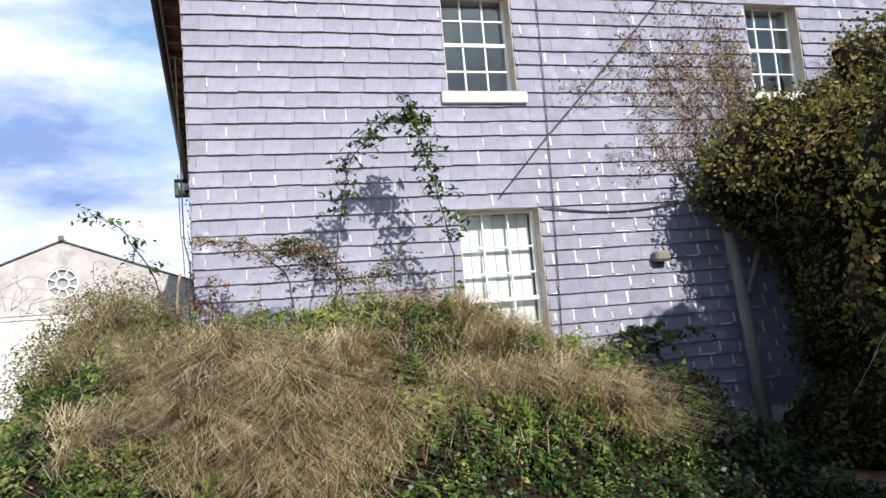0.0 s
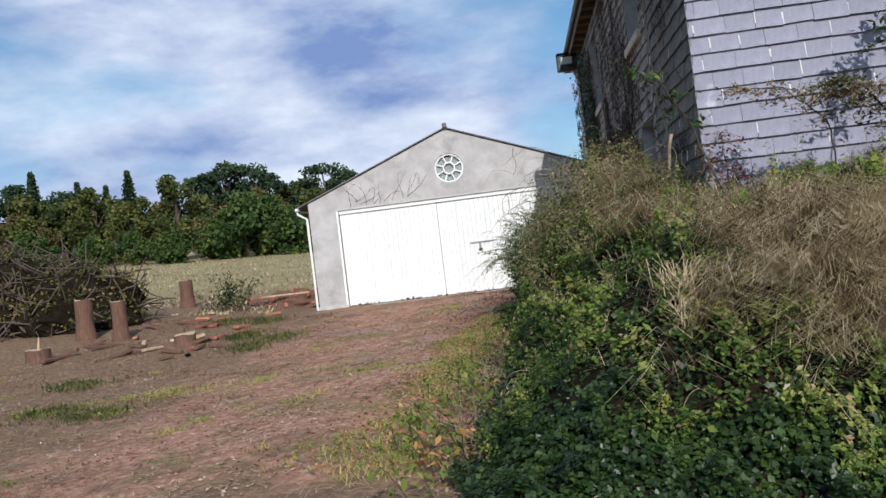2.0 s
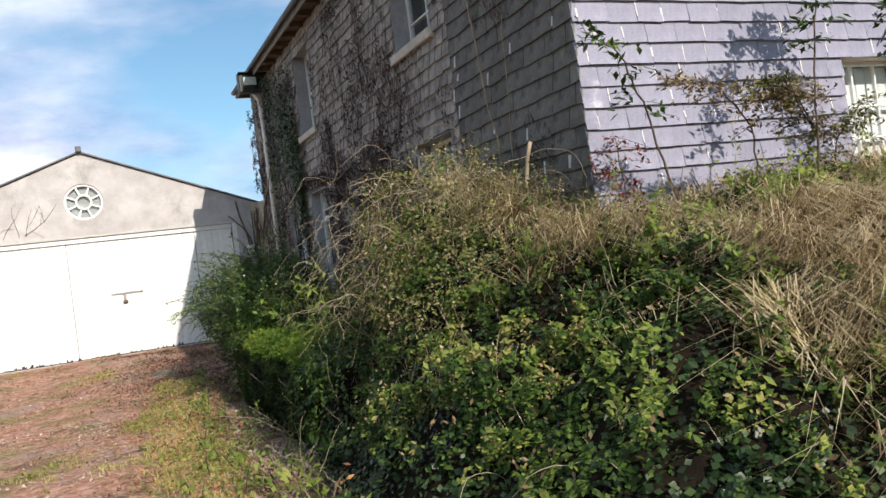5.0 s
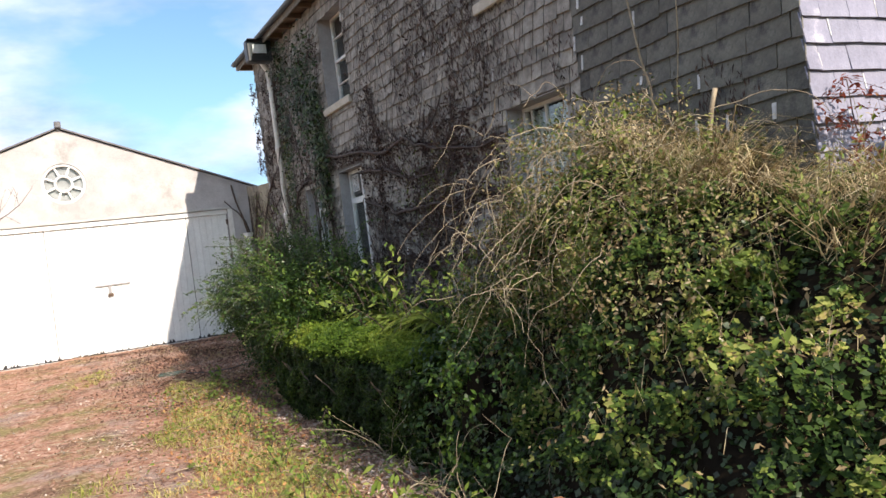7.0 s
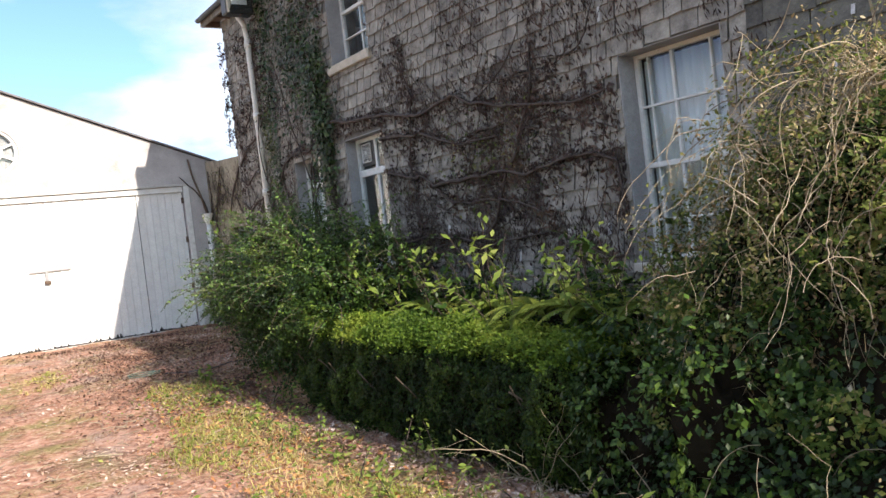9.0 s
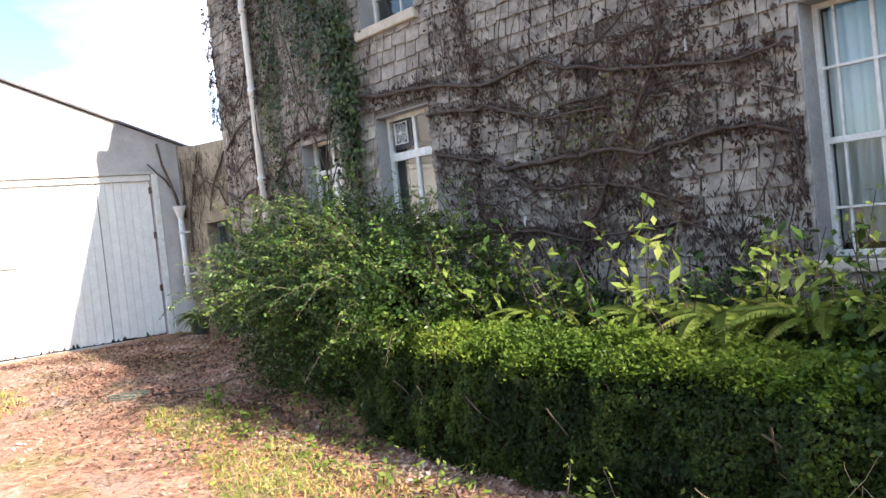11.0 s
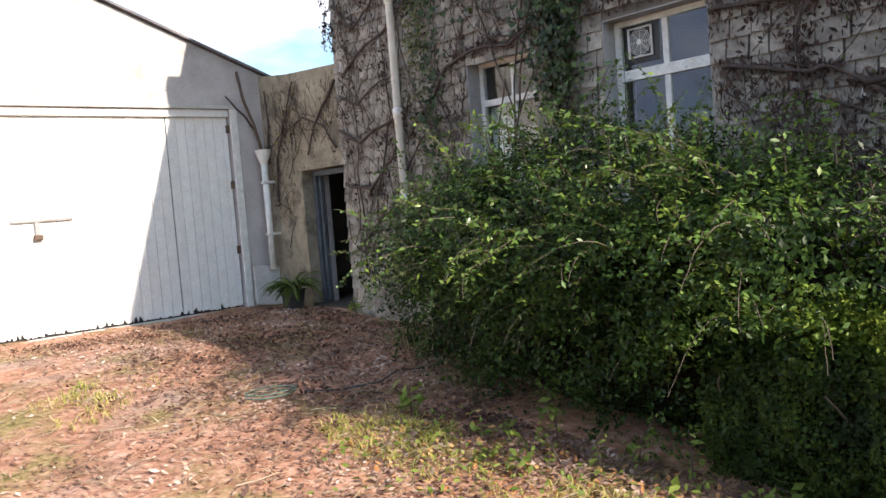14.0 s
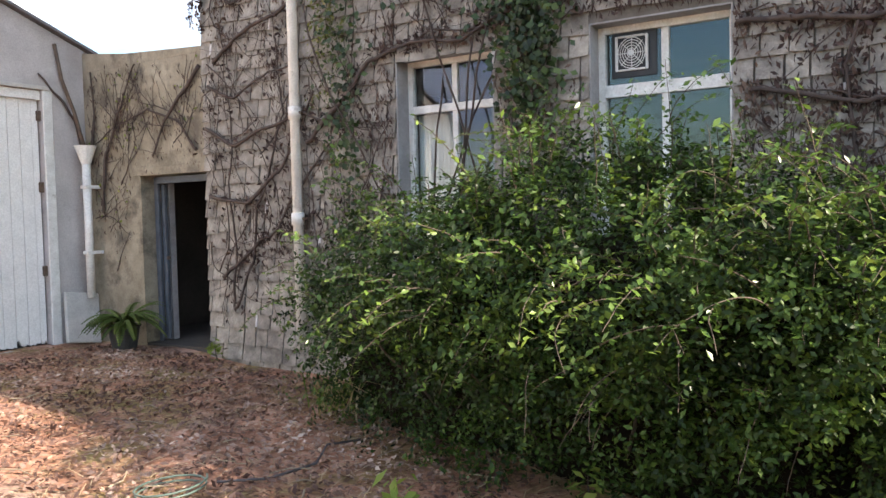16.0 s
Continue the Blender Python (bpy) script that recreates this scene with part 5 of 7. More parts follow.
def hedge_shell():
    v, q = [], []
    ys = np.arange(12.95, 17.9, 0.1)
    ring = [(-0.80, 0.0), (-0.86, 0.35), (-0.80, 0.8), (-0.66, 0.95), (-0.40, 0.98), (-0.18, 0.95), (-0.08, 0.7), (-0.08, 0.0)]
    for y in ys:
        for x, h in ring:
            k = 0.05 * noise.noise((x * 3, y * 1.7, h * 3)) + 0.03 * noise.noise((x * 7, y * 6, h * 7))
            v.append((x + k + 0.12 * ease((y - 16.0) / 2.0), y, ground_z(x, y) - 0.03 + h * (1 + k) * float(np.interp(y, [12.95, 13.5, 17.2, 17.9], [0.80, 0.98, 1.0, 0.85]))))
    m = len(ring)
    for j in range(len(ys) - 1):
        for i in range(m - 1):
            a = j * m + i
            q.append((a + 1, a, a + m, a + m + 1))
    return v, q


hv, hq = hedge_shell()
# Near-black core, painted as the shade inside the hedge.
mesh_object("core", [((x + 0.45) * 0.62 - 0.45, y, z - 0.14) for x, y, z in hv], hq, M_SOIL_SHADE, hedge)
p3, n3 = samples(hv, hq, 110000)
n3 = np.where((n3 * (p3 - np.array([-0.45, 0, 0.1]) * [1, 0, 1] - p3 * [0, 1, 0])).sum(1, keepdims=True) < 0, -n3, n3)
p3 = clump(p3 + n3 * 0.03, n3, 0.11, 0.07, 0.03)
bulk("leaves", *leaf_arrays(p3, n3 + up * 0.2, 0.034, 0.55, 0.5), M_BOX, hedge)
# Leaves near the top get the sunlit colour; the sides stay shade-dark.
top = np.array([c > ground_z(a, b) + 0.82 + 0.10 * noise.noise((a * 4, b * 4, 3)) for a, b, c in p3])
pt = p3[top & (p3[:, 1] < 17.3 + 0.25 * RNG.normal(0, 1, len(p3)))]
bulk("new_growth", *leaf_arrays(np.repeat(pt, 2, 0) + RNG.normal(0.0, 0.03, (2 * len(pt), 3)) + np.array([[0, 0, 0.035]]), np.tile([[0, -0.5, 0.9]], (2 * len(pt), 1)), 0.036, 0.5, 0.7), M_BOX_LIT_TOP, hedge, "bright yellow-green new shoots")
g = Geo()
for _ in range(60):
    a = (rnd.uniform(-0.6, -0.2), rnd.uniform(13.1, 17.7), -0.4)
    g.tube(wander(a, (rnd.gauss(-0.2, 0.3), rnd.gauss(0, 0.3), 1), 0.8, 0.1, 0.12, rnd), 0.007, 4, False)
tagged(g.make("stemwork", M_BARK, hedge), kind="stuff")

# ---- big privet shrub along the wall ----
privet = thing("privet_shrub", (0.3, 19.2, -0.3), "large unclipped glossy privet shrub against the wall", "shrub")


def shoots(geo, pts_out, base, normal, length, rnd, leaf_step=0.05):
    """A leafy shoot: its stem goes into geo, its leaf places into pts_out."""
    d = Vector(normal) * 0.8 + Vector((rnd.gauss(-0.25, 0.4), rnd.gauss(0, 0.45), rnd.uniform(0.1, 0.7)))
    st = wander(base, d, length, leaf_step, 0.07, rnd, (0, 0, -0.075))
    geo.tube(st, [0.004 * (1 - 0.6 * i / len(st)) for i in range(len(st))], 4, False)
    for i, q in enumerate(st[1:]):
        side = (q - st[i]).cross(Vector((0, 0, 1)))
        side = side.normalized() if side.length > 1e-6 else Vector((1, 0, 0))
        for k in (-1, 1):
            pts_out.append(tuple(q + side * (k * 0.026 + rnd.gauss(0, 0.008)) + Vector((0, 0, rnd.gauss(0, 0.008)))))


psh = merged(blob(0.25, 19.3, 0.75, 0.95, 1.5, 1.15, 1.0), blob(0.45, 20.7, 0.55, 0.75, 1.25, 0.95, 2.0), blob(0.10, 17.9, 0.55, 0.85, 1.3, 0.98, 4.0), blob(-0.42, 19.3, 1.05, 0.68, 1.6, 0.62, 6.0), blob(-0.48, 17.9, 0.85, 0.6, 1.2, 0.55, 16.0), blob(-0.1, 20.7, 0.9, 0.62, 1.0, 0.55, 17.0), blob(0.75, 21.7, 0.2, 0.5, 0.75, 0.65, 9.0), blob(-0.38, 18.9, 0.5, 0.45, 1.1, 0.5, 21.0), blob(-0.05, 20.2, 0.35, 0.5, 0.9, 0.6, 22.0), blob(-0.32, 19.1, 0.05, 0.5, 1.1, 0.6, 23.0), blob(0.2, 20.9, 0.0, 0.5, 0.9, 0.5, 24.0), blob(-0.36, 18.1, 0.0, 0.5, 0.9, 0.62, 25.0))
ok = lambda x, y, z: z > ground_z(x, y) - 0.02 and x < 1.27
# Near-black core stands for the shrub's shaded inside, showing through the thinned foot.
mesh_object("core", [(0.5 + (x - 0.3) * 0.5, 19.4 + (y - 19.4) * 0.84, z * 0.68 - 0.06) for x, y, z in psh[0]], psh[1], M_SOIL_SHADE, privet)
p4, n4 = samples(*psh, 175000, ok)
dens = np.array([noise.noise((a * 3.1, b * 3.1, c * 3.1 + 5)) for a, b, c in p4])
p4 = clump(p4 + n4 * 0.05, n4, 0.30, 0.14, 0.08)
keep = ((p4[:, 2] > 0.35) | (RNG.random(len(p4)) < 0.5)) & (dens + RNG.normal(0, 0.15, len(p4)) > -0.10)
keep &= p4[:, 0] > -0.84 - 0.55 * np.maximum(0, p4[:, 2] - 0.3)
p4, n4 = p4[keep], n4[keep]
g = Geo()
sp = []
for _ in range(1500):
    i = rnd.randrange(len(p4))
    if p4[i][2] > 0.72 + rnd.gauss(0, 0.22):
        shoots(g, sp, p4[i], n4[i], rnd.uniform(0.2, 0.75), rnd, 0.042)
sp = np.array([q for q in sp if q[0] < 1.25 and q[2] > 0.45])
bulk("leaves", *leaf_arrays(p4, n4 + up * 0.35, 0.046, 0.5, 0.5), M_PRIVET, privet)
bulk("shoot_leaves", *leaf_arrays(sp, np.tile(up, (len(sp), 1)), 0.05, 0.5, 0.38, 0.15), M_SHOOT, privet, "pale glossy leaves on the arching shoots")
for _ in range(26):
    a = (rnd.uniform(0.0, 0.7), rnd.uniform(17.6, 21.0), -0.3)
    pts = wander(a, (rnd.gauss(-0.1, 0.4), rnd.gauss(0, 0.4), 1), rnd.uniform(1.0, 1.7), 0.12, 0.1, rnd)
    g.tube(pts, [0.018 * (1 - 0.7 * i / len(pts)) for i in range(len(pts))], 5, False)
tagged(g.make("branchwork", M_BARK, privet), kind="stuff")


# ---- herbs, ferns and weeds ----
def herb(name, at, height, leaf, mat, label, rnd, lean=(0, 0), pairs=9, group="", aspect=0.5, droop=0.3):
    t = thing(name, at, label, "plant", group)
    g = Geo()
    st = wander(at, (lean[0], lean[1], 1), height, height / 10, 0.07, rnd, (lean[0] * 0.12, lean[1] * 0.12, 0))
    g.tube(st, [0.007 * (1 - 0.7 * i / len(st)) for i in range(len(st))], 5, False)
    g.make("stem", M_STEM, t)
    pts, nr = [], []
    for i, q in enumerate(st[2:], 2):
        for k in range(max(2, pairs // 3)):
            a = rnd.uniform(0, 2 * math.pi)
            r = leaf * rnd.uniform(0.45, 0.9)
            pts.append((q.x + r * math.cos(a), q.y + r * math.sin(a), q.z + rnd.uniform(-0.05, 0.05)))
            nr.append((math.cos(a) * 0.4, math.sin(a) * 0.4, 1))
    bulk("leaves", *leaf_arrays(np.array(pts), np.array(nr), leaf, aspect, 0.3, droop), mat, t)
    return t


def frond_arrays(pts, wide):
    """A frond: a spine with tapering leaflets on both sides, all joined."""
    n = len(pts)
    v, tr = [tuple(q) for q in pts], []
    for i in range(1, n - 1):
        d = (pts[i + 1] - pts[i - 1]).normalized()
        sd = d.cross(Vector((0, 0, 1))).normalized()
        w = wide * 0.8 * math.sin(math.pi * min(0.97, 0.14 + 0.86 * i / n)) + 0.004
        for s in (-1, 1):
            v.append(tuple(pts[i] + sd * (s * w) + d * w * 0.4 - Vector((0, 0, w * 0.25))))
            tr.append((i, i + 1, len(v) - 1))
            v.append(tuple(pts[i] + (pts[i] - pts[i - 1]) * -0.5 + sd * (s * w * 0.95) + d * w * 0.4 - Vector((0, 0, w * 0.25))))
            tr.append((i - 1, i, len(v) - 1))
    return np.array(v), np.array(tr)


def fern(at, size, rnd, mat=None, fronds=8, label="arching fern with yellowing fronds", name="fern", potted=None):
    t = thing(name, at, label, "fern", "ferns")
    for f in range(fronds):
        a = 2 * math.pi * (f + rnd.random() * 0.6) / fronds
        ln = size * rnd.uniform(0.75, 1.15)
        pts = wander(at, (math.cos(a) * 0.75, math.sin(a) * 0.75, 1.0), ln, ln / 24, 0.02, rnd, (math.cos(a) * 0.025, math.sin(a) * 0.025, -0.075))
        v, tr = frond_arrays(pts, ln * 0.19)
        bulk("frond", np.array(v), np.array(tr), mat or M_FERN, t)
    return t


rnd = random.Random(5)
garden_v, garden_q = height_shell(lambda x, y: ground_z(x, y) - 0.05 + (0.75 + 0.45 * ease((x + 0.2) / 1.0) + 0.25 * noise.noise((x * 1.7, y * 1.3, 4))) * ease((x + 0.5) / 0.35) * ease((y - 12.6) / 0.8) * ease((18.3 - y) / 0.8), -0.55, 1.25, 12.5, 18.4, 0.1)
p5, n5 = samples(garden_v, garden_q, 22000)
p5 = clump(p5, n5, 0.16, 0.08, 0.10)
tagged(mesh_object("garden_bed", [(x, y, z - 0.3) for x, y, z in garden_v], garden_q, M_SOIL_SHADE), "bed behind the hedge, coloured near black as leaf shade", "ground", kind="structure")
tagged(bulk("garden_weeds", *leaf_arrays(p5, n5 + up, 0.06, 0.5, 0.7, 0.2), M_PRIVET), "dense rank weeds between hedge and wall", "weeds", kind="stuff")
for i in range(84):
    x, y = rnd.uniform(-0.2, 0.8), rnd.uniform(12.9, 18.2)
    herb("tall_weed", (x, y, 0.3), rnd.uniform(0.6, 1.25), rnd.uniform(0.06, 0.115), M_WEED if i % 5 in (0, 2) else M_PRIVET, "tall leafy weed growing behind the hedge", rnd, (rnd.gauss(-0.15, 0.2), rnd.gauss(0, 0.2)), 9, "weeds behind the hedge")
for x, y, s in ((0.05, 14.4, 0.65), (0.1, 15.1, 0.6), (0.1, 16.2, 0.55), (0.0, 13.7, 0.7), (0.05, 13.1, 0.6), (0.2, 14.0, 0.65)):
    fern((x, y, 0.6), s, rnd, fronds=11)
for x, y, hgt, lf in ((-0.15, 16.9, 0.85, 0.11), (-0.05, 17.2, 0.95, 0.10), (-0.1, 16.5, 0.7, 0.13), (0.1, 15.1, 1.05, 0.12), (0.05, 14.6, 0.9, 0.13), (0.15, 14.1, 1.1, 0.10), (-0.1, 13.8, 0.8, 0.12), (0.1, 13.4, 1.0, 0.10)):
    herb("tall_weed", (x, y, 0.35), hgt, lf, M_WEED, "tall pale-leaved weed in the sun above the hedge", rnd, (rnd.gauss(-0.1, 0.15), rnd.gauss(0, 0.15)), 9, "weeds behind the hedge", 0.4, 0.5)
# weeds along the hedge's foot
for i in range(75):
    y = rnd.uniform(9.0, 19.5)
    x = float(np.interp(y, [9, 13, 17, 20.5], [-1.75, -1.25, -1.0, -0.6])) + rnd.gauss(-0.28, 0.26)
    z = ground_z(x, y) - 0.02
    herb("yard_weed", (x, y, z), rnd.uniform(0.10, 0.42), rnd.uniform(0.045, 0.08), M_WEED, "small pale green weed in the trodden yard", rnd, (rnd.gauss(0, 0.3), rnd.gauss(0, 0.3)), 6, "yard weeds")
herb("yard_weed", (-1.14, 20.15, -0.31), 0.25, 0.12, M_WEED, "broad-leaved bright green weed in the leaf litter", rnd, (0, 0), 9, "yard weeds")
herb("yard_weed", (-0.55, 19.2, -0.34), 0.3, 0.11, M_WEED, "broad-leaved green weed at the shrub's foot", rnd, (0, 0), 9, "yard weeds")

for k, (x, y) in enumerate(((0.5, 22.0), (0.3, 21.8))):
    q = np.stack([RNG.normal(x, 0.10, 26), RNG.normal(y, 0.10, 26), np.full(26, ground_z(x, y))], 1)
    t = thing("grass_tussock", (x, y, ground_z(x, y)), "pale arching grass at the shrub's foot", "grass", "grass tussocks")
    tagged(bulk("blade_tuft", *blade_arrays(q, 0.5, 0.9, 0.016), M_STRAW if k else M_WEED, t), kind="stuff")
herb("yard_weed", (1.2, 24.2, -0.06), 0.22, 0.09, M_WEED, "small green weed at the wall's foot", rnd, (0, 0), 12, "yard weeds")
for i in range(26):
    y = rnd.uniform(6.2, 12.0)
    x = float(np.interp(y, [6, 9, 12], [-1.35, -1.5, -1.35])) + rnd.gauss(-0.12, 0.2)
    herb("bank_weed", (x, y, ground_z(x, y) - 0.02), rnd.uniform(0.25, 0.6), rnd.uniform(0.07, 0.13), rnd.choice([M_WEED, M_WEED, M_FERN, M_FALLEN]), "broad-leaved weed yellowing at the foot of the bank", rnd, (rnd.gauss(-0.2, 0.25), rnd.gauss(0, 0.25)), 7, "weeds at the bank's foot", 0.42, 0.5)


def tangle(at, size, rnd, label, canes, leaves, mat):
    """A skeletal thicket: arching, forking dry canes with few leaves."""
    t = thing("dead_thicket", at, label, "thicket", "dry thickets")
    g, sp = Geo(), []
    for _ in range(canes):
        a = Vector((at[0] + rnd.gauss(0, 0.16 * size), at[1] + rnd.gauss(0, 0.25 * size), at[2]))
        pts = wander(a, (rnd.gauss(-0.25, 0.5), rnd.gauss(0, 0.5), 1.0), rnd.uniform(0.6, 1.5) * size, 0.06, 0.16, rnd, (-0.02, 0, -0.09))
        r = rnd.uniform(0.002, 0.006)
        g.tube(pts, [r * (1 - 0.6 * i / len(pts)) for i in range(len(pts))], 4, False)
        for q in pts[4::3]:
            if rnd.random() < 0.5:
                g.tube(wander(q, (rnd.gauss(0, 1), rnd.gauss(0, 1), rnd.gauss(0.1, 0.6)), rnd.uniform(0.1, 0.3), 0.05, 0.2, rnd), 0.0018, 3, False)
        sp += [tuple(q + Vector((rnd.gauss(0, 0.04), rnd.gauss(0, 0.04), rnd.gauss(0, 0.03)))) for q in pts[5:] for _ in range(leaves)]
    tagged(g.make("cane", M_CANE, t), kind="stuff")
    if sp:
        bulk("foliage", *leaf_arrays(np.array(sp), np.tile(up, (len(sp), 1)), 0.045, 0.5, 0.9, 0.3), mat, t)


tangle((-0.95, 13.45, -0.52), 0.75, rnd, "bleached vine tangle with a few yellow-green leaves by the hedge", 20, 2, M_BUSH)
tangle((-0.75, 12.7, -0.53), 0.7, rnd, "grey leafless twigs before the brambles", 18, 0, M_BUSH)
tangle((-1.05, 12.0, -0.54), 0.7, rnd, "grey leafless twigs before the brambles", 20, 1, M_PRIVET)
tangle((-1.25, 10.9, -0.55), 0.65, rnd, "grey leafless twigs before the brambles", 16, 1, M_PRIVET)
tangle((-1.45, 9.6, -0.56), 0.6, rnd, "grey leafless twigs before the brambles", 14, 1, M_WEED)
shade = thing("bramble_bush", (-0.5, 12.7, -0.5), "dark green bramble bush swallowing the hedge's end", "bush")
bb = merged(blob(-0.45, 12.75, 0.0, 0.5, 0.6, 0.62, 61.0, 0.3), blob(-0.15, 13.3, 0.15, 0.45, 0.5, 0.6, 63.0, 0.3), blob(-0.62, 11.9, 0.12, 0.42, 0.5, 0.75, 65.0, 0.3))
# Near-black core painted as shade within the bush.
mesh_object("core", [((x + 0.4) * 0.7 - 0.3, (y - 12.75) * 0.7 + 12.75, z * 0.7 - 0.12) for x, y, z in bb[0]], bb[1], M_SOIL_SHADE, shade)
pb, nb = samples(*bb, 11000, lambda x, y, z: z > ground_z(x, y) - 0.02)
ok2 = np.array([noise.noise((a * 4, b * 4, c * 4)) for a, b, c in pb]) + RNG.normal(0, 0.1, len(pb)) > -0.12
pb, nb = clump(pb[ok2] + nb[ok2] * 0.04, nb[ok2], 0.24, 0.12, 0.05), nb[ok2]
bulk("leaves", *leaf_arrays(pb, nb + up * 0.6, 0.055, 0.6, 0.5, 0.25), M_PRIVET, shade)
# pinnate saplings in front of the slate wall
rnd = random.Random(9)


def sapling(name, pts, label, mat, rnd, leaf=0.11, dense=6):
    t = thing(name, pts[0], label, "sapling")
    g = Geo()
    path = []
    for a, b in zip(pts, pts[1:]):
        a, b = Vector(a), Vector(b)
        for k in range(6):
            path.append(a.lerp(b, k / 6) + Vector((rnd.gauss(0, 0.008), rnd.gauss(0, 0.008), 0)))
    path.append(Vector(pts[-1]))
    g.tube(path, [0.010 * (1 - 0.7 * i / len(path)) for i in range(len(path))], 5)
    lp, ln = [], []
    for i, q in enumerate(path):
        if i < len(path) * 0.3:
            continue
        for _ in range(dense // 2):
            a = rnd.uniform(0, 6.28)
            tw = wander(q, (math.cos(a), math.sin(a) * 0.7, rnd.uniform(-0.3, 0.3)), rnd.uniform(0.18, 0.34), 0.05, 0.08, rnd, (0, 0, -0.08))
            g.tube(tw, 0.002, 3, False)
            for w in tw[1:]:
                for _ in range(2):
                    lp.append(tuple(w + Vector((rnd.gauss(0, 0.03), rnd.gauss(0, 0.03), rnd.gauss(0, 0.02)))))
                    ln.append((rnd.gauss(0, 0.3), -0.3, 1))
    g.make("stem", M_STEM, t)
    bulk("leaves", *leaf_arrays(np.array(lp), np.array(ln), leaf * 0.85, 0.42, 0.4, 0.35), mat, t)
    return t


sapling("elder_sapling", [(2.75, 9.3, 1.6), (2.85, 9.3, 2.5), (3.05, 9.3, 3.3), (3.45, 9.3, 3.75), (3.95, 9.3, 3.75)], "slender elder sapling arching before the slates", M_PRIVET, rnd)
sapling("elder_sapling", [(4.1, 9.4, 1.4), (4.15, 9.4, 2.2), (4.0, 9.4, 3.0), (3.85, 9.4, 3.6), (3.7, 9.4, 4.0)], "tall elder sapling arching before the slates", M_PRIVET, rnd)
sapling("elder_sapling", [(1.2, 9.2, 1.5), (0.95, 9.1, 2.2), (0.7, 9.0, 2.6), (0.45, 9.0, 2.75)], "thin elder shoot leaning past the house corner", M_PRIVET, rnd, 0.1, 2)
sapling("red_creeper", [(1.6, 10.2, 1.0), (1.52, 10.22, 1.6), (1.5, 10.25, 2.2)], "reddened creeper shoot by the house corner", M_RED, rnd, 0.07, 8)
sapling("bramble_shrub", [(2.4, 9.6, 1.5), (2.3, 9.5, 2.1), (1.9, 9.4, 2.45), (1.4, 9.4, 2.5)], "brown-leaved arching bramble shoot", M_DRYLEAF, rnd, 0.065, 9)
sapling("bramble_shrub", [(2.6, 9.5, 1.5), (2.9, 9.4, 2.0), (2.5, 9.3, 2.45), (2.2, 9.3, 2.4)], "brown-leaved arching bramble shoot", M_IVYMASS, rnd, 0.065, 12)
sapling("bramble_shrub", [(2.9, 9.4, 1.5), (2.85, 9.35, 2.0), (2.6, 9.3, 2.35), (2.3, 9.25, 2.3)], "rust-brown feathery shrub before the slates", M_DRYLEAF, rnd, 0.06, 14)
sapling("bramble_shrub", [(3.1, 9.5, 1.5), (3.2, 9.45, 1.95), (3.5, 9.4, 2.25)], "olive feathery shrub before the slates", M_IVYMASS, rnd, 0.06, 12)
sapling("bramble_shrub", [(6.4, 9.6, 0.6), (6.6, 9.5, 1.0), (6.9, 9.3, 1.15)], "dark-leaved bramble shoot before the slates", M_BRAMBLE, rnd, 0.14, 5)
sapling("bramble_shrub", [(5.9, 9.5, 0.7), (6.2, 9.5, 1.15), (6.5, 9.4, 1.2)], "dark-leaved bramble shoot before the slates", M_BRAMBLE, rnd, 0.14, 5)

# ---- ivy-grown porch mass beside the front wall ----
ivy = thing("ivy_mass", (10.6, 9.3, -0.4), "huge brownish ivy growth smothering a porch, with an added unseen shading lobe", "ivy")
# The lobe at (8.5, 4.9) is out of view, added to shade the bank.
ish = merged(blob(10.6, 9.2, 1.7, 2.0, 1.9, 2.4, 11.0, 0.22), blob(8.8, 9.6, 3.08, 1.2, 0.8, 0.95, 12.0, 0.25), blob(11.3, 9.0, 3.5, 2.2, 1.6, 1.7, 13.0, 0.25), blob(9.7, 9.3, 3.4, 1.1, 1.0, 0.85, 16.0, 0.25), blob(9.6, 8.5, -0.3, 1.4, 1.3, 0.9, 14.0, 0.25), blob(9.3, 8.0, 3.1, 1.0, 1.0, 0.85, 15.0, 0.25), blob(8.5, 4.9, 1.3, 2.5, 1.4, 3.3, 18.0, 0.25), blob(8.9, 8.9, -0.35, 0.9, 0.9, 0.75, 19.0, 0.3), blob(9.15, 8.7, 2.95, 1.1, 1.3, 0.85, 23.0, 0.2), blob(9.5, 7.4, 2.5, 1.15, 1.1, 0.95, 24.0, 0.2))
mesh_object("core", [(10.6 + (x - 10.6) * 0.93, 9.5 + (y - 9.5) * 0.90, z * 0.94 + 0.1) for x, y, z in ish[0]], ish[1], M_SOIL_SHADE, ivy)
p6, n6 = samples(*ish, 120000, lambda x, y, z: y < 10.42 and z > -0.5)
p6 = clump(p6 + n6 * 0.06, n6, 0.20, 0.10, 0.07)
bulk("leaves", *leaf_arrays(p6, n6 + up * 0.3, 0.062, 0.7, 0.6, 0.3), M_IVYMASS, ivy)
g = Geo()
for _ in range(120):
    i = rnd.randrange(len(p6))
    g.tube(wander(p6[i], Vector(n6[i]) + Vector((0, 0, 0.3)), rnd.uniform(0.3, 0.8), 0.08, 0.25, rnd, (0, 0, -0.12)), 0.003, 4, False)
tagged(g.make("stem_tangle", M_CANE, ivy), kind="stuff")
post = thing("porch_post", (8.3, 10.05, -0.5), "weathered grey wooden post under the ivy", "post")
Geo().tube([(8.42, 10.05, -0.55), (8.34, 10.05, 0.8), (8.2, 10.1, 2.9)], [0.10, 0.09, 0.085], 10).make("shaft", M_WOOD, post)
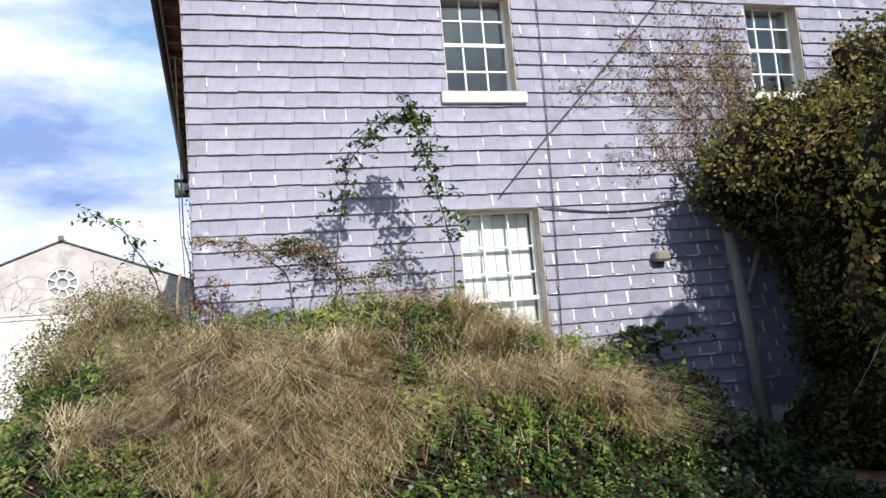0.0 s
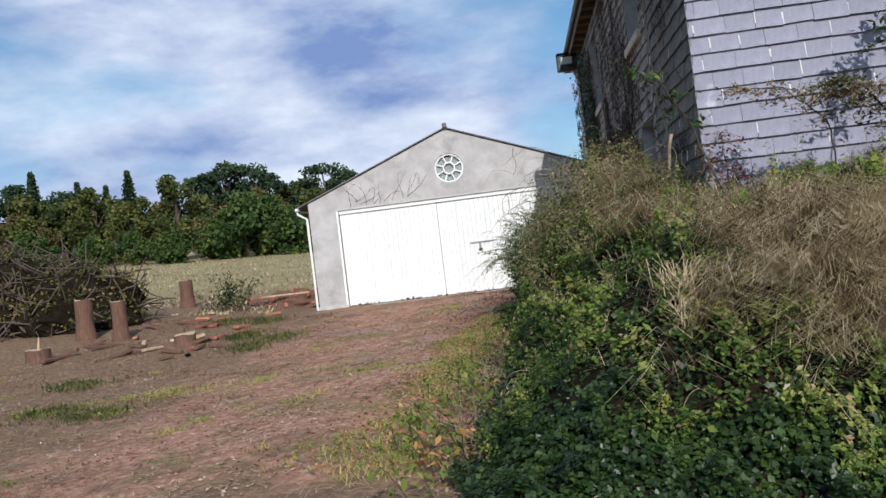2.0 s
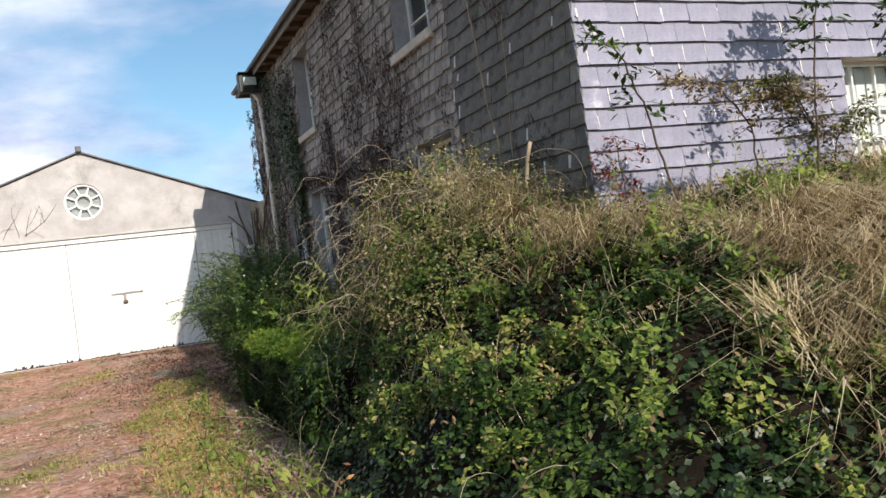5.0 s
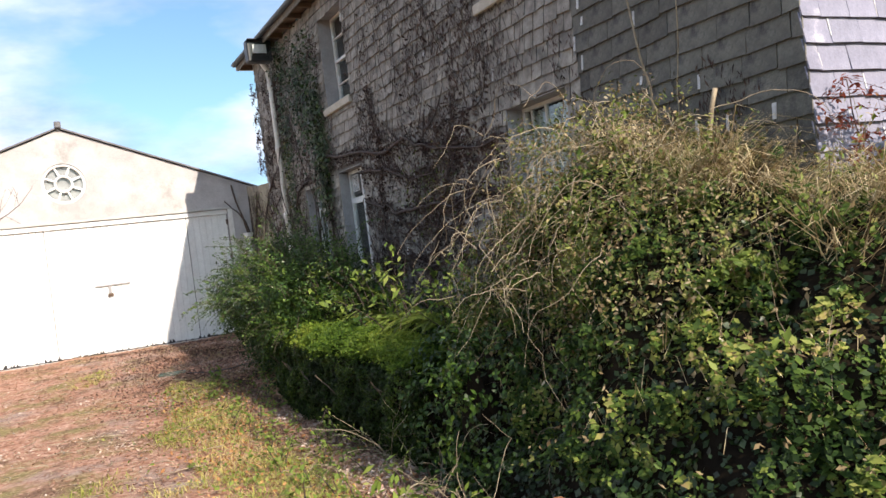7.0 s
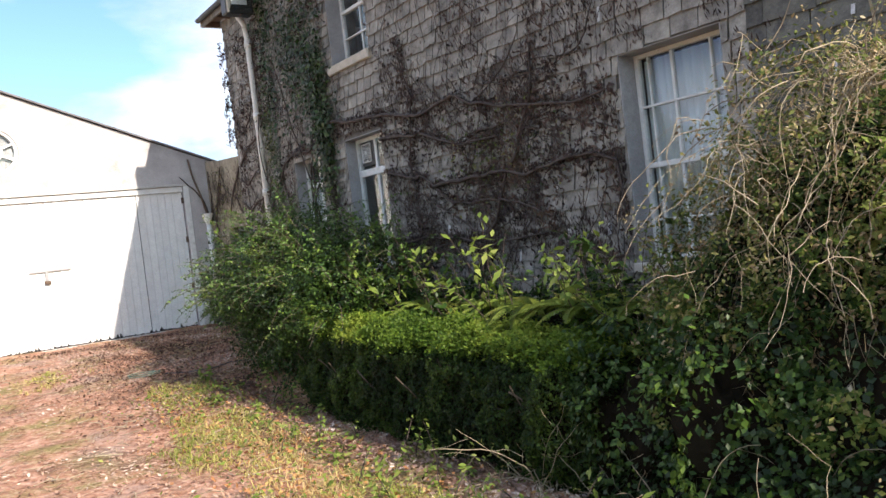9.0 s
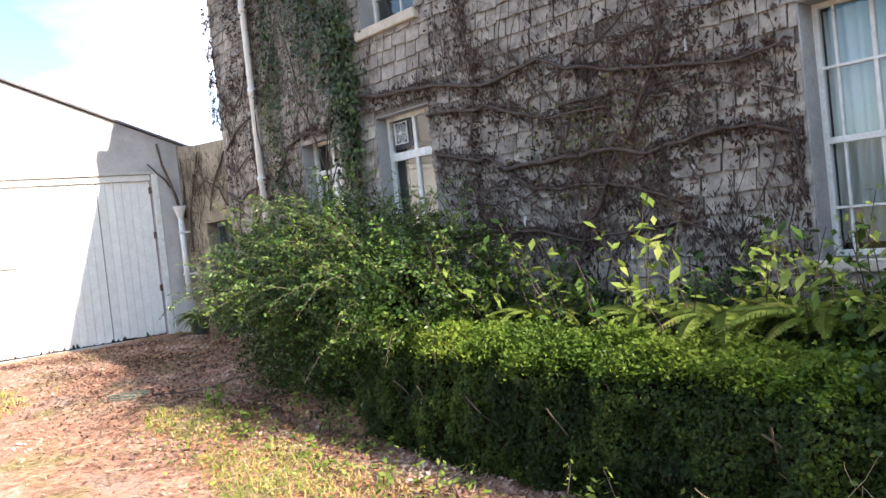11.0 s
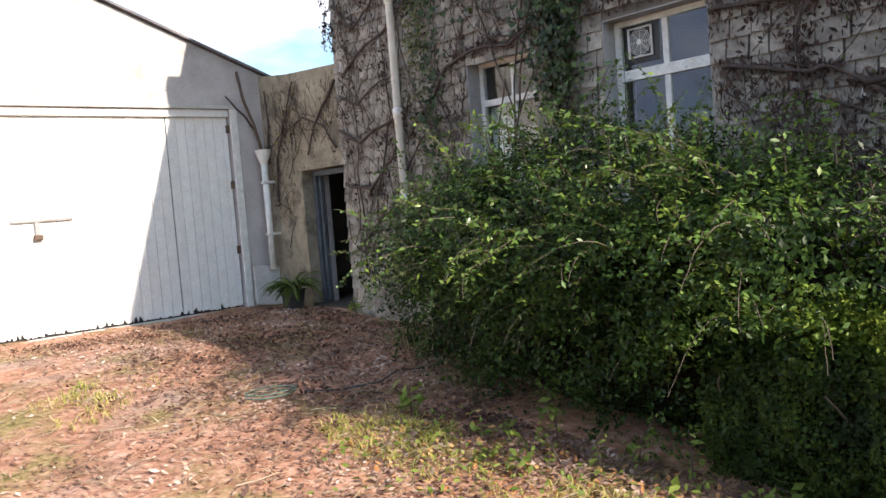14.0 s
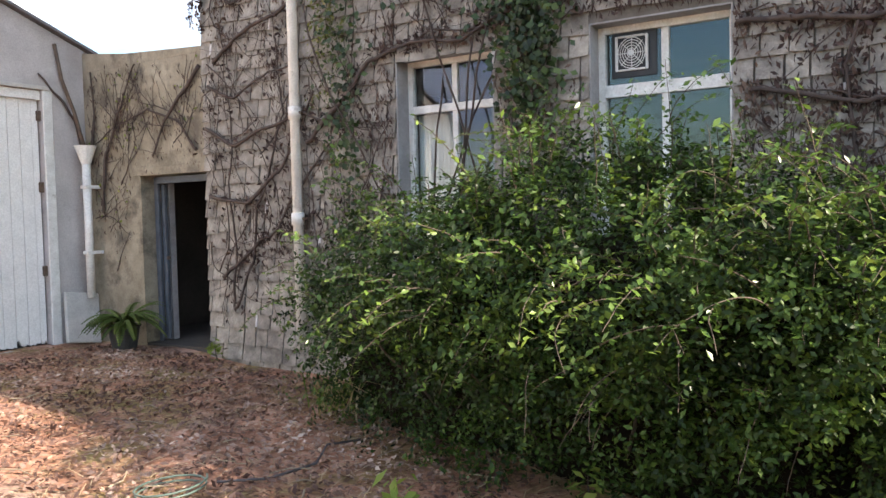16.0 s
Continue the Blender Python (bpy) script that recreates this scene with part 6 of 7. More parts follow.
Geo().tube([(8.34, 10.03, 1.5), (8.75, 10.0, 2.4)], 0.04, 7).make("brace", M_WOOD, post)


# ---- creeper on the walls ----
def creeper(geo, leaves, axis, plane, u, z, d, length, r, rnd, openings, zmax, span=(-99, 99), depth=0):
    """A stem that climbs a wall and forks; stays off the openings."""
    pts = [(u, z)]
    ang = d
    n = int(length / 0.09)
    for i in range(n):
        ang += rnd.gauss(0, 0.17) + (math.pi / 2 - ang) * 0.015
        u2, z2 = u + 0.09 * math.cos(ang), z + 0.09 * math.sin(ang)
        if z2 > zmax or not span[0] < u2 < span[1] or any(o[0] - 0.03 < u2 < o[1] + 0.03 and o[2] - 0.03 < z2 < o[3] + 0.03 for o in openings):
            break
        u, z = u2, z2
        pts.append((u, z))
        if depth < 3 and rnd.random() < 0.11:
            creeper(geo, leaves, axis, plane, u, z, ang + rnd.choice((-1, 1)) * rnd.uniform(0.4, 1.2), length * rnd.uniform(0.3, 0.7) * (1 - i / n * 0.5), r * 0.6, rnd, openings, zmax, span, depth + 1)
        if rnd.random() < 0.5:
            leaves.append(place(axis, plane, u + rnd.gauss(0, 0.05), -rnd.uniform(0.0, 0.04), z + rnd.gauss(0, 0.05)))
    if len(pts) > 2:
        geo.tube([place(axis, plane, a, -0.012 - r * 0.7 + rnd.uniform(-0.006, 0.004), b) for a, b in pts], [max(0.0022, r * (1 - 0.7 * i / len(pts))) for i in range(len(pts))], 5, False)


def limb(parent, axis, plane, pts, r, rnd, fuzz, name="stem"):
    """A thick creeper stem laid along a few way points, knotty and swaying between them; fuzz collects where dead leaves hang."""
    path = []
    for a, b in zip(pts, pts[1:]):
        n = max(3, int(math.hypot(b[0] - a[0], b[1] - a[1]) / 0.09))
        for i in range(n):
            f = i / n
            path.append((a[0] + (b[0] - a[0]) * ease(f) * 0.5 + (b[0] - a[0]) * f * 0.5, a[1] + (b[1] - a[1]) * ease(f)))
    path.append(pts[-1])
    seed = rnd.uniform(0, 99)
    out = []
    for i, (u, z) in enumerate(path):
        k = 0.05 * noise.noise((i * 0.22, seed, 0)) + 0.02 * noise.noise((i * 0.7, seed, 4))
        out.append(place(axis, plane, u + k * 0.4, -0.01 - r * 0.8, z + k))
        fuzz.append((u, z + k, r))
    Geo().tube(out, [r * (1 - 0.55 * i / len(out)) * (1 + 0.25 * noise.noise((i * 0.5, seed, 8))) for i in range(len(out))], 6).make(name, M_STEM, parent)


rnd = random.Random(31)
vine = thing("wall_creeper", (1.3, 19.0, 0.0), "leafless brown creeper stems spread over the side wall", "creeper")
g, lv, fuzz = Geo(), [], []
CREEPER_LIMBS = [
    (0.034, [(20.2, 3.25), (18.8, 3.12), (17.7, 2.95), (17.0, 3.04), (16.6, 2.85), (15.7, 2.68), (14.9, 2.54), (14.5, 2.6)]),
    (0.032, [(17.6, 2.0), (16.4, 2.02), (15.8, 1.93), (14.8, 2.04), (14.45, 1.9), (14.4, 1.4)]),
    (0.028, [(18.8, 2.78), (18.4, 2.77), (17.9, 2.71), (17.0, 2.45), (16.2, 2.4)]),
    (0.024, [(18.7, 2.3), (17.9, 2.15), (17.2, 1.75), (16.3, 1.7), (15.4, 1.45)]),
    (0.022, [(18.6, 1.3), (17.6, 1.35), (16.6, 1.2), (15.5, 1.25), (14.6, 1.0)]),
    (0.024, [(16.9, 0.6), (16.5, 1.4), (16.0, 2.1), (15.6, 2.7), (15.5, 3.3)]),
    (0.020, [(18.2, 0.6), (18.0, 1.5), (18.1, 2.4), (17.9, 3.2), (18.2, 4.0)]),
    (0.030, [(22.9, 2.2), (22.5, 2.52), (22.1, 2.9), (21.7, 3.01), (21.1, 2.99), (20.6, 3.15)]),
    (0.026, [(24.2, 3.15), (23.8, 3.39), (23.2, 3.54), (22.6, 3.9), (22.2, 4.6)]),
    (0.026, [(24.35, 2.44), (23.9, 2.23), (23.5, 2.38), (23.0, 2.51), (22.7, 2.4)]),
    (0.026, [(24.3, 1.7), (23.8, 1.63), (23.3, 1.96), (23.05, 2.23), (22.8, 2.7)]),
    (0.022, [(24.15, 0.84), (23.45, 1.27), (23.05, 1.72), (22.6, 2.2)]),
    (0.020, [(24.3, 2.9), (23.9, 2.75), (23.4, 2.95), (23.1, 3.0)]),
    (0.022, [(24.3, 4.1), (23.9, 3.7), (23.5, 3.9), (23.1, 4.5), (22.9, 5.2)]),
    (0.018, [(24.0, 0.5), (23.7, 1.0), (23.6, 1.6), (23.2, 2.5), (23.3, 3.3)]),
    (0.022, [(20.5, 1.0), (20.4, 2.2), (20.5, 3.3), (20.9, 4.2), (21.2, 5.3)]),
]
for r, way in CREEPER_LIMBS:
    limb(vine, "x", 1.31, way, r * 0.85, rnd, fuzz)
for i in range(26):
    y = rnd.uniform(14.6, 24.3)
    creeper(g, lv, "x", 1.31, y, rnd.uniform(0.0, 1.2), math.pi / 2 + rnd.gauss(0, 0.6), rnd.uniform(1.5, 4.0), rnd.uniform(0.006, 0.015), rnd, OPEN_W, 3.4 if y < 21 else 5.6, (10.6, 24.42))
for i in range(30):
    creeper(g, lv, "x", 1.31, rnd.uniform(14.6, 21.0), rnd.uniform(1.0, 3.2), rnd.choice((0.0, math.pi)) + rnd.gauss(0, 0.3), rnd.uniform(1.0, 3.0), rnd.uniform(0.006, 0.014), rnd, OPEN_W, 3.7, (10.6, 24.42))
for i in range(70):
    creeper(g, lv, "x", 1.31, rnd.uniform(13.4, 22.5), rnd.uniform(2.9, 4.6), math.pi / 2 + rnd.gauss(0, 0.25), rnd.uniform(0.8, 2.6), rnd.uniform(0.0025, 0.005), rnd, OPEN_W, 5.8, (10.6, 24.42))
for i in range(40):
    creeper(g, lv, "x", 1.31, rnd.uniform(22.4, 24.35), rnd.uniform(0.2, 4.0), rnd.uniform(0, 6.28), rnd.uniform(0.5, 1.6), rnd.uniform(0.003, 0.010), rnd, OPEN_W, 5.9, (10.6, 24.42))
tagged(g.make("twigwork", M_STEM, vine), kind="stuff")
# withered leaf stalks hang in tufts under the stems and in thin streaks over the slates
tufts, curls = [], []
for u, z, r in fuzz:
    for _ in range(20 if u < 22 else 5):
        (curls if rnd.random() < 0.75 else tufts).append((u + rnd.gauss(0, 0.07), z - rnd.expovariate(1 / 0.12) + 0.06))
for u, z in ((a[1], a[2]) for a in lv):
    for _ in range(3 if u < 22.3 and z < 3.3 else 1):
        (curls if rnd.random() < 0.6 else tufts).append((u + rnd.gauss(0, 0.06), z + rnd.gauss(0, 0.06)))
for _ in range(26000):
    u, z = rnd.uniform(14.2, 24.35), rnd.uniform(0.8, 5.9)
    body = math.exp(-((u - 15.8) / 1.5) ** 4 - ((z - 2.2) / 0.9) ** 4) + math.exp(-((u - 23.0) / 1.1) ** 4 - ((z - 4.7) / 1.1) ** 4)
    if 1.0 * body + noise.noise((u * 1.6, z * 1.6, 81)) + 0.5 * noise.noise((u * 5, z * 5, 82)) > 0.55 + rnd.uniform(0, 0.5):
        curls.append((u, z))
for _ in range(62000):
    u, z = rnd.uniform(10.7, 24.3), rnd.uniform(0.5, 5.8)
    k = noise.noise((u * 0.9, z * 1.1, 51)) + 0.7 * noise.noise((u * 5.0, z * 0.9, 52)) + 0.35 * noise.noise((u * 9.0, z * 6.0, 53)) + (0.32 if z < 4.2 and 14 < u < 17 else 0.20 if z < 3.3 and 14 < u < 22 else -0.05 if u > 13 else -0.30)
    if k > rnd.uniform(0.0, 0.5):
        tufts.append((u, z))
tufts = np.array([(1.325 - abs(rnd.gauss(0, 0.018)), u, z) for u, z in tufts if not any(o[0] - 0.02 < u < o[1] + 0.02 and o[2] - 0.05 < z < o[3] + 0.03 for o in OPEN_W)])
bulk("dead_stalk_fringe", *leaf_arrays(tufts, np.tile([[-1.0, 0, 0.15]], (len(tufts), 1)), 0.07, 0.18, 0.35, 2.0), M_DEADVINE, vine, "dark purple-brown withered leaf stalks")
curls = np.array([(1.32 - abs(rnd.gauss(0, 0.03)), u, z) for u, z in curls if not any(o[0] - 0.02 < u < o[1] + 0.02 and o[2] - 0.05 < z < o[3] + 0.03 for o in OPEN_W)])
bulk("dead_leaves", *leaf_arrays(curls, np.tile([[-1.0, 0, 0.25]], (len(curls), 1)), 0.06, 0.45, 0.7, 0.8), M_DEADVINE, vine, "curled purple-brown dead leaves")
g = Geo()
trail = []
for i in range(16):
    pts = wander((rnd.uniform(1.2, 1.32), 24.38, rnd.uniform(3.7, 5.7)), (rnd.gauss(-0.1, 0.2), rnd.uniform(0.0, 0.5), -0.5), rnd.uniform(0.15, 0.4), 0.05, 0.2, rnd, (0, -0.02, -0.15))
    pts = [Vector((max(1.22, min(q.x, 1.34)), min(q.y, 24.46), q.z)) for q in pts]
    g.tube(pts, 0.004, 4, False)
    trail += [tuple(q + Vector((rnd.gauss(0, 0.02), rnd.gauss(0, 0.02), rnd.gauss(0, 0.03)))) for q in pts for _ in range(9)]
tagged(g.make("corner_trail", M_STEM, vine), kind="stuff")
bulk("corner_leaves", *leaf_arrays(np.array(trail), np.tile([[-1.0, 0.5, 0.2]], (len(trail), 1)), 0.05, 0.5, 0.8, 0.6), M_DEADVINE, vine)
tint = np.array([(1.30 - abs(rnd.gauss(0, 0.02)), rnd.gauss(16.45, 0.5), rnd.gauss(2.2, 0.28)) for _ in range(420)] + [(1.29 - abs(rnd.gauss(0, 0.03)), rnd.gauss(22.62, 0.12), rnd.gauss(3.5, 0.5)) for _ in range(620)])
bulk("live_leaves", *leaf_arrays(tint, np.tile([[-1.0, 0, 0.4]], (len(tint), 1)), 0.045, 0.55, 0.5, 0.4), M_BUSH, vine, "small yellow-green living leaves")

gi = thing("wall_ivy", (1.3, 22.3, 1.0), "green ivy patch climbing beside the downpipe", "ivy")
pts = []
for cy, cz, sy, sz, n in ((22.35, 4.2, 0.16, 1.0, 520), (22.4, 2.0, 0.14, 0.6, 260), (20.5, 3.7, 0.22, 0.6, 1500), (20.45, 2.8, 0.14, 0.35, 600), (21.1, 4.6, 0.5, 0.6, 1300), (22.3, 5.3, 0.3, 0.4, 300)):
    q = np.stack([1.28 - RNG.exponential(0.05, n), RNG.normal(cy, sy, n), RNG.normal(cz, sz, n)], 1)
    pts.append(q)
pts = np.concatenate(pts)
inside = np.array([any(o[0] - 0.0 < q[1] < o[1] + 0.0 and o[2] < q[2] < o[3] - 0.25 for o in OPEN_W) or q[2] > 5.9 for q in pts])
pts = pts[~inside]
g = Geo()
for i in range(7):
    g.tube(wander((1.30, rnd.uniform(20.3, 22.5), 1.2), (0, rnd.gauss(0, 0.3), 1), 3.5, 0.15, 0.05, rnd, (0.0, 0, 0.02)), 0.01, 5, False)
tagged(g.make("stemwork", M_STEM, gi), kind="stuff")
bulk("leaves", *leaf_arrays(pts, np.tile([[-1.0, 0, 0.3]], (len(pts), 1)), 0.065, 0.8, 0.4, 0.5), M_IVY, gi)

lc = thing("link_creeper", (1.38, 25.5, 0.2), "thick bare creeper stems over the low wall", "creeper")
g, lv, fuzz = Geo(), [], []
OPEN_L = [(24.4, 25.75, -0.5, 2.12)]
for r, way in ((0.024, [(24.5, 3.15), (24.8, 2.9), (25.1, 2.6), (25.35, 2.25)]), (0.020, [(26.3, 1.6), (26.2, 2.3), (25.9, 2.8), (25.6, 3.3)]), (0.018, [(26.5, 2.2), (26.4, 2.8), (26.45, 3.3)]), (0.016, [(24.6, 2.25), (24.9, 2.6), (25.4, 2.75), (26.0, 2.6)])):
    limb(lc, "x", 1.39, way, r, rnd, fuzz)
for i in range(22):
    creeper(g, lv, "x", 1.39, rnd.uniform(25.7, 26.5), rnd.uniform(0.8, 2.6), rnd.uniform(1.2, 2.8), rnd.uniform(0.6, 1.6), rnd.uniform(0.003, 0.008), rnd, OPEN_L, 3.32, (24.47, 26.6))
for i in range(22):
    creeper(g, lv, "x", 1.39, rnd.uniform(24.5, 26.0), rnd.uniform(2.15, 2.8), rnd.uniform(0.2, 2.4), rnd.uniform(0.4, 1.3), rnd.uniform(0.003, 0.008), rnd, OPEN_L, 3.32, (24.47, 26.6))
tagged(g.make("twigwork", M_STEM, lc), kind="stuff")
lv = np.array(lv)
bulk("leaves", *leaf_arrays(lv[::3], np.tile([[-1.0, 0, 0.2]], (len(lv[::3]), 1)), 0.045, 0.6, 0.7, 0.4), M_FERN, lc)
tufts = np.array([(1.385 - abs(rnd.gauss(0, 0.015)), u + rnd.gauss(0, 0.06), z - rnd.expovariate(1 / 0.1)) for u, z, r in fuzz for _ in range(6)] + [tuple(q) for q in np.repeat(lv, 2, 0) + RNG.normal(0, 0.05, (2 * len(lv), 3)) * [0.1, 1, 1]])
bulk("dead_leaves", *leaf_arrays(tufts, np.tile([[-1.0, 0, 0.15]], (len(tufts), 1)), 0.06, 0.2, 0.35, 2.0), M_DEADVINE, lc)

gc = thing("garage_creeper", (-5.0, GY, 3.2), "thin bare creeper threads on the garage gable", "creeper")
g, lv = Geo(), []
for i in range(13):
    creeper(g, lv, "y", GY - 0.002, rnd.uniform(-6.0, -3.9), rnd.uniform(3.12, 3.3), rnd.uniform(0.2, 2.0), rnd.uniform(0.5, 1.4), 0.006, rnd, [], 4.0, (-6.6, -3.2))
for r, way in ((0.022, [(1.36, 2.35), (1.25, 2.75), (1.05, 3.0), (0.8, 3.25)]),):
    limb(gc, "y", GY - 0.002, way, r, rnd, [])
tagged(g.make("stemwork", M_STEM, gc), kind="stuff")

fc = thing("front_creeper", (8.6, 10.38, 2.5), "dead brown creeper hanging on the slates above the ivy", "creeper")
g, lv = Geo(), []
for i in range(34):
    creeper(g, lv, "y", 10.39, rnd.uniform(7.9, 9.4), rnd.uniform(2.6, 3.6), math.pi / 2 + rnd.gauss(0, 0.35), rnd.uniform(1.2, 3.0), rnd.uniform(0.004, 0.011), rnd, OPEN_S, 5.9)
tagged(g.make("stemwork", M_STEM, fc), kind="stuff")
lv = np.array(lv)
lv = np.repeat(lv, 7, 0) + RNG.normal(0, 0.09, (7 * len(lv), 3)) * [1, 0.35, 1]
lv[:, 1] = np.minimum(lv[:, 1], 10.38)
bulk("dead_leaves", *leaf_arrays(lv, np.tile([[0, -1.0, 0.2]], (len(lv), 1)), 0.05, 0.5, 0.8, 0.5), M_DRYLEAF, fc)

hv = thing("hanging_vine", (1.2, 12.1, 2.0), "long pale dead vine hanging down the side wall", "creeper")
Geo().tube([(max(1.2, min(q.x, 1.26)), q.y, q.z) for q in wander((1.22, 11.9, 1.9), (0.0, 0.05, 1), 3.9, 0.12, 0.06, random.Random(2), (0, 0, 0.08))], 0.010, 6).make("stem", M_CANE, hv)
Geo().tube(wander((1.1, 11.2, 1.8), (0.0, -0.2, 1), 0.6, 0.08, 0.06, random.Random(4)), 0.02, 6).make("dead_branch", M_CANE, hv)
Geo().tube([(max(1.18, min(q.x, 1.26)), q.y, q.z) for q in wander((1.2, 11.6, 2.1), (0.0, -0.1, 1), 1.6, 0.1, 0.1, random.Random(6))], 0.006, 5).make("side_stem", M_CANE, hv)


# ---- wires and small fittings of the front ----
wire = thing("wall_cable", (6.8, 10.37, 2.8), "dark cable sagging along the slates", "cable")
Geo().tube([(5.72 + i * 0.19, 10.385, 2.87 - 0.10 * math.sin(math.pi * i / 11) + 0.0 * i) for i in range(12)], 0.012, 6).make("cable", M_CABLE, wire)
wire2 = thing("drop_cable", (5.85, 10.38, 3.5), "thin grey cable running down the slates", "cable")
Geo().tube([(5.92, 10.38, 6.0), (5.90, 10.375, 4.5), (5.86, 10.375, 2.9), (5.78, 10.375, 1.0)], 0.007, 6).make("cable", M_CABLE, wire2)
wire3 = thing("overhead_wire", (6.4, 10.3, 4.3), "thin slanting wire across the front wall", "cable")
Geo().tube([(7.95, 10.30, 5.98), (7.4, 10.3, 5.38), (6.5, 10.32, 4.45), (5.8, 10.34, 3.75), (5.12, 10.37, 3.02)], 0.008, 6).make("wire", M_CABLE, wire3)
brk = thing("wall_bracket", (7.3, 10.3, 2.12), "stubby stained stone bracket on the slates", "bracket")
part("bracket", boxes((7.2, 10.24, 2.06, 7.42, 10.42, 2.20), bevel=0.03), M_WOOD, brk)

# ---- by the doorway ----
pot = thing("potted_fern", (1.02, 25.52, 0.0), "dark pot with a bushy green fern by the doorway", "plant pot")
bm = bmesh.new()
bmesh.ops.create_cone(bm, cap_ends=True, segments=20, radius1=0.13, radius2=0.18, depth=0.28, matrix=Matrix.Translation((1.02, 25.52, 0.14)))
part("pot", bm, M_POT, pot)
Geo().tube([(1.02 + 0.18 * math.cos(a / 10 * math.pi), 25.52 + 0.18 * math.sin(a / 10 * math.pi), 0.275) for a in range(21)], 0.014, 6, False).make("rim", M_POT, pot)
rnd = random.Random(17)
for f in range(60):
    a = rnd.uniform(0, 6.28)
    ln = rnd.uniform(0.35, 0.62)
    pts = wander((1.02, 25.50, 0.27), (math.cos(a) * 0.9 - 0.1, math.sin(a) * 0.9, rnd.uniform(0.7, 1.9)), ln, ln / 16, 0.03, rnd, (0, 0, -0.13))
    v, tr = frond_arrays(pts, 0.075)
    bulk("frond", np.array(v), np.array(tr), M_POTFERN, pot)
slabt = thing("leaning_slab", (1.0, 26.45, 0.0), "pale concrete slab leaning in the garage corner", "slab")
bm = boxes((-0.22, -0.03, 0.0, 0.22, 0.03, 0.62), bevel=0.01)
bmesh.ops.transform(bm, matrix=Matrix.Translation((1.10, 26.40, 0.01)) @ Matrix.Rotation(radians(-14), 4, "X") @ Matrix.Rotation(radians(8), 4, "Y"), verts=bm.verts)
part("slab", bm, M_CEMENT, slabt)
hose = thing("hose", (-1.6, 21.5, -0.2), "thin green hose coiled loosely on the ground", "hose")
Geo().tube([(-1.62 + 0.22 * math.cos(i * 0.42) * (1 + 0.03 * i / 10), 21.5 + 0.18 * math.sin(i * 0.42), ground_z(-1.62, 21.5) + 0.02 + 0.002 * i) for i in range(30)], 0.007, 6).make("coil", M_HOSE, hose)
Geo().tube([(-1.35, 21.4, -0.19), (-1.1, 21.2, -0.21), (-0.7, 21.15, -0.215), (-0.35, 21.35, -0.20), (0.0, 21.2, -0.22)], 0.009, 6).make("run", M_CABLE, hose)

# ---- yard litter, grass and pebbles ----
n = 115000
q = np.stack([RNG.uniform(-13, 1.2, n), RNG.uniform(4.0, 26.5, n)], 1)
dens = np.array([0.5 + 0.9 * noise.noise((a * 0.6, b * 0.6, 9)) + 0.5 * ease((a + 2.5) / 2.5) * ease((b - 17) / 3) for a, b in q])
q = q[RNG.random(n) < dens]
q = np.array([s for s in q if not (s[0] > -0.9 and 5.5 < s[1] < 19.5) and not (s[0] > 0.3 and s[1] < 22.5)])
p7 = np.array([(a, b, ground_z(a, b) + 0.012 + 0.035 * noise.noise((a * 0.9, b * 0.9, 0))) for a, b in q])
tagged(bulk("leaf_litter", *leaf_arrays(p7, np.tile([[0, 0, 2.0]], (len(p7), 1)), 0.05, 0.5, 0.5), M_LITTER), "reddish dead leaves strewn over the yard", "leaf litter", kind="stuff")
q = np.stack([RNG.uniform(-3.2, 1.2, 16000), RNG.uniform(18.5, 26, 16000)], 1)
q = q[(q[:, 0] > -2.2 + 0.5 * RNG.normal(0, 1, len(q))) & ~((q[:, 0] > -0.7) & (q[:, 1] < 19.8)) & ~((q[:, 0] > 0.5) & (q[:, 1] < 22.3))]
pz = np.array([(a, b, ground_z(a, b) + 0.016 + 0.035 * noise.noise((a * 0.9, b * 0.9, 0))) for a, b in q])
# Dark leaf strip along the hedge foot, widening the hedge's shadow by colour.
q = np.stack([RNG.uniform(-1.75, -0.75, 9000), RNG.uniform(9.5, 20.0, 9000)], 1)
q = q[RNG.random(len(q)) < np.clip((q[:, 0] + 1.75) / 0.5, 0, 1)]
pz = np.concatenate([pz, np.array([(a, b, ground_z(a, b) + 0.016 + 0.035 * noise.noise((a * 0.9, b * 0.9, 0))) for a, b in q])])
tagged(bulk("drifted_leaves", *leaf_arrays(pz, np.tile([[0, 0, 1.6]], (len(pz), 1)), 0.058, 0.5, 0.7), M_SHADE_DRIFT), "drift of brown dead leaves by the shrub, coloured darker to deepen the shade", "leaf litter", kind="stuff")
g = Geo()
rnd = random.Random(19)
for _ in range(420):
    a, b = rnd.uniform(-5.5, 0.9), rnd.uniform(12, 25.8)
    if (a > -1.0 and b < 19.8) or (a > 0.4 and b < 22.4):
        continue
    d = rnd.uniform(0, 6.28)
    ln = rnd.uniform(0.06, 0.3)
    zz = ground_z(a, b) + 0.02 + 0.035 * noise.noise((a * 0.9, b * 0.9, 0))
    g.tube([(a, b, zz), (a + ln * 0.5 * math.cos(d), b + ln * 0.5 * math.sin(d), zz + rnd.uniform(0, 0.02)), (a + ln * math.cos(d + 0.3), b + ln * math.sin(d + 0.3), zz + rnd.uniform(0, 0.03))], rnd.uniform(0.002, 0.006), 4, False)
tagged(g.make("twigs", M_CANE), "broken twigs scattered over the yard", "twigs", kind="stuff")
n = 20000
q = np.stack([RNG.uniform(-13, 0.6, n), RNG.uniform(4.0, 26.3, n)], 1)
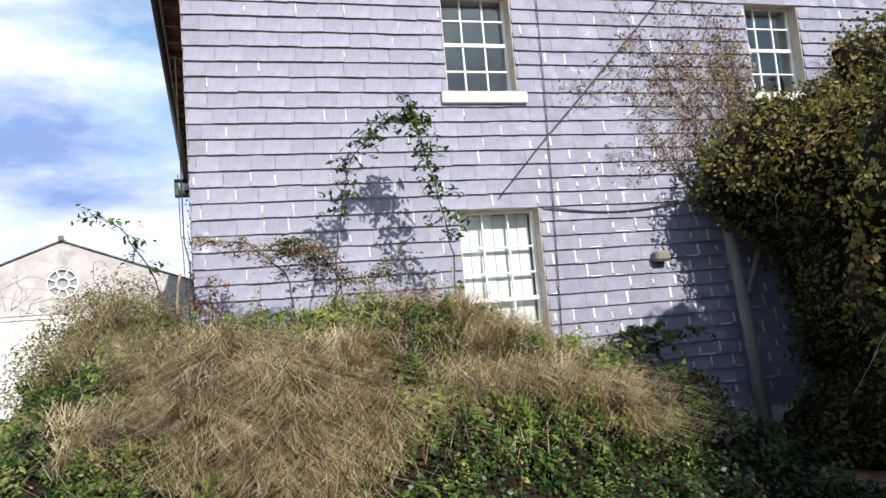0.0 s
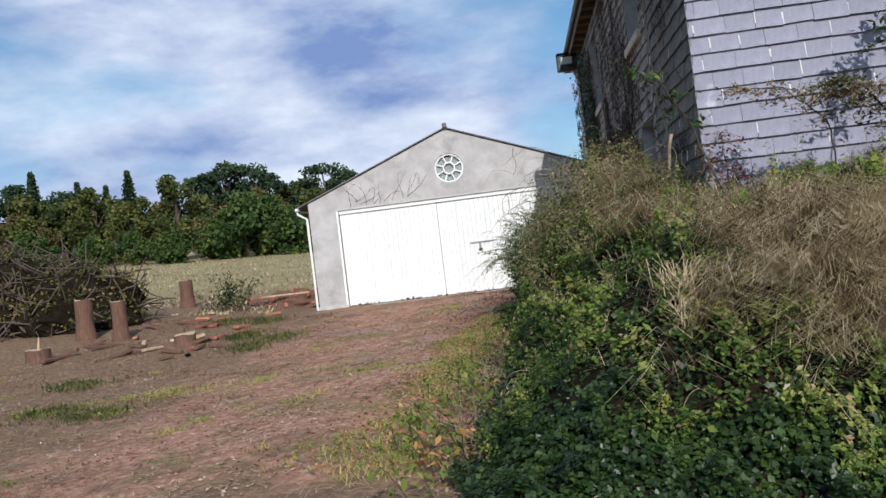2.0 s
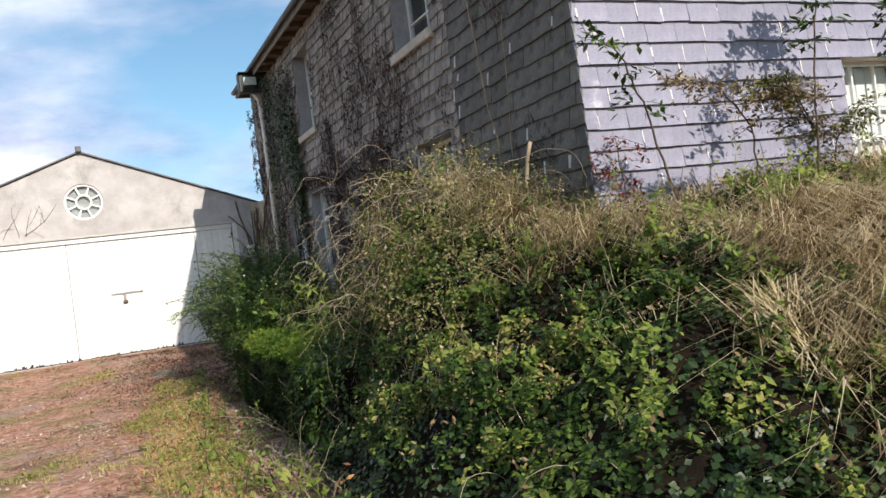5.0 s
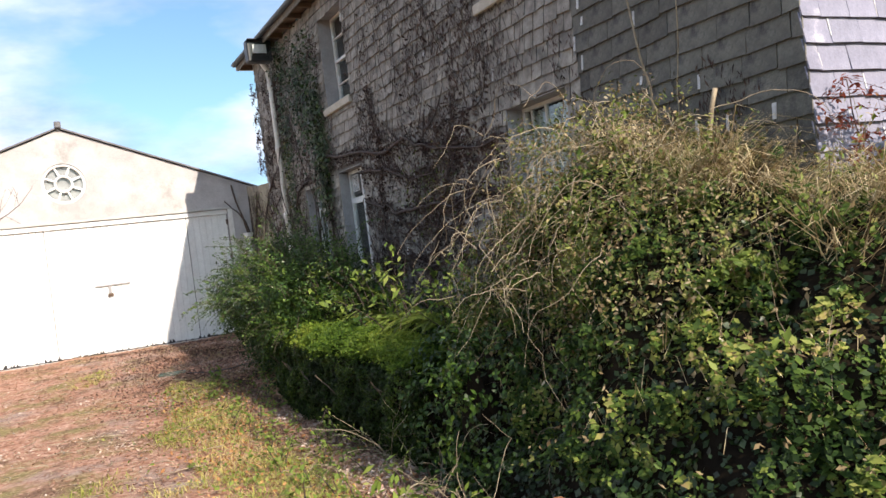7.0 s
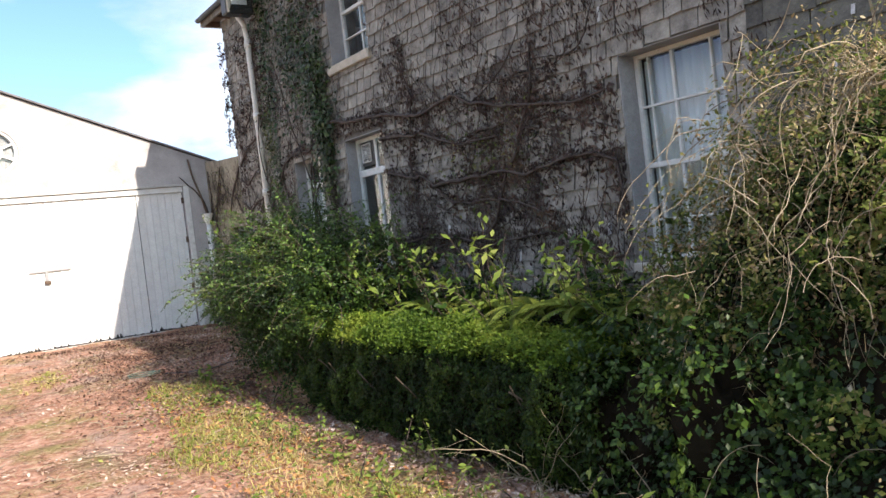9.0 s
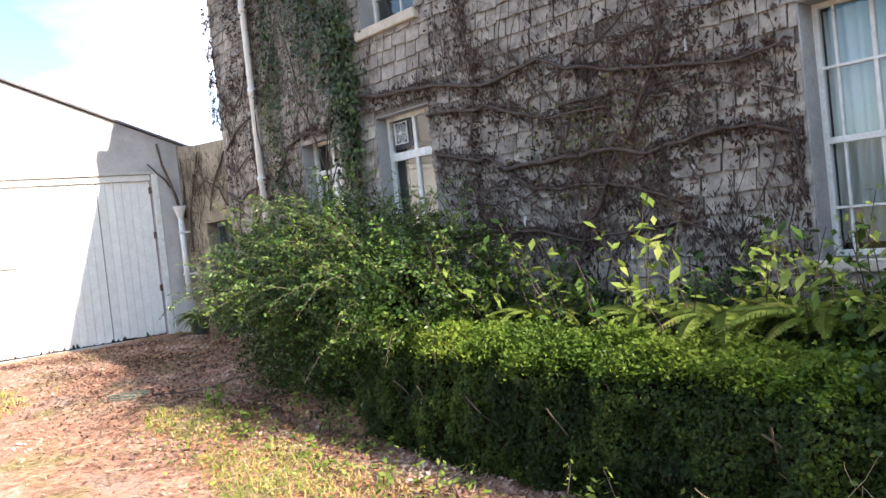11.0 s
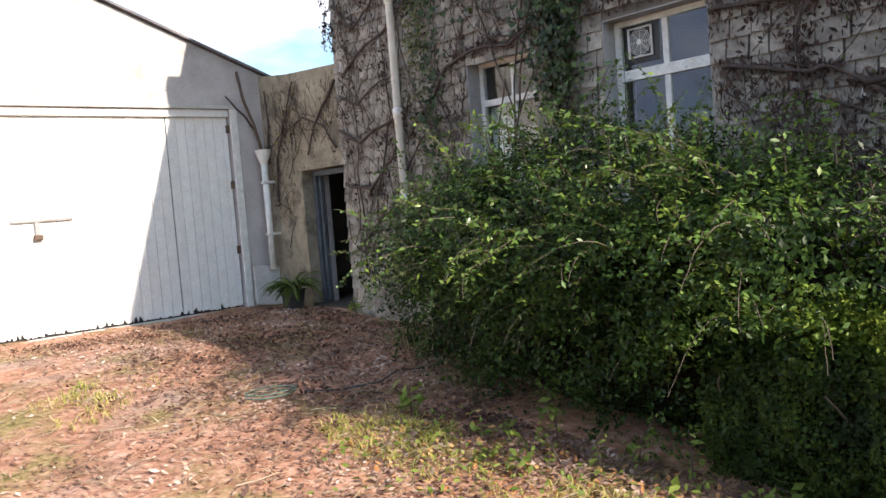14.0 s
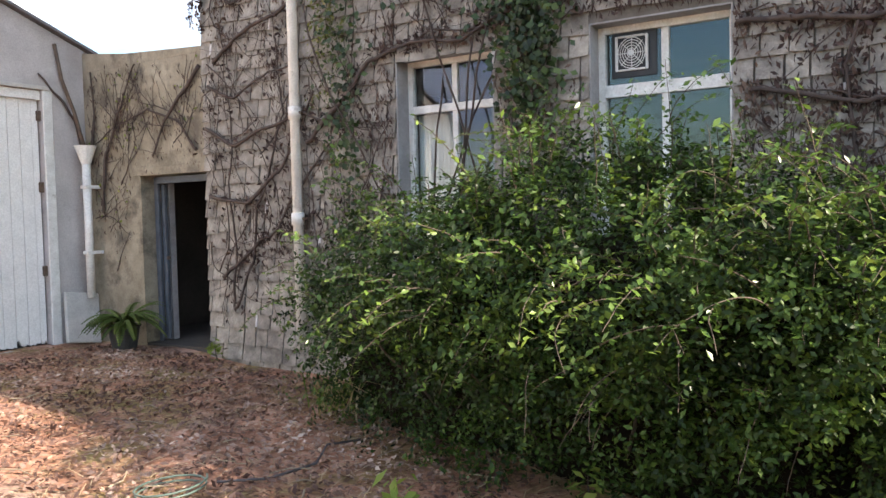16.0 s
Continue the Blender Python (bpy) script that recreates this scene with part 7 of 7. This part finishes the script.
p8 = np.array([(a, b, ground_z(a, b) + 0.012 + 0.035 * noise.noise((a * 0.9, b * 0.9, 0))) for a, b in q if not (a > -0.9 and b < 19.5)])
tagged(bulk("straw_litter", *blade_arrays(p8, 0.16, 1.6, 0.006, 0.93), M_STRAW), "bits of straw and twig on the yard", "straw", kind="stuff")
n = 75000
q = np.stack([RNG.uniform(-13, 0.2, n), RNG.uniform(4, 27, n)], 1)
gr = np.array([noise.noise((a * 0.5, b * 0.5, 21)) + 0.70 * math.exp(-((a - float(np.interp(b, [8, 13, 17, 21], [-2.3, -2.05, -1.85, -1.6]))) / 0.5) ** 2) * (0.3 if b < 10 else 0.7 if b < 13 else 1.0 if b < 20.5 else 0.1) + 0.3 * noise.noise((a * 2.3, b * 2.3, 5)) for a, b in q])
q = q[gr + RNG.normal(0, 0.06, n) > 0.36 + 0.25 * (q[:, 1] > 18.5)]
p9 = np.array([(a, b, ground_z(a, b) - 0.01 + 0.035 * noise.noise((a * 0.9, b * 0.9, 0))) for a, b in q if not (a > float(np.interp(b, [12, 16, 19.5, 21], [-1.55, -1.4, -1.2, -0.9])) + 0.12 * noise.noise((a * 3, b * 3, 2)) and b < 21)])
tagged(bulk("grass", *blade_arrays(np.repeat(p9, 3, 0) + RNG.normal(0, 0.02, (3 * len(p9), 3)) * [1, 1, 0], 0.13, 1.2, 0.008, 0.25), M_GRASS), "sparse yellowing grass tufts in the yard", "grass", kind="stuff")
n = 4400
yy = RNG.uniform(8.5, 20.0, n)
xx = np.interp(yy, [8, 13, 17, 21], [-2.1, -1.8, -1.6, -1.3]) + RNG.normal(-0.15, 0.42, n)
pr = np.array([(a, b, ground_z(a, b) + 0.03 + 0.035 * noise.noise((a * 0.9, b * 0.9, 0))) for a, b in zip(xx, yy) if not (a > -0.9 and b < 19.5)])
tagged(bulk("fallen_leaves", *leaf_arrays(pr[::2], np.tile([[0, 0, 1.5]], (len(pr[::2]), 1)), 0.055, 0.5, 0.6), M_FALLEN), "reddish fallen leaves along the hedge", "leaf litter", kind="stuff")
tagged(bulk("creeping_weeds", *leaf_arrays(pr[1::2] + np.array([[0, 0, 0.02]]), np.tile([[0, 0, 1.5]], (len(pr[1::2]), 1)), 0.055, 0.5, 0.6), M_WEED), "low yellow-green weeds along the hedge", "weeds", kind="stuff")
g = Geo()
rnd = random.Random(8)
for _ in range(420):
    a, b = rnd.uniform(-9, 0.4), rnd.uniform(10, 26.3)
    if a > -0.9 and b < 19.5:
        continue
    r = rnd.uniform(0.006, 0.018)
    z = ground_z(a, b) + 0.035 * noise.noise((a * 0.9, b * 0.9, 0))
    g.tube([(a, b, z - r * 0.4), (a + r * 0.2, b, z + r * 0.15), (a, b, z + r * 0.6)], [r * 0.7, r, r * 0.5], 6)
tagged(g.make("gravel", M_PEBBLE), "loose pale gravel on the yard", "gravel", kind="stuff")

# ---- stumps, pile and rubble at the yard's far side ----
def stump(at, r, h, label, rnd, split=False):
    t = thing("tree_stump", at, label, "tree stump", "sawn stumps")
    g = Geo()
    rings = 6
    for j in range(rings + 1):
        zz = at[2] - 0.1 + (h + 0.1) * j / rings
        rr = r * (1.25 - 0.3 * min(1, j / 2.5)) * 1.0
        for i in range(14):
            a = 2 * math.pi * i / 14
            k = 1 + 0.12 * noise.noise((math.cos(a) * 2 + at[0], math.sin(a) * 2, zz * 1.5))
            top = (0.06 * noise.noise((i * 0.9, at[0], 2)) if j == rings else 0)
            g.v.append((at[0] + rr * k * math.cos(a), at[1] + rr * k * math.sin(a), zz + top))
    for j in range(rings):
        for i in range(14):
            a0, b0 = j * 14 + i, j * 14 + (i + 1) % 14
            g.f.append((a0, b0, b0 + 14, a0 + 14))
    g.make("trunk", M_LOG, t)
    c = Geo()
    c.v = [g.v[rings * 14 + i] for i in range(14)]
    c.v = [(x, y, z + 0.004) for x, y, z in c.v]
    c.f = [tuple(range(14))]
    c.make("sawn_face", M_SAWN, t, "", False)
    if split:
        Geo().tube([(at[0] + 0.02, at[1], at[2] + h - 0.05), (at[0] + 0.05, at[1], at[2] + h + 0.3)], [0.06, 0.01], 5).make("splinter", M_SAWN, t)
    return t


rnd = random.Random(12)
stump((-13.2, 23.3, 0.12), 0.25, 1.12, "tall red-brown sawn stump", rnd)
stump((-12.0, 22.97, 0.03), 0.21, 1.05, "tall red-brown sawn stump", rnd)
stump((-13.0, 29.9, 0.48), 0.25, 1.0, "grey-brown sawn stump at the meadow's edge", rnd)
stump((-12.7, 20.2, -0.13), 0.30, 0.30, "low splintered red-brown stump", rnd, True)
stump((-9.56, 21.57, -0.22), 0.28, 0.28, "low orange-red sawn stump", rnd)

pile = thing("brush_pile", (-18, 26, 0.6), "big dark heap of cut branches", "brush pile")
psh2 = merged(blob(-19.0, 26.5, 0.8, 4.6, 2.6, 2.25, 31, 0.25), blob(-14.9, 26.0, 0.5, 2.2, 1.8, 1.6, 33, 0.3), blob(-24, 25, 0.8, 5.0, 3.0, 1.9, 35, 0.25))
mesh_object("core", [(x, y, z - 0.12) for x, y, z in psh2[0]], psh2[1], M_SOIL_SHADE, pile)
pp, pn = samples(*psh2, 26000, lambda x, y, z: z > ground_z(x, y) - 0.1)
g = Geo()
for i in range(1500):
    k = rnd.randrange(len(pp))
    d = Vector(pn[k]).cross(Vector((rnd.gauss(0, 1), rnd.gauss(0, 1), rnd.gauss(0, 1)))) + Vector(pn[k]) * rnd.uniform(0, 0.5)
    g.tube(wander(pp[k], d, rnd.uniform(0.4, 1.6), 0.2, 0.12, rnd), rnd.uniform(0.008, 0.03), 4, False)
tagged(g.make("branchwork", M_BARK, pile), kind="stuff")
bulk("withered_leaves", *leaf_arrays(clump(pp + pn * 0.1, pn, 0.3, 0.1, 0.1), pn, 0.13, 0.6, 0.9), M_IVYMASS, pile)

rub = thing("rubble_heap", (-9.3, 29.6, 0.15), "heap of broken red brick and earth beside the garage", "rubble")
rs = blob(-9.0, 29.7, 0.1, 1.7, 0.9, 0.55, 41, 0.35)
mesh_object("earth", *rs, M_LOG, rub)
pp, pn = samples(*rs, 200, lambda x, y, z: z > 0.1)
for i in range(60):
    a = pp[i % len(pp)]
    bm = boxes((-0.1, -0.05, -0.035, 0.1 * rnd.uniform(0.3, 1), 0.05, 0.035), bevel=0.006)
    bmesh.ops.transform(bm, matrix=Matrix.Translation(a) @ Euler((rnd.uniform(0, 3), rnd.uniform(0, 3), rnd.uniform(0, 3))).to_matrix().to_4x4(), verts=bm.verts)
    part("brick", bm, M_BRICK, rub)
part("plank", boxes((-9.9, 28.85, 0.55, -8.2, 28.99, 0.60), bevel=0.006), M_SAWN, rub, "pale sawn plank")
for i in range(34):
    a, b = rnd.uniform(-12.5, -8.2), rnd.uniform(19.5, 27.5)
    t = thing("timber_offcut", (a, b, ground_z(a, b)), "pale offcut of sawn timber on the earth", "wood", "timber offcuts")
    l2, w3 = rnd.uniform(0.1, 0.5), rnd.uniform(0.04, 0.1)
    bm = boxes((-l2, -w3, -0.02, l2, w3, 0.05), bevel=0.008)
    bmesh.ops.transform(bm, matrix=Matrix.Translation((a, b, ground_z(a, b) + 0.03)) @ Euler((rnd.gauss(0, 0.12), rnd.gauss(0, 0.12), rnd.uniform(0, 3.1))).to_matrix().to_4x4(), verts=bm.verts)
    part("block", bm, rnd.choice([M_SAWN, M_LOG, M_BRICK]), t)

ys = thing("young_shrub", (-10.8, 28.1, 0.28), "thin leafy young shrub in front of the meadow", "shrub")
g, sp = Geo(), []
for i in range(26):
    d = (rnd.gauss(0, 0.6), rnd.gauss(0, 0.4), 1)
    pts = wander((-10.8 + rnd.gauss(0, 0.25), 28.1, 0.25), d, rnd.uniform(0.7, 1.5), 0.1, 0.1, rnd)
    g.tube(pts, 0.008, 4, False)
    sp += [tuple(q + Vector((rnd.gauss(0, 0.1), rnd.gauss(0, 0.1), rnd.gauss(0, 0.08)))) for q in pts[3:] for _ in range(6)]
g.make("stems", M_BARK, ys)
bulk("leaves", *leaf_arrays(np.array(sp), np.tile(up, (len(sp), 1)), 0.09, 0.5, 0.8), M_PRIVET, ys)
for a, b, hgt in ((-7.4, 20.0, 0.3), (-8.1, 21.8, 0.35), (-7.6, 13.6, 0.2), (-8.3, 24.4, 0.3), (-6.9, 21.0, 0.25), (-9.9, 17.0, 0.22), (-8.8, 14.3, 0.2), (-9.6, 24.8, 0.3)):
    k = 420
    q = np.stack([RNG.normal(a, 0.32, k), RNG.normal(b, 0.3, k)], 1)
    pz = np.array([(s, t, ground_z(s, t)) for s, t in q])
    t = thing("grass_tussock", (a, b, ground_z(a, b)), "green grass tussock on the bare earth", "grass", "grass tussocks")
    tagged(bulk("blade_tuft", *join_arrays(blade_arrays(pz, hgt * 0.8, 1.1, 0.009), leaf_arrays(pz[:160] + np.array([[0, 0, 0.06]]), np.tile(up, (160, 1)), 0.08, 0.4, 0.6)), M_BUSH, t), kind="stuff")

# ---- meadow and tree belt ----
n = 26000
q = np.stack([RNG.uniform(-75, -7.6, n), 27 + 60 * RNG.random(n) ** 1.6], 1)
q = q[(q[:, 1] > 30) | (q[:, 0] < -9)]
pz = np.array([(a, b, ground_z(a, b)) for a, b in q if not (-28 < a < -12 and b < 30)])
tagged(bulk("meadow_grass", *blade_arrays(pz, 0.26, 1.2, 0.05, 0.3), M_STRAW), "long straw-coloured meadow grass", "grass", kind="stuff")


def far_tree(kind, h, r, seed):
    """Trunk, limbs and a crown of many leaf clumps; built at the world's origin."""
    rr = random.Random(seed)
    mat = {"broad": M_TREE if seed % 2 else M_TREE_B, "bush": M_TREE_G, "pine": M_PINE, "spire": M_PINE}[kind]
    label = {"broad": "autumn-tinged broadleaf tree beyond the meadow", "bush": "rounded dark green bush at the meadow's far edge", "pine": "dark spreading pine beyond the meadow", "spire": "tall narrow conifer beyond the meadow"}[kind]
    t = thing({"broad": "broadleaf_tree", "bush": "field_bush", "pine": "pine_tree", "spire": "conifer"}[kind], (0, 0, 0), label, "tree", "tree belt")
    g = Geo()
    g.tube([(0, 0, -0.5), (0.1, 0, h * 0.35), (0.0, 0.1, h * 0.9)], [h * 0.03, h * 0.022, h * 0.006], 7)
    cl = []
    if kind == "spire":
        for i in range(60):
            f = i / 60
            z = h * (0.08 + 0.92 * f)
            w2 = r * 1.7 * (1 - f) * (0.6 + 0.4 * math.sin(i * 1.9))
            for _ in range(5):
                a = rr.uniform(0, 6.28)
                cl.append((w2 * math.cos(a) * rr.uniform(0.3, 1), w2 * math.sin(a) * rr.uniform(0.3, 1), z, 0.35 + w2 * 0.25))
    else:
        lo = {"pine": 0.42, "broad": 0.12, "bush": 0.04}[kind]
        for i in range(30):
            a, f = rr.uniform(0, 6.28), rr.random()
            z = h * (lo + (0.97 - lo) * f)
            w2 = r * math.sqrt(max(0.05, 1 - (2 * f - 0.9) ** 2 * 0.8)) * rr.uniform(0.25, 1.0)
            e = (w2 * math.cos(a), w2 * math.sin(a), z)
            g.tube([(0, 0, z * 0.6), (e[0] * 0.5, e[1] * 0.5, z * 0.85), e], [h * 0.010, h * 0.006, 0.02], 4, False)
            cl.append((*e, r * rr.uniform(0.22, 0.42)))
    g.make("trunk", M_BARK, t)
    pts = []
    for x, y, z, s in cl:
        k = 150 if kind != "spire" else 22
        d = unit(RNG.normal(0, 1, (k, 3))) * (s * RNG.random((k, 1)) ** 0.4)
        if kind == "pine":
            d[:, 2] *= 0.5
        pts.append(np.array([[x, y, z]]) + d)
    pts = np.concatenate(pts)
    pts = pts[pts[:, 2] > 0.2]
    bulk("crown", *leaf_arrays(pts, np.tile(up, (len(pts), 1)), 0.62 if kind != "spire" else 0.5, 0.6, 1.0), mat, t)
    return t


rnd = random.Random(44)
protos = {"broad": [far_tree("broad", 9, 4.0, 1), far_tree("broad", 8, 4.4, 2), far_tree("broad", 10, 3.6, 7), far_tree("broad", 7.5, 4.0, 8)], "bush": [far_tree("bush", 6.5, 3.6, 11), far_tree("bush", 5.5, 3.8, 12)], "pine": [far_tree("pine", 14, 4.8, 3), far_tree("pine", 13, 5.2, 4)], "spire": [far_tree("spire", 14, 2.2, 5)]}
YARD = Vector((-0.7, 1.5, 1.27))
used = set()


def set_tree(kind, bearing, dist, scale):
    """Stands a tree at a bearing (degrees left of north) and distance from the yard's south end."""
    a = radians(bearing)
    x, y = YARD.x - math.sin(a) * dist, YARD.y + math.cos(a) * dist
    pr = rnd.choice(protos[kind])
    m = pose(x, y, ground_z(x, y) - 0.2, 0, 0, rnd.uniform(0, 360))
    if pr.name not in used:
        used.add(pr.name)
        pr.matrix_basis = m @ Matrix.Scale(scale, 4)
    else:
        copy_thing(pr, m).scale = (scale,) * 3


for i in range(28):
    set_tree("broad", 9 + i * 1.3 + rnd.gauss(0, 0.3), rnd.uniform(98, 118), rnd.uniform(0.70, 0.98))
for i in range(9):
    set_tree("broad", 10 + i * 3.6 + rnd.gauss(0, 0.6), rnd.uniform(88, 96), rnd.uniform(0.42, 0.62))
for b, s in ((11.0, 0.6), (12.6, 0.55), (14.2, 0.8), (15.6, 0.85), (17.6, 0.9), (19.2, 0.95), (20.4, 0.8), (24.0, 0.55), (26.4, 0.5), (29.0, 0.55), (32.5, 0.6), (36.0, 0.6)):
    set_tree("bush", b, rnd.uniform(84, 90), s)
for b, s in ((9.5, 0.78), (11.8, 0.8), (13.4, 0.84), (15.0, 0.74), (17.2, 0.82), (18.8, 0.88), (20.2, 0.86), (21.6, 0.80), (30.2, 0.72), (33.0, 0.8), (37.5, 0.8)):
    set_tree("pine", b, rnd.uniform(108, 120), s)
for b, s in ((26.3, 0.84), (27.7, 0.74), (29.4, 0.8), (32.0, 0.9), (34.6, 0.78), (36.0, 0.9), (39.0, 0.86)):
    set_tree("spire", b, rnd.uniform(112, 122), s)
cot = thing("far_cottage", (-22.5, 92, ground_z(-22.5, 92)), "small white cottage among the far trees", "house")
z0 = ground_z(-22.5, 92)
part("wall", boxes((-24, 90.5, z0 - 0.5, -22.2, 94, z0 + 1.7)), M_SHUTTER, cot)
bm = bmesh.new()
a = [bm.verts.new(p) for p in ((-24.2, 90.3, z0 + 1.7), (-22.0, 90.3, z0 + 1.7), (-23.1, 90.3, z0 + 2.7), (-24.2, 94.2, z0 + 1.7), (-22.0, 94.2, z0 + 1.7), (-23.1, 94.2, z0 + 2.7))]
for f in ((0, 1, 2), (3, 5, 4), (0, 2, 5, 3), (1, 4, 5, 2), (0, 3, 4, 1)):
    bm.faces.new([a[i] for i in f])
part("roof", bm, M_ROOF, cot)
part("window", boxes((-23.4, 90.47, z0 + 0.7, -22.8, 90.498, z0 + 1.3), bevel=0.005), M_BLACK, cot)


# ---- slates of the house walls ----
slates("y", 10.44, wall_south, 1.33, 14.0, -0.0045, 5.95, OPEN_S, M_SLATE, M_SLATE_J, lambda u, z: 1.33 <= u < 5.0 and 1.4 < z < 5.6, random.Random(11), course=0.1923, joints=0.75)
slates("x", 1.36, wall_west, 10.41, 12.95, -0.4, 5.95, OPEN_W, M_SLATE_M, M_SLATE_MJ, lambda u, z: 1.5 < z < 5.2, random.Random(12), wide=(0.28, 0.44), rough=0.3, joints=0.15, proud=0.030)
slates("x", 1.36, wall_west, 12.95, 24.44, -0.4, 5.95, OPEN_W, M_SLATE_W, M_SLATE_WJ, lambda u, z: 21.8 < u and 0.2 < z < 3.6, random.Random(14), wide=(0.15, 0.29), rough=0.7, joints=0.03, proud=0.030, course=0.172)
